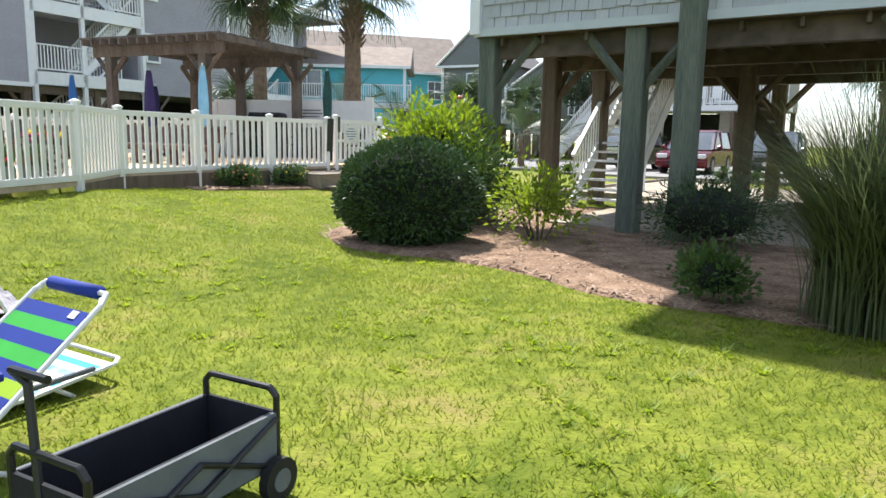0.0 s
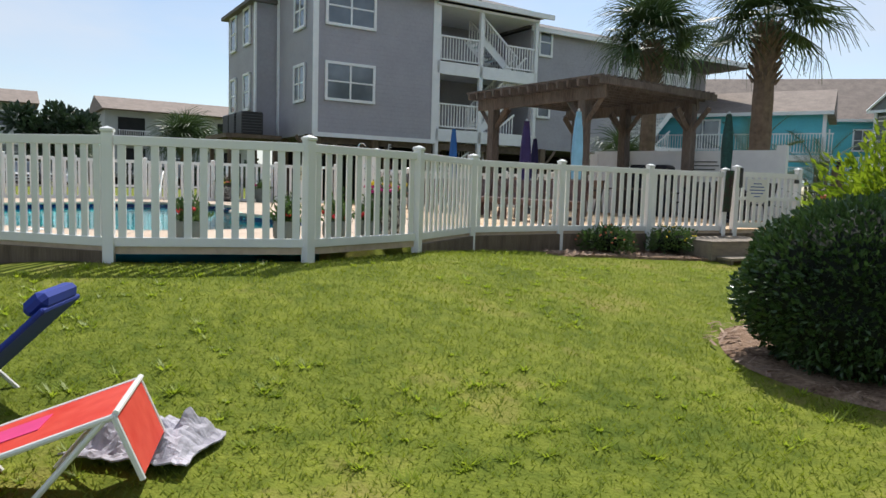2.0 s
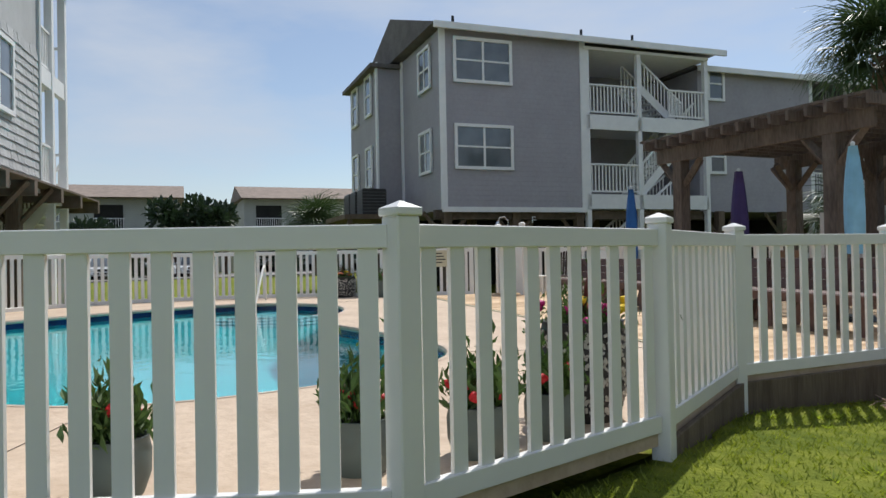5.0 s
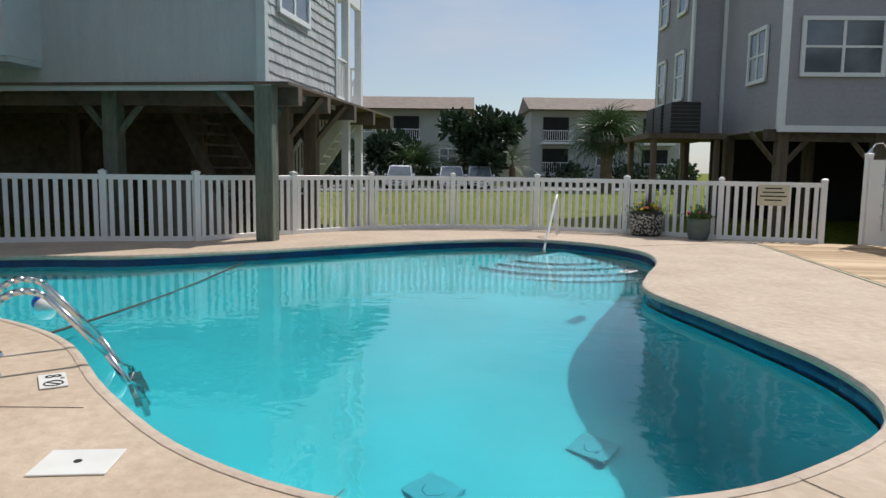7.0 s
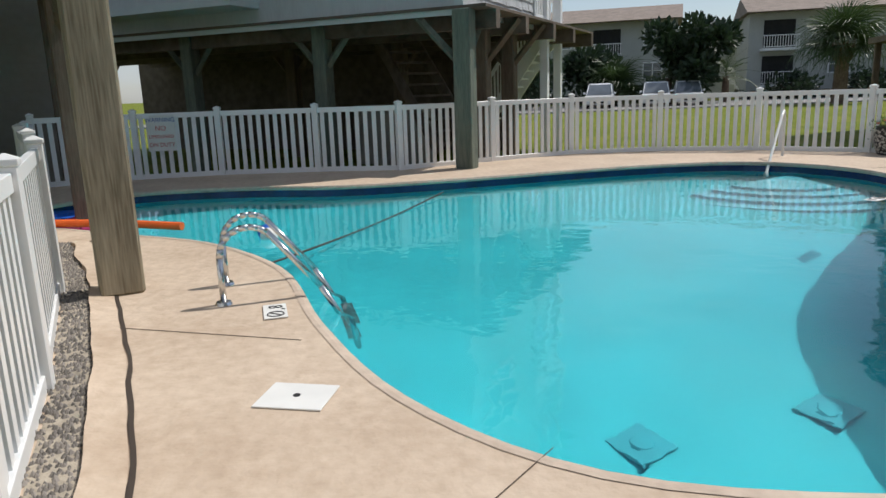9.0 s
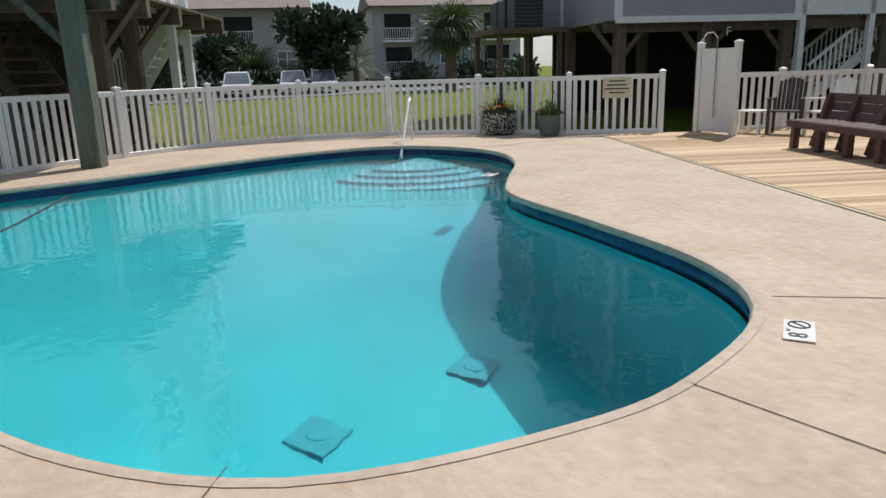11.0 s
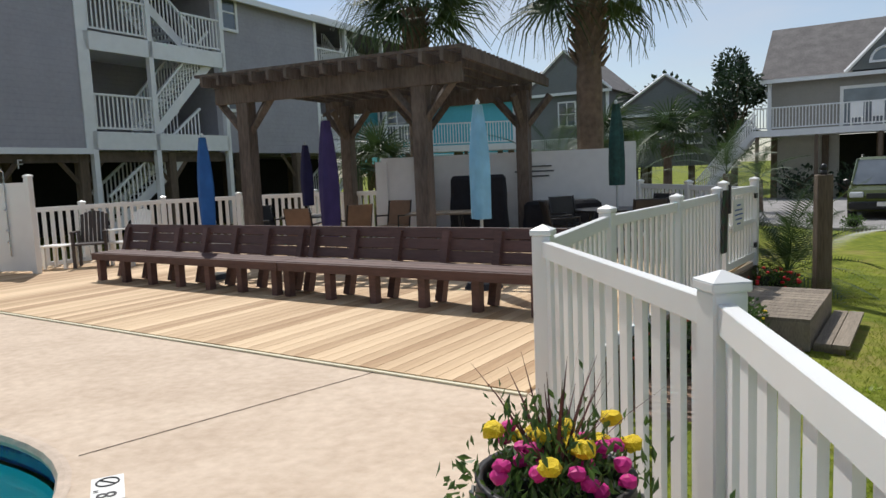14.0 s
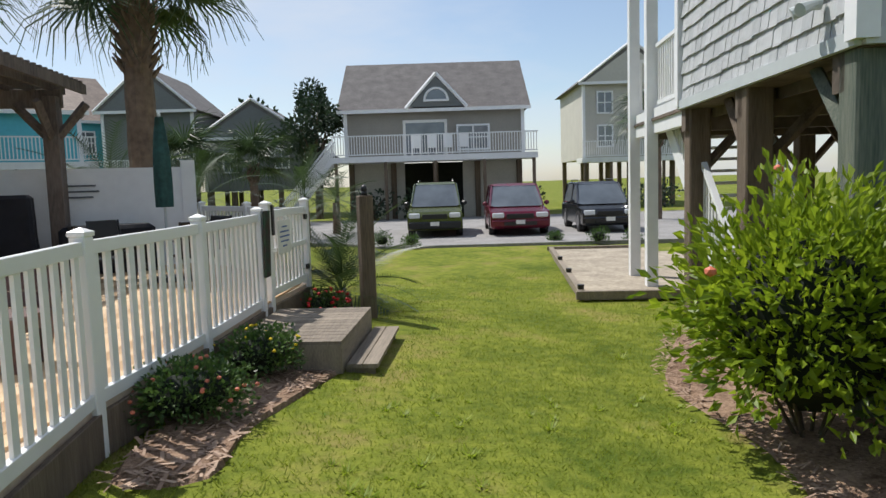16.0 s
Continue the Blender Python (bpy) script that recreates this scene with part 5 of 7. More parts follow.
def frond_feather(seed, L=1.6, n=26):
    rng = random.Random(seed)
    v, f = [], []
    for k in range(n):
        t = 0.15 + 0.85 * k / n
        c = Vector((L * t, 0, 0.35 * L * t - 0.55 * L * t * t))
        for s in (-1, 1):
            l = 0.34 * L * (1 - 0.75 * t) * rng.uniform(0.85, 1.1) + 0.05
            d = Vector((0.55, s * 0.8, -0.12)).normalized()
            i = len(v)
            v += [tuple(c - Vector((0.012, 0, 0))), tuple(c + Vector((0.012, 0, 0))), tuple(c + d * l)]
            f.append((i, i + 1, i + 2))
    i = len(v)
    for k in range(7):
        t = k / 6
        v += [(L * t, -0.014 * (1 - t), 0.35 * L * t - 0.55 * L * t * t), (L * t, 0.014 * (1 - t), 0.35 * L * t - 0.55 * L * t * t)]
    f += [(i + 2 * k, i + 2 * k + 1, i + 2 * k + 3, i + 2 * k + 2) for k in range(6)]
    return raw("frond", v, f, PALML)


FANS = [frond_fan(k) for k in range(3)]
FEATH = [frond_feather(k) for k in range(2)]


def palm(p, z0, height, r, n, label, seed, scale=1.0, kind="fan", lean=(0, 0), boots=True):
    t = thing("palm_tree", Matrix.Translation((p[0], p[1], z0)), label, "palm tree")
    rng = random.Random(seed)
    bm = bmesh.new()
    rings = 14
    prev = None
    for k in range(rings + 1):
        s = k / rings
        rr = r * (1.15 - 0.25 * s) * (1 + 0.25 * max(0, s - 0.75) * 4 if boots else 1) * (1 + 0.05 * (k % 2))
        ring = [bm.verts.new((lean[0] * s * s + rr * math.cos(a * 0.628), lean[1] * s * s + rr * math.sin(a * 0.628), height * s)) for a in range(10)]
        if prev:
            for a in range(10):
                bm.faces.new((prev[a], prev[(a + 1) % 10], ring[(a + 1) % 10], ring[a]))
        prev = ring
    bm.faces.new(prev)
    part("trunk", bm, TRUNK, t, "fibrous brown trunk")
    if boots:
        bm = bmesh.new()
        for k in range(70):
            a, z = k * 2.4, height * (0.72 + 0.28 * k / 70)
            d = Vector((math.cos(a), math.sin(a), 0))
            q = Vector((lean[0], lean[1], z)) + d * r * 0.95
            cyl(bm, q, q + d * r * 0.75 + Vector((0, 0, r * 0.9)), 0.05 * scale, 0.015, 4)
        tagged(part("leaf_base_cluster", bm, TRUNK, t, "ragged cut leaf bases"), kind="stuff")
    top = Matrix.Translation((lean[0], lean[1], height))
    for k in range(n):
        el = radians(82 - 112 * ((k + 0.5) / n) ** 0.85 + rng.uniform(-8, 8))
        m = top @ Matrix.Rotation(k * 2.39996 + rng.uniform(-0.2, 0.2), 4, "Z") @ Matrix.Rotation(-el, 4, "Y") @ Matrix.Rotation(rng.uniform(-0.4, 0.4), 4, "X") @ Matrix.Diagonal((*[scale * rng.uniform(0.85, 1.1)] * 3, 1))
        put("frond", rng.choice(FANS if kind == "fan" else FEATH), t, m)
    return t


palm((-3.3, 22.1), -0.5, 5.6, 0.26, 28, "tall cabbage palm with a shaggy crown behind the patio", 1, 1.1)
palm((-7.3, 24.6), -0.5, 6.0, 0.24, 30, "tall cabbage palm rising behind the pergola", 2, 1.15)
palm((-3.9, 23.6), -0.5, 1.6, 0.12, 16, "feathery date palm behind the white wall", 3, 1.25, "feather", boots=False)
palm((-2.2, 24.4), -0.5, 1.5, 0.12, 16, "feathery palm behind the white wall", 4, 1.2, "feather", boots=False)
palm((-8.6, 25.6), -0.5, 2.2, 0.14, 18, "short fan palm near the condo stairs", 5, 0.8)
palm((2.2, 32.0), -0.5, 1.5, 0.14, 20, "young feathery palm by the street", 6, 1.25, "feather", boots=False)
palm((3.9, 34.0), -0.5, 1.2, 0.14, 18, "young palm by the street", 7, 1.1, "feather", boots=False)
palm((-1.0, 40.0), -0.5, 3.0, 0.2, 20, "fan palm before the slate house", 8, 1.3)
palm((2.6, 44.0), -0.5, 3.0, 0.2, 20, "fan palm before the slate house", 9, 1.3)
palm((17.2, 31.0), -0.5, 4.2, 0.2, 24, "fan palm beyond the porch stairs", 10, 1.1)
palm((-48.5, 34.6), -0.26, 3.6, 0.4, 34, "stout fan palm in front of the condo block", 11, 1.7)
palm((-57.5, 22.8), -0.26, 1.1, 0.3, 28, "low spiky palm by the far parking", 12, 1.6)
palm((-57.5, 27.0), -0.26, 2.0, 0.25, 22, "feathery palm by the far parking", 13, 1.6, "feather", boots=False)
palm((-57.5, 31.4), -0.26, 2.0, 0.25, 22, "feathery palm by the far parking", 14, 1.6, "feather", boots=False)
sg = palm((-0.85, 17.75), -0.6, 0.35, 0.16, 34, "sago palm with stiff dark fronds beside the gate", 15, 1.0, "feather", boots=False)


def tree(p, z0, h, r, n, label, seed, size=0.35):
    t = thing("tree", Matrix.Translation((p[0], p[1], z0)), label, "tree")
    rng = random.Random(seed)
    part("trunk", cyl(bmesh.new(), (0, 0, 0), (0, 0, h * 0.7), 0.22, 0.08, 8), STEM, t)
    lobes = [(Vector((rng.gauss(0, r * 0.45), rng.gauss(0, r * 0.45), h * rng.uniform(0.35, 0.95))), r * rng.uniform(0.35, 0.6)) for _ in range(12)]
    for c, q in lobes:
        part("limb", cyl(bmesh.new(), (0, 0, c.z * 0.55), c, 0.07, 0.03, 5), STEM, t)

    def place(g):
        c, q = g.choice(lobes)
        d = Vector((g.gauss(0, 1), g.gauss(0, 1), g.gauss(0, 0.8))).normalized()
        return c + d * q * g.uniform(0.4, 1.0), d
    v, f = leaves(n, place, size, seed, 0.6)
    put("crown", raw("crown", v, f, TREEL), t)


tree((-57.0, 28.0), -0.3, 5.6, 2.6, 3600, "dark live oak before the far condo", 1, 0.55)
tree((-60.0, 22.0), -0.3, 4.2, 2.4, 2400, "dark tree beside the far condo", 2, 0.55)
tree((6.6, 46.5), -0.5, 7.4, 1.9, 5000, "dark cedar behind the taupe house", 3, 0.24)
tree((4.0, 60.0), -0.5, 7.0, 3.5, 2400, "dark pines beyond the slate houses", 4, 0.5)
tree((-1.0, 68.0), -0.5, 8.0, 4.0, 2400, "dark pines beyond the slate houses", 5, 0.5)
tree((-56.0, 16.0), -0.3, 3.0, 2.4, 1800, "dark shrubbery near the far parking", 6, 0.4)
for k, (x, y) in enumerate(((-63, 24), (-62, 28), (-60, 38), (-58.5, 43), (-57, 47), (-47, 40))):
    tree((x, y), -0.26, 1.9, 1.8, 900, "clipped dark hedge before the condo", 10 + k, 0.35)
for k, (x, y) in enumerate(((8.4, 42.2), (10.2, 41.4), (15.4, 39.2), (20.5, 38.6), (22.5, 37.0))):
    tree((x, y), -0.6, 1.3, 1.1, 500, "low dark shrub by the taupe house", 30 + k, 0.2)


def grass():
    """Short uneven blades over the near lawn."""
    rng = np.random.default_rng(4)
    n = 230000
    x, y = rng.uniform(-5.4, 5.2, n), rng.uniform(-0.4, 21.0, n)
    keep = rng.random(n) < np.clip(1.25 - y / 22, 0.25, 1)
    pts = [(a, b) for a, b, k in zip(x, y, keep) if k]
    lawn = []
    la = [Vector(p) for p in HILL] + [Vector((-0.2, 17.5)), Vector((-0.2, 22)), Vector((5.2, 22)), Vector((5.2, -1)), Vector((-5.4, -1))]
    beds = (BED_A, BED_B)
    for a, b in pts:
        if inside(a, b, la) and not any(inside(a, b, q) for q in beds) and not (-2.95 < a < -0.2 and 13.9 < b < 16.6 and gap(a, b, HILL) < 1.62):
            lawn.append((a, b))
    verts, faces = [], []
    for a, b in lawn:
        patch = noise.noise((a * 1.1, b * 1.1, 3))
        h = 0.022 + 0.016 * rng.random() + 0.022 * max(0, patch)
        an, t = rng.random() * 6.28, rng.random() * 6.28
        w = 0.0055
        z = ground_z(a, b) - 0.003
        dx, dy = math.cos(an) * w, math.sin(an) * w
        lx, ly = math.cos(t) * h * 0.9, math.sin(t) * h * 0.9
        i = len(verts)
        verts += [(a - dx, b - dy, z), (a + dx, b + dy, z), (a + lx, b + ly, z + h)]
        faces.append((i, i + 1, i + 2))
    tagged(new("grass", raw("grass", verts, faces, GRASSM)), "short uneven green lawn grass with yellowish patches", "grass", kind="stuff")
    verts, faces = [], []
    for a, b in lawn[::60]:
        if noise.noise((a * 0.55, b * 0.55, 7)) + 0.5 * noise.noise((a * 1.7, b * 1.7, 2)) < 0.02 or b > 14:
            continue
        size = 0.5 + rng.random()
        z = ground_z(a, b)
        for _ in range(20):
            t, h, o = rng.random() * 6.28, 0.036 * size * (0.5 + rng.random()), 0.05 * size * rng.random()
            dx, dy = math.cos(t), math.sin(t)
            p, w, i = (a + dx * o, b + dy * o), 0.008, len(verts)
            verts += [(p[0] - dy * w, p[1] + dx * w, z), (p[0] + dy * w, p[1] - dx * w, z), (p[0] + dx * h * 1.1, p[1] + dy * h * 1.1, z + h * 0.8)]
            faces.append((i, i + 1, i + 2))
    tagged(new("grass_tufts", raw("grass_tufts", verts, faces, WEED)), "bright lime tufts of coarse grass in the lawn", "grass", kind="stuff")
    verts, faces = [], []
    rnd = random.Random(8)
    for bed, n in ((BED_A, 9000), (BED_B, 2500)):
        xs, ys = [p.x for p in bed], [p.y for p in bed]
        for _ in range(n):
            a, b = rnd.uniform(min(xs), min(max(xs), 4.5)), rnd.uniform(min(ys), max(ys))
            if not inside(a, b, bed):
                continue
            z = ground_z(a, b) + 0.045
            an, L, w = rnd.random() * 6.28, rnd.uniform(0.02, 0.07), rnd.uniform(0.005, 0.014)
            d, s = Vector((math.cos(an), math.sin(an), rnd.uniform(-0.3, 0.4))) * L, Vector((-math.sin(an), math.cos(an), 0)) * w
            p, i = Vector((a, b, z)), len(verts)
            verts += [tuple(p - d - s), tuple(p + d - s), tuple(p + d + s), tuple(p - d + s)]
            faces.append((i, i + 1, i + 2, i + 3))
    tagged(new("mulch_chips", raw("mulch_chips", verts, faces, CHIP)), "loose brown bark chips on the beds", "mulch", kind="stuff")


grass()

# ---- pergola, benches, umbrellas ----
def pergola():
    o, u = Vector((-9.55, 18.75, 0)), Vector((3.25, -1.0))
    p = thing("pergola", base(o, (0.955, -0.297)), "weathered brown timber pergola with braced posts", "pergola")
    # local x along the pool side, y away from the pool
    L, W, zt = 3.45, 3.3, 2.95
    posts = ((0.1, 0), (L, 0), (0.1, W), (L + 0.6, W), (L / 2 + 0.2, W))
    for x, y in posts:
        bx("post", (x, y, zt / 2), (0.24, 0.24, zt), PERGW, p, bevel=0.01)
        bm = bmesh.new()
        for d in (-0.55, 0.55):
            cyl(bm, (x, y, zt - 0.75), (x + d, y, zt - 0.12), 0.075, 0.075, 4)
        cyl(bm, (x, y, zt - 0.75), (x, y + (0.55 if y == 0 else -0.55), zt - 0.12), 0.075, 0.075, 4)
        part("knee_brace", bm, PERGW, p)
    for y in (-0.09, W + 0.09):
        bx("beam", (L / 2 + 0.15, y, zt - 0.02), (L + 1.2, 0.09, 0.30), PERGW, p, bevel=0.008)
    n = 15
    for k in range(n):
        x = -0.35 + (L + 1.3) * k / (n - 1)
        bx("rafter", (x, W / 2, zt + 0.18), (0.06, W + 1.1, 0.16), PERGW, p)
    for k in range(22):
        bx("slat", (L / 2 + 0.2, -0.45 + (W + 0.9) * k / 21, zt + 0.29), (L + 1.5, 0.07, 0.045), PERGW, p)


pergola()


def bench(p, d, L, label):
    b = thing("bench", base((*p, 0.024), d), label, "bench", "deck benches")
    # x along the bench, front towards minus y
    for k in range(3):
        bx("seat_board", (L / 2, 0.10 + 0.155 * k, 0.415), (L, 0.145, 0.04), BROWNW, b, bevel=0.005)
    bx("front_board", (L / 2, 0.0, 0.375), (L, 0.04, 0.10), BROWNW, b)
    tilt = Matrix.Translation((0, 0.52, 0.40)) @ Matrix.Rotation(radians(-16), 4, "X")
    for k in range(3):
        bx("back_board", (L / 2, 0, 0.10 + 0.135 * k), (L, 0.035, 0.125), BROWNW, b, m=tilt, bevel=0.005)
    n = round(L / 0.68) + 1
    for k in range(n):
        x = 0.1 + (L - 0.2) * k / (n - 1)
        bx("leg", (x, 0.07, 0.19), (0.09, 0.10, 0.38), BROWNW, b)
        bx("back_leg", (x, 0, 0.0), (0.09, 0.11, 0.80), BROWNW, b, m=Matrix.Translation((0, 0.50, 0.39)) @ Matrix.Rotation(radians(-16), 4, "X"))
        bx("brace", (x, 0.25, 0.34), (0.09, 0.42, 0.09), BROWNW, b)


d = Vector((6.55, -3.25)).normalized()
bench((-11.35, 16.9), d, 4.0, "long dark-stained wooden bench on the deck")
bench(Vector((-11.35, 16.9)) + d * 4.02, d, 3.55, "dark-stained wooden bench joining the long row")


def umbrella(p, z0, h, cloth, label, low=0.75, r=0.13):
    u = thing("umbrella", Matrix.Translation((p[0], p[1], z0)), label, "umbrella", "closed umbrellas")
    part("pole", cyl(bmesh.new(), (0, 0, 0), (0, 0, h), 0.02), FASC, u)
    bm = bmesh.new()
    prev, n = None, 16
    for k in range(9):
        s = k / 8
        rr = r * (0.35 + 0.65 * math.sin(min(1, s * 1.3) * 1.57)) * (1 - 0.15 * s)
        ring = [bm.verts.new(((rr * (1 + 0.22 * math.cos(a * 4 * 6.283 / n + k * 0.2))) * math.cos(a * 6.283 / n), rr * (1 + 0.22 * math.cos(a * 4 * 6.283 / n)) * math.sin(a * 6.283 / n), h - (h - low) * s)) for a in range(n)]
        if prev:
            for a in range(n):
                bm.faces.new((prev[a], prev[(a + 1) % n], ring[(a + 1) % n], ring[a]))
        else:
            bm.faces.new(ring)
        prev = ring
    part("canopy", bm, cloth, u, "furled cloth", True)
    part("tip", ball(bmesh.new(), (0, 0, h + 0.02), (0.03, 0.03, 0.05), 1), FASC, u)
    part("base", cyl(bmesh.new(), (0, 0, 0), (0, 0, 0.07), 0.24, 0.2, 16), BLACK, u)


umbrella((-9.37, 16.75), 0.03, 2.08, BLUECV, "closed bright blue umbrella behind the bench")
umbrella((-7.75, 17.6), 0.03, 2.30, PURCV, "closed indigo umbrella by the pergola", 0.5, 0.17)
umbrella((-8.85, 20.0), 0.03, 2.05, NAVYCV, "closed navy umbrella at a patio table", 0.9)
umbrella((-5.25, 15.4), 0.03, 2.22, SKYCV, "closed light blue umbrella behind the bench", 0.85)
umbrella((-3.2, 18.7), 0.03, 2.42, GRNCV, "closed green patterned umbrella near the gate", 1.1)


def table(p, label, round_top=True):
    t = thing("patio_table", Matrix.Translation((*p, 0.024)), label, "table")
    if round_top:
        part("tabletop", cyl(bmesh.new(), (0, 0, 0.69), (0, 0, 0.72), 0.58, 0.58, 24), BLACK, t)
    else:
        bx("tabletop", (0, 0, 0.70), (1.3, 0.8, 0.04), OLDW, t, bevel=0.01)
    for x, y in ((0.38, 0.38), (-0.38, 0.38), (0.38, -0.38), (-0.38, -0.38)):
        part("leg", cyl(bmesh.new(), (x, y, 0), (x * 0.8, y * 0.8, 0.69), 0.02), BLACK, t)


def patio_chair(p, ang, cloth, label, z=0.024):
    c = thing("patio_chair", Matrix.Translation((*p, z)) @ Matrix.Rotation(radians(ang), 4, "Z"), label, "chair", "patio chairs")
    bx("seat", (0, 0, 0.42), (0.48, 0.46, 0.04), cloth, c, bevel=0.012)
    bx("backrest", (0, 0.0, 0.24), (0.48, 0.03, 0.50), cloth, c, m=Matrix.Translation((0, 0.23, 0.44)) @ Matrix.Rotation(radians(-14), 4, "X"), bevel=0.012)
    for x in (-0.25, 0.25):
        part("arm", tube(bmesh.new(), [(x, 0.26, 0.62), (x, -0.2, 0.64), (x, -0.24, 0.0)], 0.015), BLACK, c)
        part("leg", tube(bmesh.new(), [(x, 0.33, 0.92), (x, 0.22, 0.42), (x, 0.27, 0.0)], 0.015), BLACK, c)


def plastic_chair(p, ang, material, label):
    c = thing("plastic_chair", Matrix.Translation((*p, 0.024)) @ Matrix.Rotation(radians(ang), 4, "Z"), label, "chair")
    bx("seat", (0, 0, 0.42), (0.5, 0.48, 0.035), material, c, bevel=0.012)
    for k in range(7):
        x = -0.21 + 0.07 * k
        bx("back_slat", (x, 0, 0.24 + 0.06 * math.cos(x * 5)), (0.055, 0.02, 0.46 + 0.12 * math.cos(x * 5)), material, c, m=Matrix.Translation((0, 0.23, 0.42)) @ Matrix.Rotation(radians(-12), 4, "X"))
    for x in (-0.27, 0.27):
        bx("arm", (x, 0.0, 0.64), (0.07, 0.5, 0.03), material, c, bevel=0.01)
        for y in (-0.2, 0.22):
            bx("leg", (x, y, 0.32), (0.05, 0.05, 0.64), material, c)


table((-8.8, 19.95), "round black patio table under the navy umbrella")
table((-6.2, 19.6), "weathered wooden table under the pergola", False)
table((-3.3, 18.8), "black metal table under the green umbrella")
patio_chair((-8.6, 19.0), 170, WICKER, "tan sling patio chair by the table")
patio_chair((-7.9, 19.6), 220, WICKER, "tan sling patio chair at the table")
patio_chair((-9.7, 20.3), 60, BLACK, "black metal patio chair")
patio_chair((-7.3, 20.4), -20, WICKER, "tan sling patio chair by the white wall")
for k, (x, y, a) in enumerate(((-4.1, 18.4, 100), (-3.9, 19.4, 30), (-2.6, 19.2, -60), (-2.9, 18.0, 190))):
    patio_chair((x, y), a, BLACK, "black wrought metal patio chair")
plastic_chair((-12.55, 18.75), 20, BROWNPL, "dark brown resin chair beside the shower")
plastic_chair((-11.9, 18.9), -20, SIGNW, "white resin adirondack chair beside the bench")
st = thing("side_table", Matrix.Translation((-13.1, 18.6, 0.024)), "small white resin side table", "table")
bx("tabletop", (0, 0, 0.41), (0.5, 0.4, 0.03), SIGNW, st, bevel=0.008)
for x in (-0.2, 0.2):
    for y in (-0.15, 0.15):
        bx("leg", (x, y, 0.2), (0.05, 0.05, 0.4), SIGNW, st)


def grill(p, w, h, label):
    g = thing("covered_grill", Matrix.Translation((*p, 0.024)), label, "grill")
    bm = box(bmesh.new(), (0, 0, h / 2), (w, 0.65, h), None, 0.06)
    bmesh.ops.subdivide_edges(bm, edges=bm.edges[:], cuts=3, use_grid_fill=True)
    for v in bm.verts:
        k = 0.03 * noise.noise(v.co * 5)
        v.co += Vector((k, k, 0))
        v.co.x *= 1.05 - 0.1 * v.co.z / h
    part("cover", bm, FABRIC, g)
    bx("foot", (0, 0, 0.02), (w * 0.8, 0.5, 0.05), BLACK, g)


grill((-5.6, 20.6), 1.1, 1.35, "tall grill under a black cover against the wall")
grill((-4.0, 20.7), 1.5, 0.8, "low cooker under a black cover by the wall")


def shower():
    s = thing("outdoor_shower", base((-14.0, 18.1, 0.024), (0.93, -0.18)), "white vinyl outdoor shower screen with chrome head", "shower")
    bx("panel", (0.48, 0, 0.80), (0.84, 0.05, 1.52), VINYL, s)
    for x in (0.0, 0.96):
        put("post", POSTM, s, Matrix.Translation((x, 0, 0.82)) @ Matrix.Diagonal((1, 1, 1.64, 1)))
        put("cap", CAPM, s, Matrix.Translation((x, 0, 1.64)))
    part("pipe", tube(bmesh.new(), [(0.48, -0.05, 0.3), (0.48, -0.05, 1.75), (0.44, -0.12, 1.85), (0.32, -0.16, 1.84), (0.26, -0.18, 1.74)], 0.012), STEEL, s)
    part("head", cyl(bmesh.new(), (0.26, -0.18, 1.76), (0.25, -0.19, 1.68), 0.02, 0.05), STEEL, s)
    for z in (0.55, 0.75, 1.1):
        part("tap", ball(bmesh.new(), (0.48, -0.07, z), (0.03, 0.03, 0.03), 1), STEEL, s)


shower()


# ---- pool fittings ----
def ladder():
    l = thing("pool_ladder", Matrix.Translation((-9.7, 5.3, 0)) @ Matrix.Rotation(radians(101), 4, "Z"), "bent stainless steel pool ladder", "ladder")
    for y in (-0.27, 0.27):
        pts = [(-0.08, y, 0)] + [(0.12 - 0.20 * math.cos(a * 0.32), y, 0.32 + 0.20 * math.sin(a * 0.32)) for a in range(0, 8)] + [(0.58, y, 0.06), (0.78, y, -0.3), (0.82, y, -0.9)]
        part("rail", tube(bmesh.new(), pts, 0.022), STEEL, l, smooth=True)
        part("flange", cyl(bmesh.new(), (-0.08, y, 0), (-0.08, y, 0.02), 0.06, 0.05, 14), STEEL, l)
    for z in (-0.45, -0.75):
        bx("tread", (0.8, 0, z), (0.09, 0.5, 0.03), STEEL, l)


ladder()
hr = thing("entry_handrail", base((-17.25, 13.55, 0), (0.75, -0.62)), "white steel handrail at the pool entry steps", "handrail")
part("tube", tube(bmesh.new(), [(0, 0, 0), (0.02, 0, 0.68), (0.12, 0, 0.82), (0.3, 0, 0.74), (1.35, 0, -0.25), (1.4, 0, -0.8)], 0.025), SIGNW, hr)


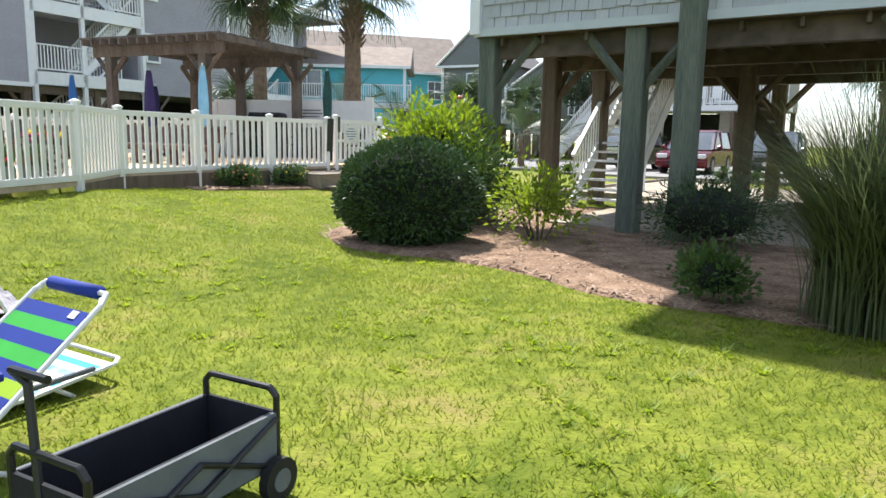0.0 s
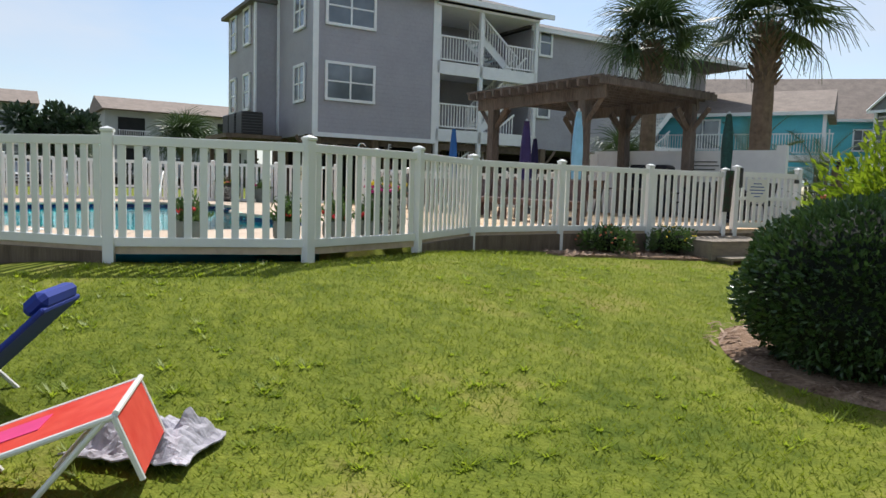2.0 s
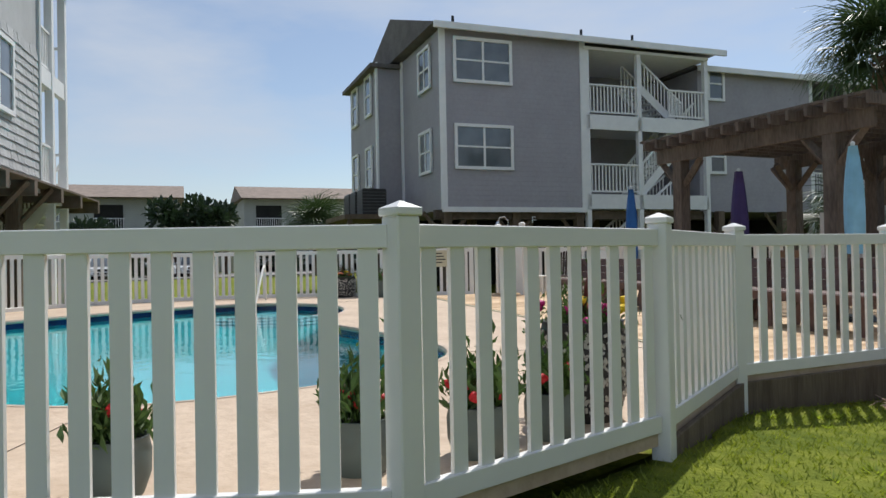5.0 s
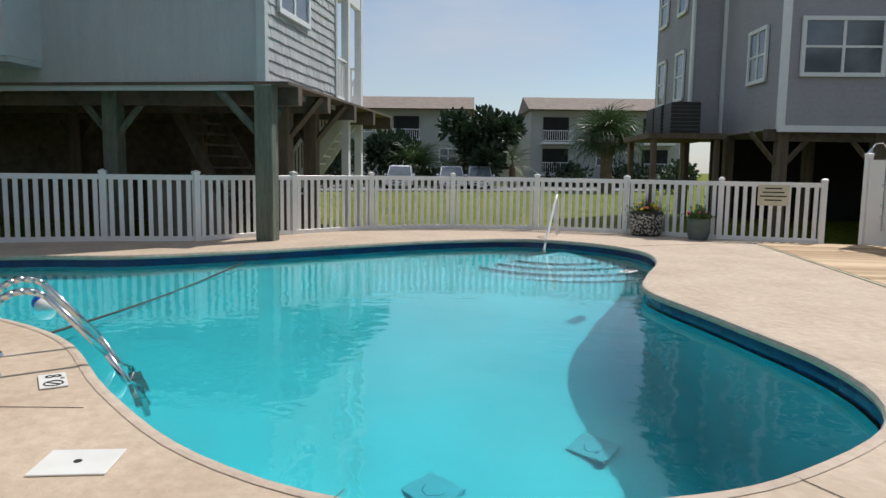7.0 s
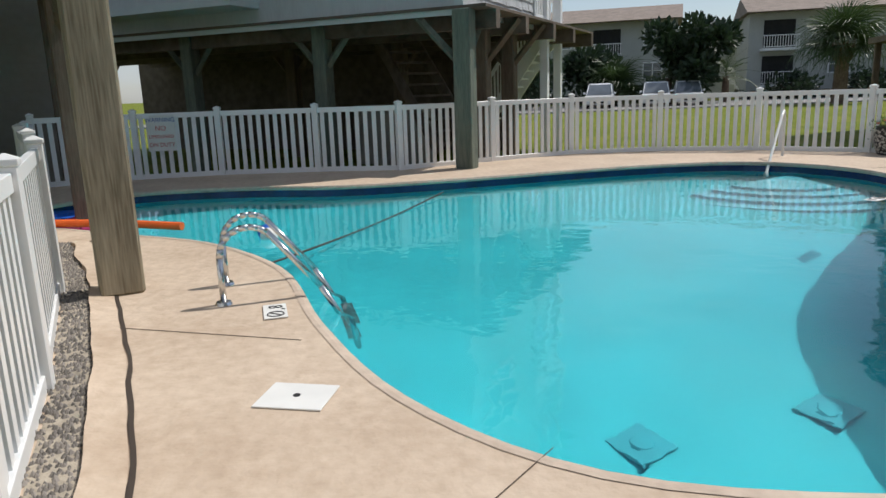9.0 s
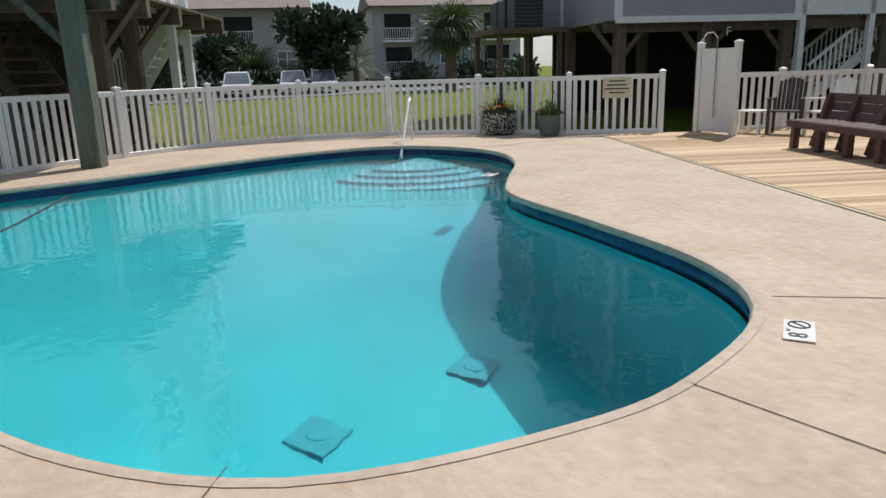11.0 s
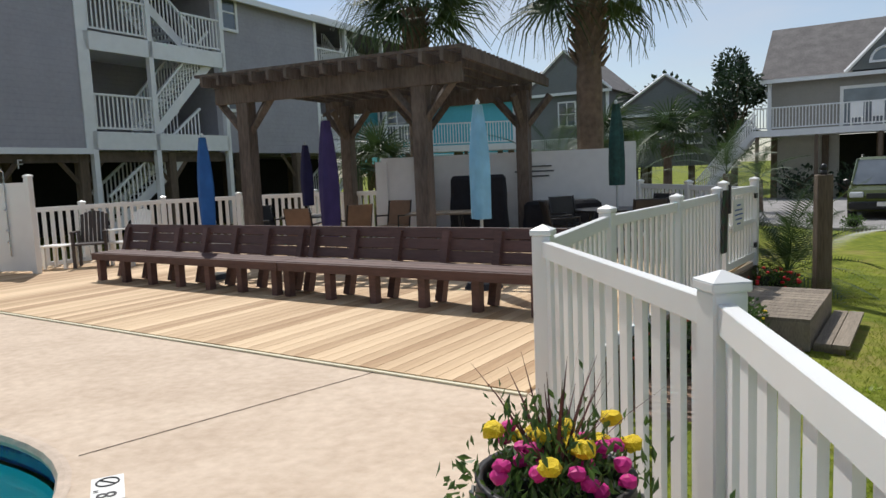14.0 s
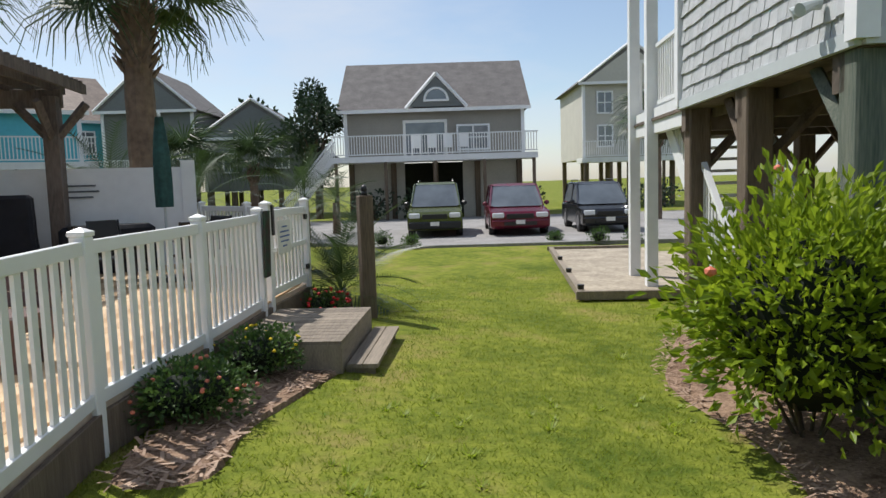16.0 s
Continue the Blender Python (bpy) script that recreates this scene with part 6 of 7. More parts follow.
def marker(p, d):
    t = thing("depth_marker", base((*p, 0.008), d), "white depth tile reading 8 FT with no diving symbol", "tile marker")
    bx("tile", (0, 0, 0), (0.305, 0.15, 0.006), SIGNW, t)
    bm = bmesh.new()
    for k in range(16):
        a, b = k * 0.3927, (k + 1) * 0.3927
        cyl(bm, (0.075 + 0.052 * math.cos(a), 0.052 * math.sin(a), 0.004), (0.075 + 0.052 * math.cos(b), 0.052 * math.sin(b), 0.004), 0.005, 0.005, 4)
    cyl(bm, (0.04, -0.035, 0.004), (0.11, 0.035, 0.004), 0.005, 0.005, 4)
    part("no_diving_symbol", bm, INK, t)
    for body, size, x, y in (("8", 0.13, -0.085, 0.0), ("FT", 0.03, -0.02, 0.05)):
        cu = bpy.data.curves.new("numeral", "FONT")
        cu.body, cu.size, cu.align_x, cu.align_y, cu.extrude = body, size, "CENTER", "CENTER", 0.001
        ob = new("numeral", cu)
        cu.materials.append(INK)
        ob.parent = t
        ob.matrix_basis = Matrix.Translation((x, y, 0.005))


marker((-6.78, 9.9), (-0.53, 0.85))
marker((-9.17, 5.66), (0.97, 0.2))
marker((-12.3, 11.9), (-0.5, 0.8))
sk = thing("skimmer_lid", base((-7.82, 5.98, 0.006), (0.25, 0.97)), "square white skimmer lid in the deck", "skimmer lid")
bx("lid", (0, 0, 0), (0.33, 0.27, 0.008), SIGNW, sk, bevel=0.002)
part("finger_hole", cyl(bmesh.new(), (0, 0, 0.004), (0, 0, 0.007), 0.018), INK, sk)
nd = thing("pool_noodle", Matrix.Identity(4), "orange foam noodle lying on the pool deck", "pool noodle")
part("foam", tube(bmesh.new(), [(-12.9, 2.35, 0.05), (-12.75, 3.0, 0.05), (-12.55, 3.6, 0.05), (-12.35, 4.15, 0.04)], 0.045, 10), NOODLE, nd)
fl = thing("float_ball", Matrix.Translation((-12.6, 5.0, -0.12)), "blue and white rope float on the water", "float")
part("float", ball(bmesh.new(), (0, 0, 0), (0.13, 0.11, 0.10), 2), FBLUE, fl, smooth=True)
part("band", ball(bmesh.new(), (0.18, 0.05, 0), (0.11, 0.10, 0.09), 2), SIGNW, fl, smooth=True)
for x, y, m_, lab in ((-14.0, 2.1, FBLUE, "blue inflatable ring on the water"), (-13.6, 2.7, FPINK, "pink inflatable ring on the water")):
    ri = thing("inflatable_ring", Matrix.Translation((x, y, -0.10)), lab, "pool float")
    part("ring", tube(bmesh.new(), [(0.32 * math.cos(a * 0.5236), 0.32 * math.sin(a * 0.5236), 0) for a in range(13)], 0.08, 8), m_, ri)
rp = thing("float_rope", Matrix.Identity(4), "thin dark safety rope across the pool", "rope")
a, b = Vector((-15.1, 7.15, -0.1)), Vector((-10.9, 5.25, -0.1))
part("line", tube(bmesh.new(), [a.lerp(b, k / 12) + Vector((0, 0, -0.05 * math.sin(k / 12 * 3.14))) for k in range(13)], 0.012, 6), CABLE, rp)


def deck_margin():
    """Along the south fence: a gravel strip, a raised concrete lip and a ragged crack."""
    line = [Vector(p) for p in SOUTH[3:]]
    pts = []
    for a, b in zip(line, line[1:]):
        d = b - a
        n = max(2, int(d.length / 0.12))
        nv = Vector((-d.y, d.x)).normalized()
        pts += [(a + d * (k / n), nv) for k in range(n)]

    def ribbon(inner, outer, z0, z1, wob, seed):
        v, f = [], []
        for k, (p, nv) in enumerate(pts):
            w = wob * noise.noise((k * 0.22, seed, 0))
            q0, q1 = p + nv * (inner + w), p + nv * (outer + w * (0.6 + 0.8 * noise.noise((k * 0.5, seed, 4))))
            v += [(q0.x, q0.y, z0), (q1.x, q1.y, z1)]
        f = [(2 * k, 2 * k + 2, 2 * k + 3, 2 * k + 1) for k in range(len(pts) - 1)]
        return v, f
    tagged(new("deck_lip", raw("deck_lip", *ribbon(0.22, 0.38, 0.035, 0.008, 0.05, 1), CONC)), "uneven raised concrete lip beside the gravel", "deck edge", kind="structure")
    tagged(new("deck_crack", raw("deck_crack", *ribbon(0.385, 0.41, 0.006, 0.006, 0.07, 1), CABLE)), "ragged dark crack along the deck edge", "crack", kind="structure")
    tagged(new("gravel_bed", raw("gravel_bed", *ribbon(0.04, 0.215, 0.005, 0.005, 0.03, 2), DIRT)), "narrow bed of dark gravel below the fence", "gravel", kind="structure")
    rng = random.Random(31)
    v, f = [], []
    for _ in range(2600):
        p, nv = rng.choice(pts)
        c = p + nv * rng.uniform(0.03, 0.22) + Vector((rng.uniform(-0.07, 0.07), rng.uniform(-0.04, 0.04)))
        r, a, i = rng.uniform(0.008, 0.02), rng.random() * 6.28, len(v)
        for k in range(5):
            an = a + k * 1.2566
            v.append((c.x + r * math.cos(an), c.y + r * math.sin(an) * 0.8, 0.004))
        v.append((c.x, c.y, 0.004 + r * 1.1))
        f += [(i + k, i + (k + 1) % 5, i + 5) for k in range(5)]
    tagged(new("gravel", raw("gravel", v, f, PEBST)), "loose grey and brown pebbles along the fence", "gravel", kind="stuff")


deck_margin()


def sign(p, d, w, h, material, ink, lines, label, z, words=None):
    s = thing("sign", base((*p, z), d), label, "sign")
    bx("board", (0, 0, 0), (w, 0.012, h), material, s)
    if words:
        for k, (txt, size, mt) in enumerate(words):
            cu = bpy.data.curves.new("lettering", "FONT")
            cu.body, cu.size, cu.align_x, cu.align_y, cu.extrude = txt, size, "CENTER", "CENTER", 0.001
            cu.materials.append(mt)
            ob = new("lettering", cu)
            ob.parent = s
            ob.matrix_basis = Matrix.Translation((0, -0.009, h / 2 - 0.08 - k * h / (len(words) + 0.3))) @ Matrix.Rotation(radians(90), 4, "X")
    else:
        for k in range(lines):
            bx("text_line", (0, -0.009, h / 2 - 0.07 - (h - 0.1) * k / lines), (w * (0.55 + 0.3 * ((k * 7) % 3) / 2), 0.004, 0.025), ink, s)


dq = Vector((-14.6, 17.75)) - Vector((-15.75, 16.35))
q = Vector((-15.75, 16.35)) + dq * 0.52
sign(q + Vector((0.05, -0.05)), (-dq.x * -1, dq.y), 0.55, 0.40, SIGNT, INK, 4, "tan pool rules board on the fence", 0.90)
dq = Vector(WEST[2]) - Vector(WEST[1])
q = Vector((-17.68, 2.35))
sign(q + Vector((0.06, 0)), (0.05, 1), 0.5, 0.62, SIGNW, INKR, 0, "white warning sign with red letters on the fence", 0.80, (("WARNING", 0.11, INKB), ("NO", 0.12, INKR), ("LIFEGUARD", 0.085, INKR), ("ON DUTY", 0.10, INKR)))


# ---- planters ----
def planter(p, r, h, shell, label, seed, big=False, blooms=((YEL, 10), (PINK, 18))):
    t = thing("planter", Matrix.Translation((*p, 0.0)), label, "planter")
    bm = bmesh.new()
    prof = ((0.78, 0), (0.98, 0.35), (1.0, 0.75), (0.92, 0.97), (0.95, 1.0), (0.86, 1.0), (0.84, 0.9))
    prev = None
    for k, (a, z) in enumerate(prof):
        ring = [bm.verts.new((r * a * math.cos(j * 0.19635), r * a * math.sin(j * 0.19635), h * z)) for j in range(32)]
        if prev:
            for j in range(32):
                bm.faces.new((prev[j], prev[(j + 1) % 32], ring[(j + 1) % 32], ring[j]))
        prev = ring
    part("pot", bm, shell, t, smooth=True)
    part("soil", cyl(bmesh.new(), (0, 0, h * 0.84), (0, 0, h * 0.88), r * 0.85, r * 0.85, 24), CORE, t)
    rng = random.Random(seed)
    if big:
        bm = bmesh.new()
        for k in range(850):
            a, z = rng.random() * 6.283, rng.uniform(0.08, 0.9)
            rr = r * (0.78 + 0.2 * min(1, z / 0.35)) * 1.005 if z < 0.35 else r * 1.003
            c = Matrix.Translation((rr * math.cos(a), rr * math.sin(a), h * z)) @ Matrix.Rotation(a, 4, "Z") @ Matrix.Rotation(rng.random() * 3, 4, "X")
            box(bm, (0, 0, 0), (0.008, rng.uniform(0.012, 0.04), rng.uniform(0.010, 0.02)), c)
        ob = part("mosaic_relief", bm, PEBW, t, "pale raised mosaic chips")
        tagged(ob, kind="stuff")
    v, f = leaves(900 if big else 500, lambda g: ((g.gauss(0, r * 0.45), g.gauss(0, r * 0.45), h * 0.9 + abs(g.gauss(0, 0.10))), (g.gauss(0, 0.5), g.gauss(0, 0.5), 1)), 0.045 if big else 0.08, seed, 0.34)
    put("foliage", raw("foliage", v, f, GREENL), t)
    if big:
        v, f = [], []
        for k in range(26):
            a, L, ln = rng.random() * 6.283, rng.uniform(0.3, 0.5), rng.uniform(0.15, 0.8)
            d, s = Vector((math.cos(a), math.sin(a), 0)), Vector((-math.sin(a), math.cos(a), 0)) * 0.009
            i = len(v)
            for j in range(4):
                u = j / 3
                q = d * (L * ln * u) + Vector((0, 0, h * 0.9 + L * u * (1 - 0.35 * ln * u)))
                v += [tuple(q - s * (1.05 - u)), tuple(q + s * (1.05 - u))]
            f += [(i + 2 * j, i + 2 * j + 1, i + 2 * j + 3, i + 2 * j + 2) for j in range(3)]
        put("spike_leaves", raw("spike_leaves", v, f, SPIKE), t, None, "burgundy spiky leaves")
        v, f = leaves(160, lambda g: ((g.uniform(-1.0, -0.5) * r * 1.3, g.uniform(-0.6, 0.6) * r, h * g.uniform(0.4, 1.0)), (-0.5, 0, -0.5)), 0.035, seed + 1, 0.7)
        put("trailing_vine", raw("trailing_vine", v, f, GREENL), t)
    for mt, n in blooms:
        for k in range(n):
            a, q = rng.random() * 6.283, rng.uniform(0.15, 1.0) * r
            s = (0.034 if mt is YEL else 0.026) * (1 if big else 1.2)
            z = h * 0.9 + (rng.uniform(0.10, 0.21) if mt is YEL else rng.uniform(0.06, 0.16))
            bm = ball(bmesh.new(), (q * math.cos(a), q * math.sin(a), z), (s, s, s * 0.8), 2)
            for vv in bm.verts:
                vv.co += Vector((rng.uniform(-1, 1), rng.uniform(-1, 1), rng.uniform(-1, 1))) * s * 0.15
            part("bloom", bm, mt, t)


planter((-4.66, 8.88), 0.255, 0.56, PEBBLE, "black and white mosaic planter with yellow and magenta flowers", 2, True, ((YEL, 12), (PINK, 30)))
planter((-16.75, 15.35), 0.36, 0.5, PEBBLE, "mosaic planter with mixed flowers by the far fence", 3, True, ((YEL, 8), (CORAL, 14)))
planter((-15.75, 15.85), 0.22, 0.42, TEALPOT, "small grey-green pot with purple flowers", 4, False, ((PINK, 12),))
for k, (x, y) in enumerate(((-5.2, 6.45), (-4.75, 7.35), (-4.55, 7.9), (-4.5, 8.4))):
    planter((x, y), 0.15, 0.24, TEALPOT, "small pot with red flowers behind the fence", 10 + k, False, ((REDF, 9),))


# ---- lawn furniture ----
def wagon():
    z = ground_z(0.75, 2.0)
    w = thing("folding_wagon", base((0.87, 2.01, z), (-0.38, -0.925)), "black and grey collapsible wagon standing on the lawn", "wagon")
    L, W, h0, h1 = 0.78, 0.37, 0.12, 0.33
    for y in (0, W):
        part("side_panel", box(bmesh.new(), (L / 2, y, (h0 + h1) / 2), (L, 0.015, h1 - h0)), GFAB, w)
        part("cross_bar", tube(bmesh.new(), [(0.02, y - 0.015 if y == 0 else y + 0.015, h0), (L / 2, y + (-0.02 if y == 0 else 0.02), h1 - 0.05), (L - 0.02, y + (-0.015 if y == 0 else 0.015), h0)], 0.011), BLACK, w)
        part("cross_bar", tube(bmesh.new(), [(0.02, y - 0.015 if y == 0 else y + 0.015, h1 - 0.02), (L / 2, y + (-0.02 if y == 0 else 0.02), h0 + 0.05), (L - 0.02, y + (-0.015 if y == 0 else 0.015), h1 - 0.02)], 0.011), BLACK, w)
    for x in (0, L):
        part("end_panel", box(bmesh.new(), (x, W / 2, (h0 + h1) / 2), (0.015, W, h1 - h0)), FABRIC, w)
        part("end_frame", tube(bmesh.new(), [(x, 0, h0 - 0.04), (x, 0, h1 + 0.06), (x, 0.03, h1 + 0.09), (x, W - 0.03, h1 + 0.09), (x, W, h1 + 0.06), (x, W, h0 - 0.04)], 0.013), BLACK, w)
    bx("liner", (L / 2, W / 2, h0), (L, W, 0.02), FABRIC, w)
    bx("liner_side", (L / 2, 0.014, (h0 + h1) / 2), (L - 0.03, 0.01, h1 - h0), FABRIC, w)
    bx("liner_side", (L / 2, W - 0.014, (h0 + h1) / 2), (L - 0.03, 0.01, h1 - h0), FABRIC, w)
    bx("label", (0.72, W + 0.02, 0.22), (0.07, 0.004, 0.03), CLIME, w)
    part("pull_handle", tube(bmesh.new(), [(L + 0.02, W / 2, 0.12), (L - 0.02, W / 2 - 0.1, 0.62), (L - 0.02, W / 2 - 0.18, 0.65), (L - 0.02, W / 2, 0.65)], 0.014), BLACK, w)
    for x in (0.04, L - 0.04):
        for y in (-0.04, W + 0.04):
            wh = part("wheel", cyl(bmesh.new(), (x, y - 0.02, 0.085), (x, y + 0.02, 0.085), 0.085, 0.085, 18), RUBBER, w)
            part("rim", cyl(bmesh.new(), (x, y - 0.023, 0.085), (x, y + 0.023, 0.085), 0.045, 0.045, 12), GFAB, wh)


wagon()


def beach_chair():
    z = ground_z(-0.2, 3.0)
    c = thing("beach_chair", base((-0.29, 1.63, z), (0.90, -0.44)), "blue and green striped folding beach chair on the lawn", "beach chair")
    # seat runs along minus y, back leans to plus y
    tilt = Matrix.Translation((0, 0.22, 0.15)) @ Matrix.Rotation(radians(-51), 4, "X")
    cols = (CBLUE, CLIME, CBLUE, CLIME, CBLUE, CGREEN, CBLUE, CGREEN, CBLUE)
    for k, mt in enumerate(cols):
        bx("stripe", (0, 0, 0.05 + 0.075 * k), (0.50, 0.012, 0.075), mt, c, m=tilt)
    for k in range(5):
        bx("stripe", (0, 0.18 - 0.085 * k, 0.20 + 0.004 * k), (0.50, 0.085, 0.012), (CBLUE, CLIME)[k % 2], c)
    for x in (-0.27, 0.27):
        bm = tube(bmesh.new(), [tilt @ Vector((x, 0, 0)), tilt @ Vector((x, 0, 0.74)), tilt @ Vector((x * 0.9, 0, 0.77))], 0.013)
        part("back_tube", bm, SIGNW, c)
        part("seat_tube", tube(bmesh.new(), [(x, 0.22, 0.2), (x, -0.22, 0.22), (x, -0.25, 0.0)], 0.012), SIGNW, c)
        part("leg", tube(bmesh.new(), [(x, -0.05, 0.2), (x, 0.38, 0.0)], 0.012), SIGNW, c)
        part("arm", tube(bmesh.new(), [(x * 1.08, -0.18, 0.40), (x * 1.08, 0.36, 0.42)], 0.02), CBLUE, c)
        part("arm_post", tube(bmesh.new(), [(x * 1.05, -0.12, 0.2), (x * 1.05, -0.16, 0.4)], 0.012), SIGNW, c)
    part("head_bar", tube(bmesh.new(), [tilt @ Vector(q) for q in ((-0.27, 0, 0.74), (-0.24, 0, 0.80), (0.24, 0, 0.80), (0.27, 0, 0.74))], 0.013), SIGNW, c)
    part("head_pad", cyl(bmesh.new(), tilt @ Vector((-0.19, 0, 0.80)), tilt @ Vector((0.19, 0, 0.80)), 0.032, 0.032, 12), CBLUE, c, "blue foam head pad", True)
    bx("tag", (0.17, -0.009, 0.66), (0.05, 0.004, 0.04), SIGNW, c, m=tilt)


beach_chair()


def rumpled(name, p, w, d, material, label, seed, amp=0.05):
    t = thing(name, Matrix.Translation((p[0], p[1], ground_z(*p))) @ Matrix.Rotation(seed, 4, "Z"), label, "towel")
    bm = bmesh.new()
    bmesh.ops.create_grid(bm, x_segments=26, y_segments=22, size=0.5)
    for v in bm.verts:
        x, y = v.co.x * w, v.co.y * d
        n = abs(noise.noise((x * 5 + seed, y * 5, 0))) + 0.5 * abs(noise.noise((x * 13, y * 13, seed)))
        e = max(0, 1 - (abs(v.co.x) * 2) ** 4) * max(0, 1 - (abs(v.co.y) * 2) ** 4)
        v.co = (x * (1 + 0.2 * noise.noise((y * 4, seed, 0))), y, 0.03 + amp * 2.2 * n * (0.3 + e))
    bmesh.ops.solidify(bm, geom=bm.faces[:], thickness=0.008)
    part("cloth", bm, material, t)


rumpled("silver_towel", (-1.85, 4.01), 0.60, 0.46, SILVER, "crumpled silver towel lying on the grass", 0.5, 0.07)


def low_lounger():
    """A beach chair folded almost flat, a white towel over its seat."""
    c = thing("low_beach_chair", base((-0.51, 2.63, ground_z(-0.51, 2.63)), (0.90, -0.43)), "blue and white striped beach chair laid flat on the grass", "beach chair")
    tilt = Matrix.Translation((0, 0.0, 0.06)) @ Matrix.Rotation(radians(7), 4, "X")
    for k in range(8):
        bx("stripe", (0, 0.02 + 0.055 * k, 0), (0.52, 0.055, 0.012), (TOWELB, SIGNW, CAQUA, SIGNW)[k % 4], c, m=tilt)
    bx("seat", (0, -0.22, 0.07), (0.52, 0.44, 0.014), SIGNW, c, "white cloth seat")
    for x in (-0.28, 0.28):
        part("frame_tube", tube(bmesh.new(), [(x, -0.46, 0.06), (x, 0.0, 0.06), tilt @ Vector((x, 0.44, 0)), tilt @ Vector((x * 0.8, 0.50, 0))], 0.013), SIGNW, c)
        part("arm", tube(bmesh.new(), [(x * 1.1, -0.40, 0.10), (x * 1.1, 0.30, 0.13)], 0.016), GFAB, c)
        part("leg", tube(bmesh.new(), [(x, -0.3, 0.06), (x, -0.42, 0.0)], 0.012), SIGNW, c)
        part("leg", tube(bmesh.new(), [(x, 0.1, 0.07), (x, 0.2, 0.0)], 0.012), SIGNW, c)
    part("head_bar", tube(bmesh.new(), [tilt @ Vector((-0.22, 0.50, 0)), tilt @ Vector((0.22, 0.50, 0))], 0.013), SIGNW, c)


low_lounger()


def red_lounger():
    """The seat slopes up to a bent knee, where a short flap hangs down."""
    c = thing("red_lounger", base((-1.55, 3.74, ground_z(-1.55, 3.74) + 0.02), (0.64, 0.768)), "orange-red folding beach chair with white tube frame on the lawn", "beach chair")
    slope = Matrix.Translation((0, 0, 0.40)) @ Matrix.Rotation(radians(-19), 4, "Y")
    drop = Matrix.Translation((0, 0, 0.40)) @ Matrix.Rotation(radians(68), 4, "Y")
    part("seat", box(bmesh.new(), (-0.56, 0, 0), (1.10, 0.50, 0.016), slope, 0.006), RED, c)
    part("flap", box(bmesh.new(), (0.14, 0, 0), (0.27, 0.50, 0.016), drop, 0.006), RED, c)
    bx("printed_flower", (-0.45, 0.02, 0.011), (0.22, 0.20, 0.003), FPINK, c, m=slope)
    for y in (-0.265, 0.265):
        part("frame_tube", tube(bmesh.new(), [slope @ Vector((-1.12, y, 0)), slope @ Vector((0, y, 0)), drop @ Vector((0.06, y, 0)), drop @ Vector((0.28, y, 0))], 0.013), SIGNW, c)
        part("leg", tube(bmesh.new(), [(-0.04, y, 0.38), (-0.36, y, 0.0)], 0.013), SIGNW, c)
        part("leg", tube(bmesh.new(), [slope @ Vector((-0.75, y, 0)), (-0.58, y, 0.0)], 0.013), SIGNW, c)
    part("end_bar", tube(bmesh.new(), [slope @ Vector((0.01, -0.265, 0.01)), slope @ Vector((0.01, 0.265, 0.01))], 0.013), SIGNW, c)


red_lounger()


def blue_chair():
    b = thing("blue_chair", base((-2.97, 3.56, ground_z(-2.97, 3.56) - 0.06), (0.7, -0.7)), "blue folding beach chair with padded headrest on the lawn", "beach chair")
    t2 = Matrix.Translation((0, 0.1, 0.2)) @ Matrix.Rotation(radians(-46), 4, "X")
    bx("backrest", (0, 0, 0.32), (0.5, 0.03, 0.62), CBLUE, b, m=t2, bevel=0.01)
    part("head_pad", box(bmesh.new(), (0, -0.05, 0.60), (0.44, 0.09, 0.14), t2, 0.03), CBLUE, b)
    bx("seat", (0, -0.12, 0.2), (0.5, 0.42, 0.03), CBLUE, b, bevel=0.01)
    for x in (-0.26, 0.26):
        part("frame_tube", tube(bmesh.new(), [(x, -0.3, 0.0), (x, -0.28, 0.21), (x, 0.1, 0.2), (x, 0.3, 0.0)], 0.013), SIGNW, b)


blue_chair()


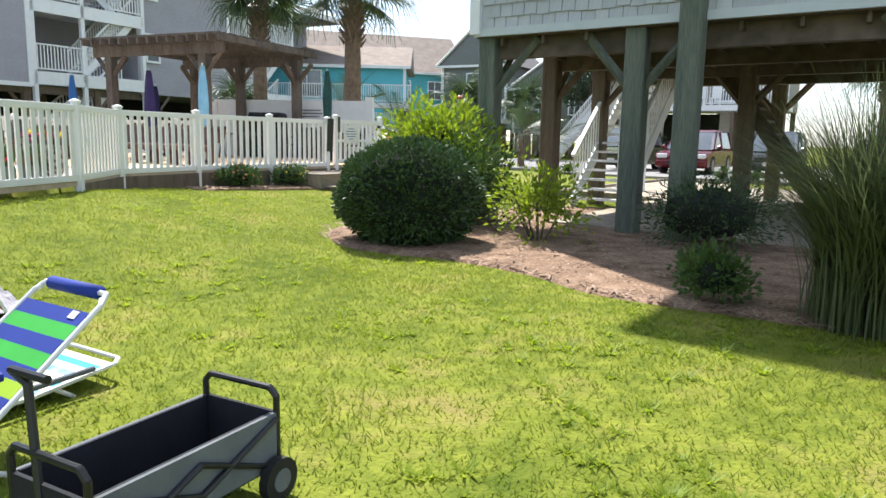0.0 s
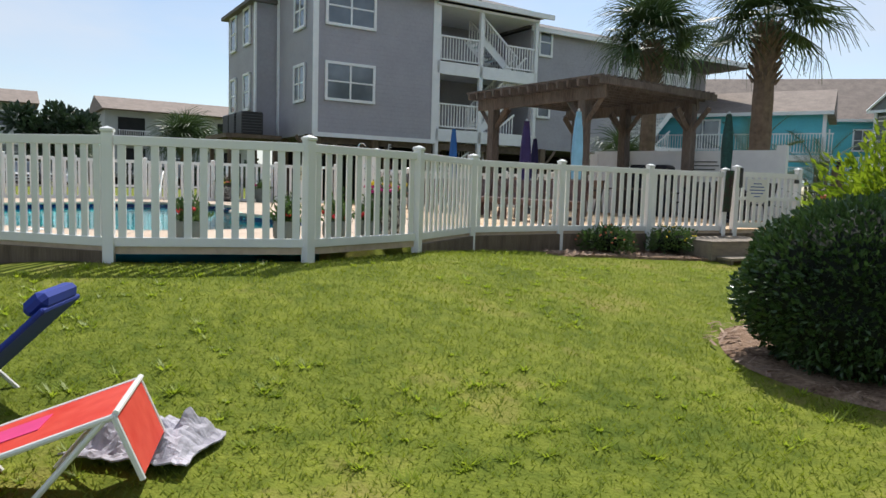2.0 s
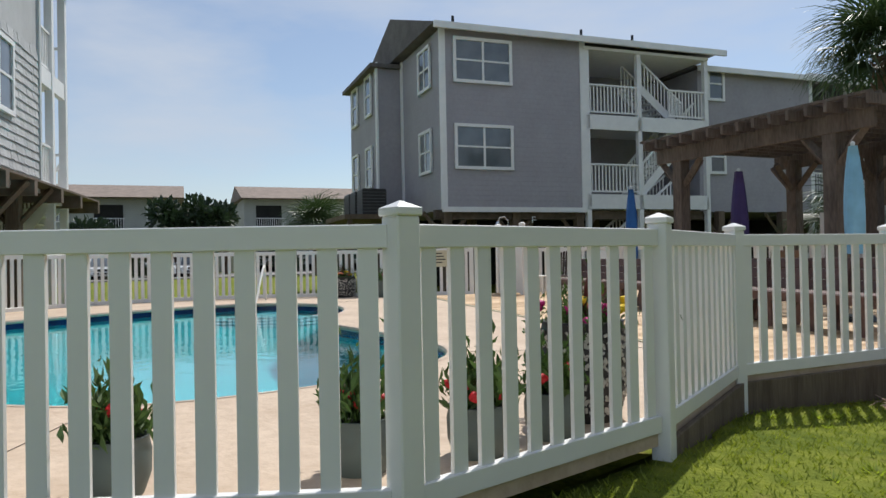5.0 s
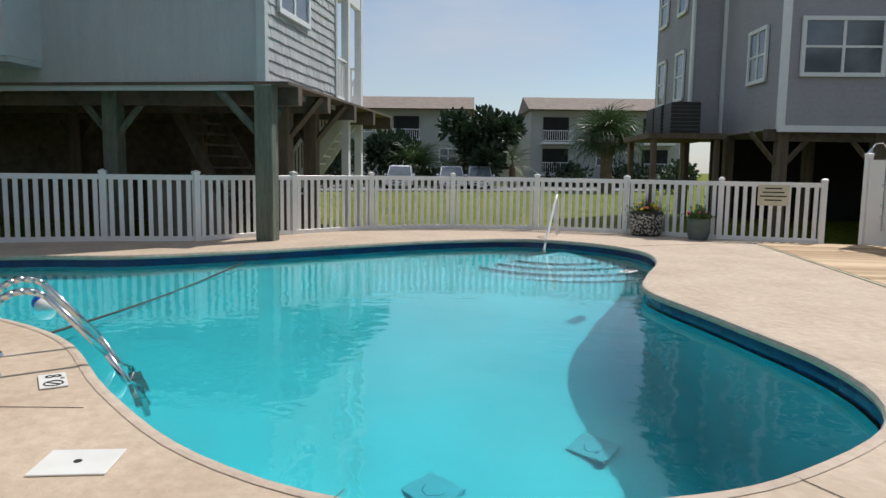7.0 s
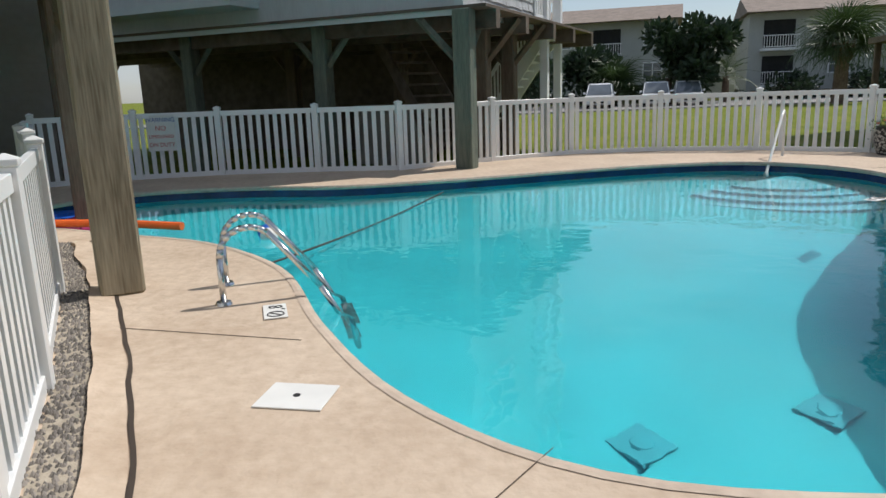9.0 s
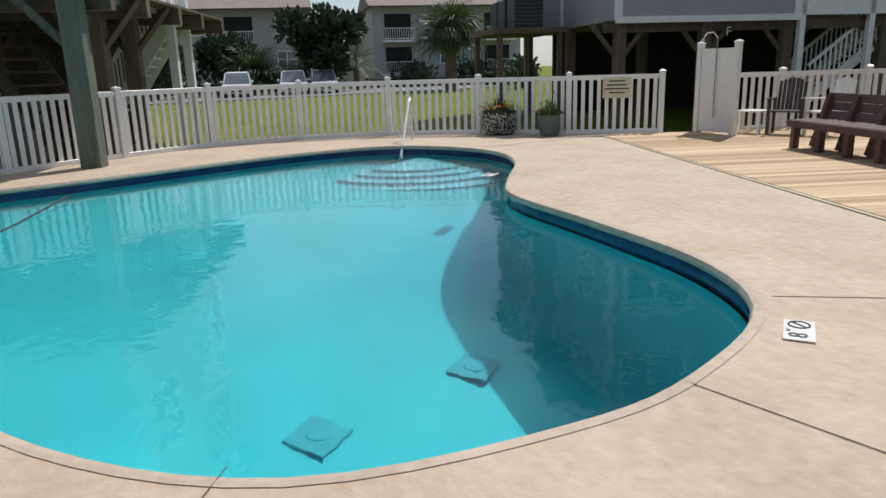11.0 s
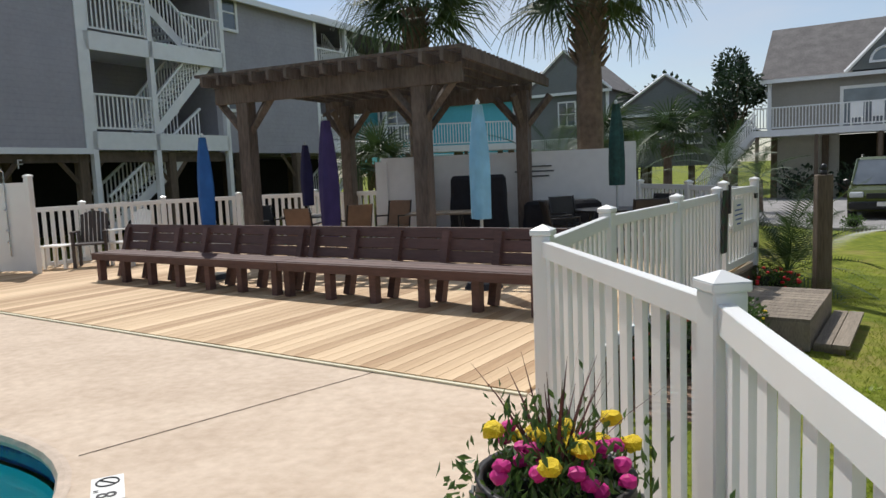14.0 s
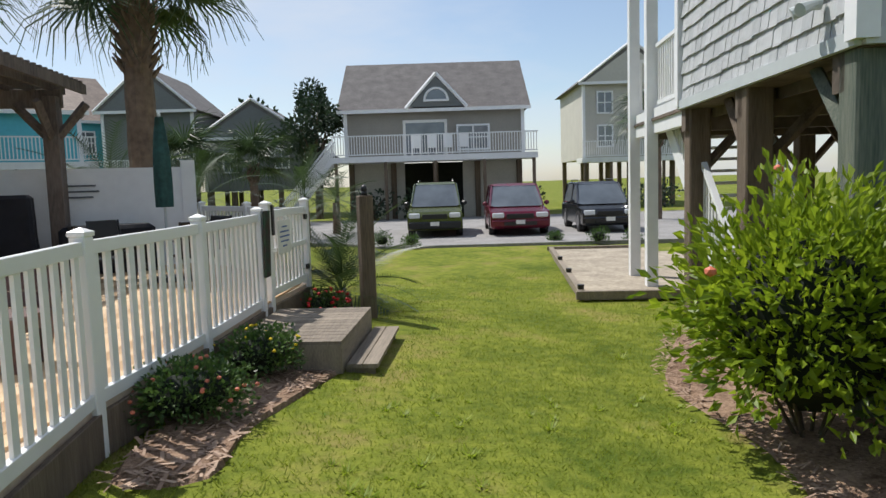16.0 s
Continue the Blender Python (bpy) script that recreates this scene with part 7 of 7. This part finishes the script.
# ---- cars ----
def car(p, z, d, L, W, H, paint, label, hood=0.62, suv=True, simple=False):
    """A car that faces along d: body, glass, lamps, wheels."""
    c = thing("car", base((*p, z), d), label, "car")
    def loft(name, prof, hw, material, taper=0.0):
        bm = bmesh.new()
        rows = []
        zs = [q[1] for q in prof]
        for s in (-1, -0.86, 0.86, 1):
            row = []
            for x, zz in prof:
                t = 1 - taper * max(0, (zz - min(zs)) / (max(zs) - min(zs) + 1e-6))
                inset = 0.05 if abs(s) == 1 else 0
                row.append(bm.verts.new((x * (1 - 0.02 * inset), s * hw * t, zz - (inset if zz == max(zs) else -inset if zz == min(zs) else 0))))
            rows.append(row)
        n = len(prof)
        for a, b in zip(rows, rows[1:]):
            for i in range(n):
                j = (i + 1) % n
                bm.faces.new((a[i], a[j], b[j], b[i]))
        bm.faces.new(rows[0][::-1])
        bm.faces.new(rows[-1])
        bmesh.ops.recalc_face_normals(bm, faces=bm.faces[:])
        return part(name, bm, material, c)
    belt = H * 0.55
    hx = L / 2
    loft("body", [(-hx, 0.35), (-hx + 0.03, belt - 0.05), (-hx + 0.15, belt), (hx * 0.36, belt), (hx * 0.42, belt - 0.02), (hx - 0.15, belt * 0.86), (hx, belt * 0.7), (hx, 0.32), (hx - 0.1, 0.24), (-hx + 0.1, 0.26)], W / 2, paint)
    r0 = -hx + 0.12
    loft("cabin", [(r0, belt), (r0 + 0.22, H - 0.08), (r0 + 0.5, H), (hx * 0.02, H), (hx * 0.12, H - 0.06), (hx * 0.48, belt)], W / 2 - 0.06, GLASS, 0.16)
    loft("roof", [(r0 + 0.2, H - 0.07), (r0 + 0.5, H + 0.02), (hx * 0.02, H + 0.02), (hx * 0.13, H - 0.07)], (W / 2 - 0.05) * 0.86, paint)
    bm = bmesh.new()
    for s in (-1, 1):
        for xa, xb in ((hx * 0.48, hx * 0.11), (-hx * 0.15, -hx * 0.16), (r0 + 0.05, r0 + 0.25)):
            cyl(bm, (xa, s * (W / 2 - 0.07), belt), (xb, s * (W / 2 - 0.06) * 0.86, H - 0.05), 0.045, 0.045, 4)
    part("pillar", bm, paint, c)
    bx("grille", (hx + 0.005, 0, belt * 0.70), (0.03, W * 0.46, 0.16), BLACK, c, bevel=0.01)
    bx("bumper", (hx + 0.03, 0, 0.42), (0.14, W * 0.96, 0.24), BLACK if suv and paint is OLIVE else paint, c, bevel=0.04)
    bx("lower_intake", (hx + 0.09, 0, 0.42), (0.04, W * 0.55, 0.12), BLACK, c)
    bx("number_plate", (hx + 0.115, 0, 0.47), (0.01, 0.3, 0.13), SIGNW, c)
    for s in (-1, 1):
        bx("headlight", (hx - 0.03, s * W * 0.37, belt * 0.74), (0.16, W * 0.2, 0.17), LAMPG, c, "clear headlamp", bevel=0.03)
        bx("tail_light", (-hx + 0.02, s * W * 0.42, belt * 0.85), (0.1, 0.16, 0.3), REDL, c, bevel=0.02)
        part("mirror", ball(bmesh.new(), (hx * 0.36, s * (W / 2 + 0.1), belt + 0.1), (0.07, 0.11, 0.09), 1), paint if paint is not OLIVE else BLACK, c)
        for x in (hx * 0.62, -hx * 0.60):
            wh = part("wheel", cyl(bmesh.new(), (x, s * (W / 2 - 0.22), 0.36), (x, s * (W / 2 + 0.015), 0.36), 0.36, 0.36, 22), RUBBER, c)
            part("rim", cyl(bmesh.new(), (x, s * (W / 2 - 0.05), 0.36), (x, s * (W / 2 + 0.022), 0.36), 0.23, 0.22, 14), RIM, wh)
            bx("wheel_arch", (x, s * (W / 2 - 0.1), 0.40), (0.86, 0.19, 0.74), DARK, c, bevel=0.12)
    if suv:
        for s in (-1, 1):
            part("roof_rail", tube(bmesh.new(), [(r0 + 0.5, s * W * 0.34, H + 0.02), (r0 + 0.6, s * W * 0.34, H + 0.09), (-0.1, s * W * 0.34, H + 0.09), (0.0, s * W * 0.34, H + 0.02)], 0.02), BLACK, c)
    return c


fwd = (-0.44, -0.898)
car((6.9, 31.2), -0.50, fwd, 4.5, 1.86, 1.85, OLIVE, "olive green off-road SUV with black bumper parked facing the lawn")
car((9.45, 29.9), -0.50, fwd, 5.05, 1.98, 1.72, MAROON, "maroon minivan parked facing the lawn", suv=False)
car((12.2, 28.6), -0.50, fwd, 4.6, 1.85, 1.7, BLKCAR, "black SUV parked beyond the porch")
for y, lab in ((20.9, "white sedan in the far parking"), (24.9, "white hatchback in the far parking"), (27.2, "white pickup in the far parking")):
    car((-54.4, y), -0.16, (0.94, -0.33), 4.6, 1.85, 1.65, WHTCAR, lab, suv="pickup" in lab)

# furniture on the far deck
for k in range(4):
    t = thing("deck_chair", base((10.6 + 0.75 * k, 41.6 - 0.35 * k, 2.78), (0.907, -0.42)), "white deck chair on the beach house balcony", "chair", "balcony chairs")
    bx("seat", (0, 0, 0.42), (0.5, 0.5, 0.05), WHITE, t)
    bx("backrest", (0, 0.25, 0.75), (0.5, 0.05, 0.65), WHITE, t)
    for x in (-0.22, 0.22):
        for y in (-0.22, 0.22):
            bx("leg", (x, y, 0.21), (0.05, 0.05, 0.42), WHITE, t)
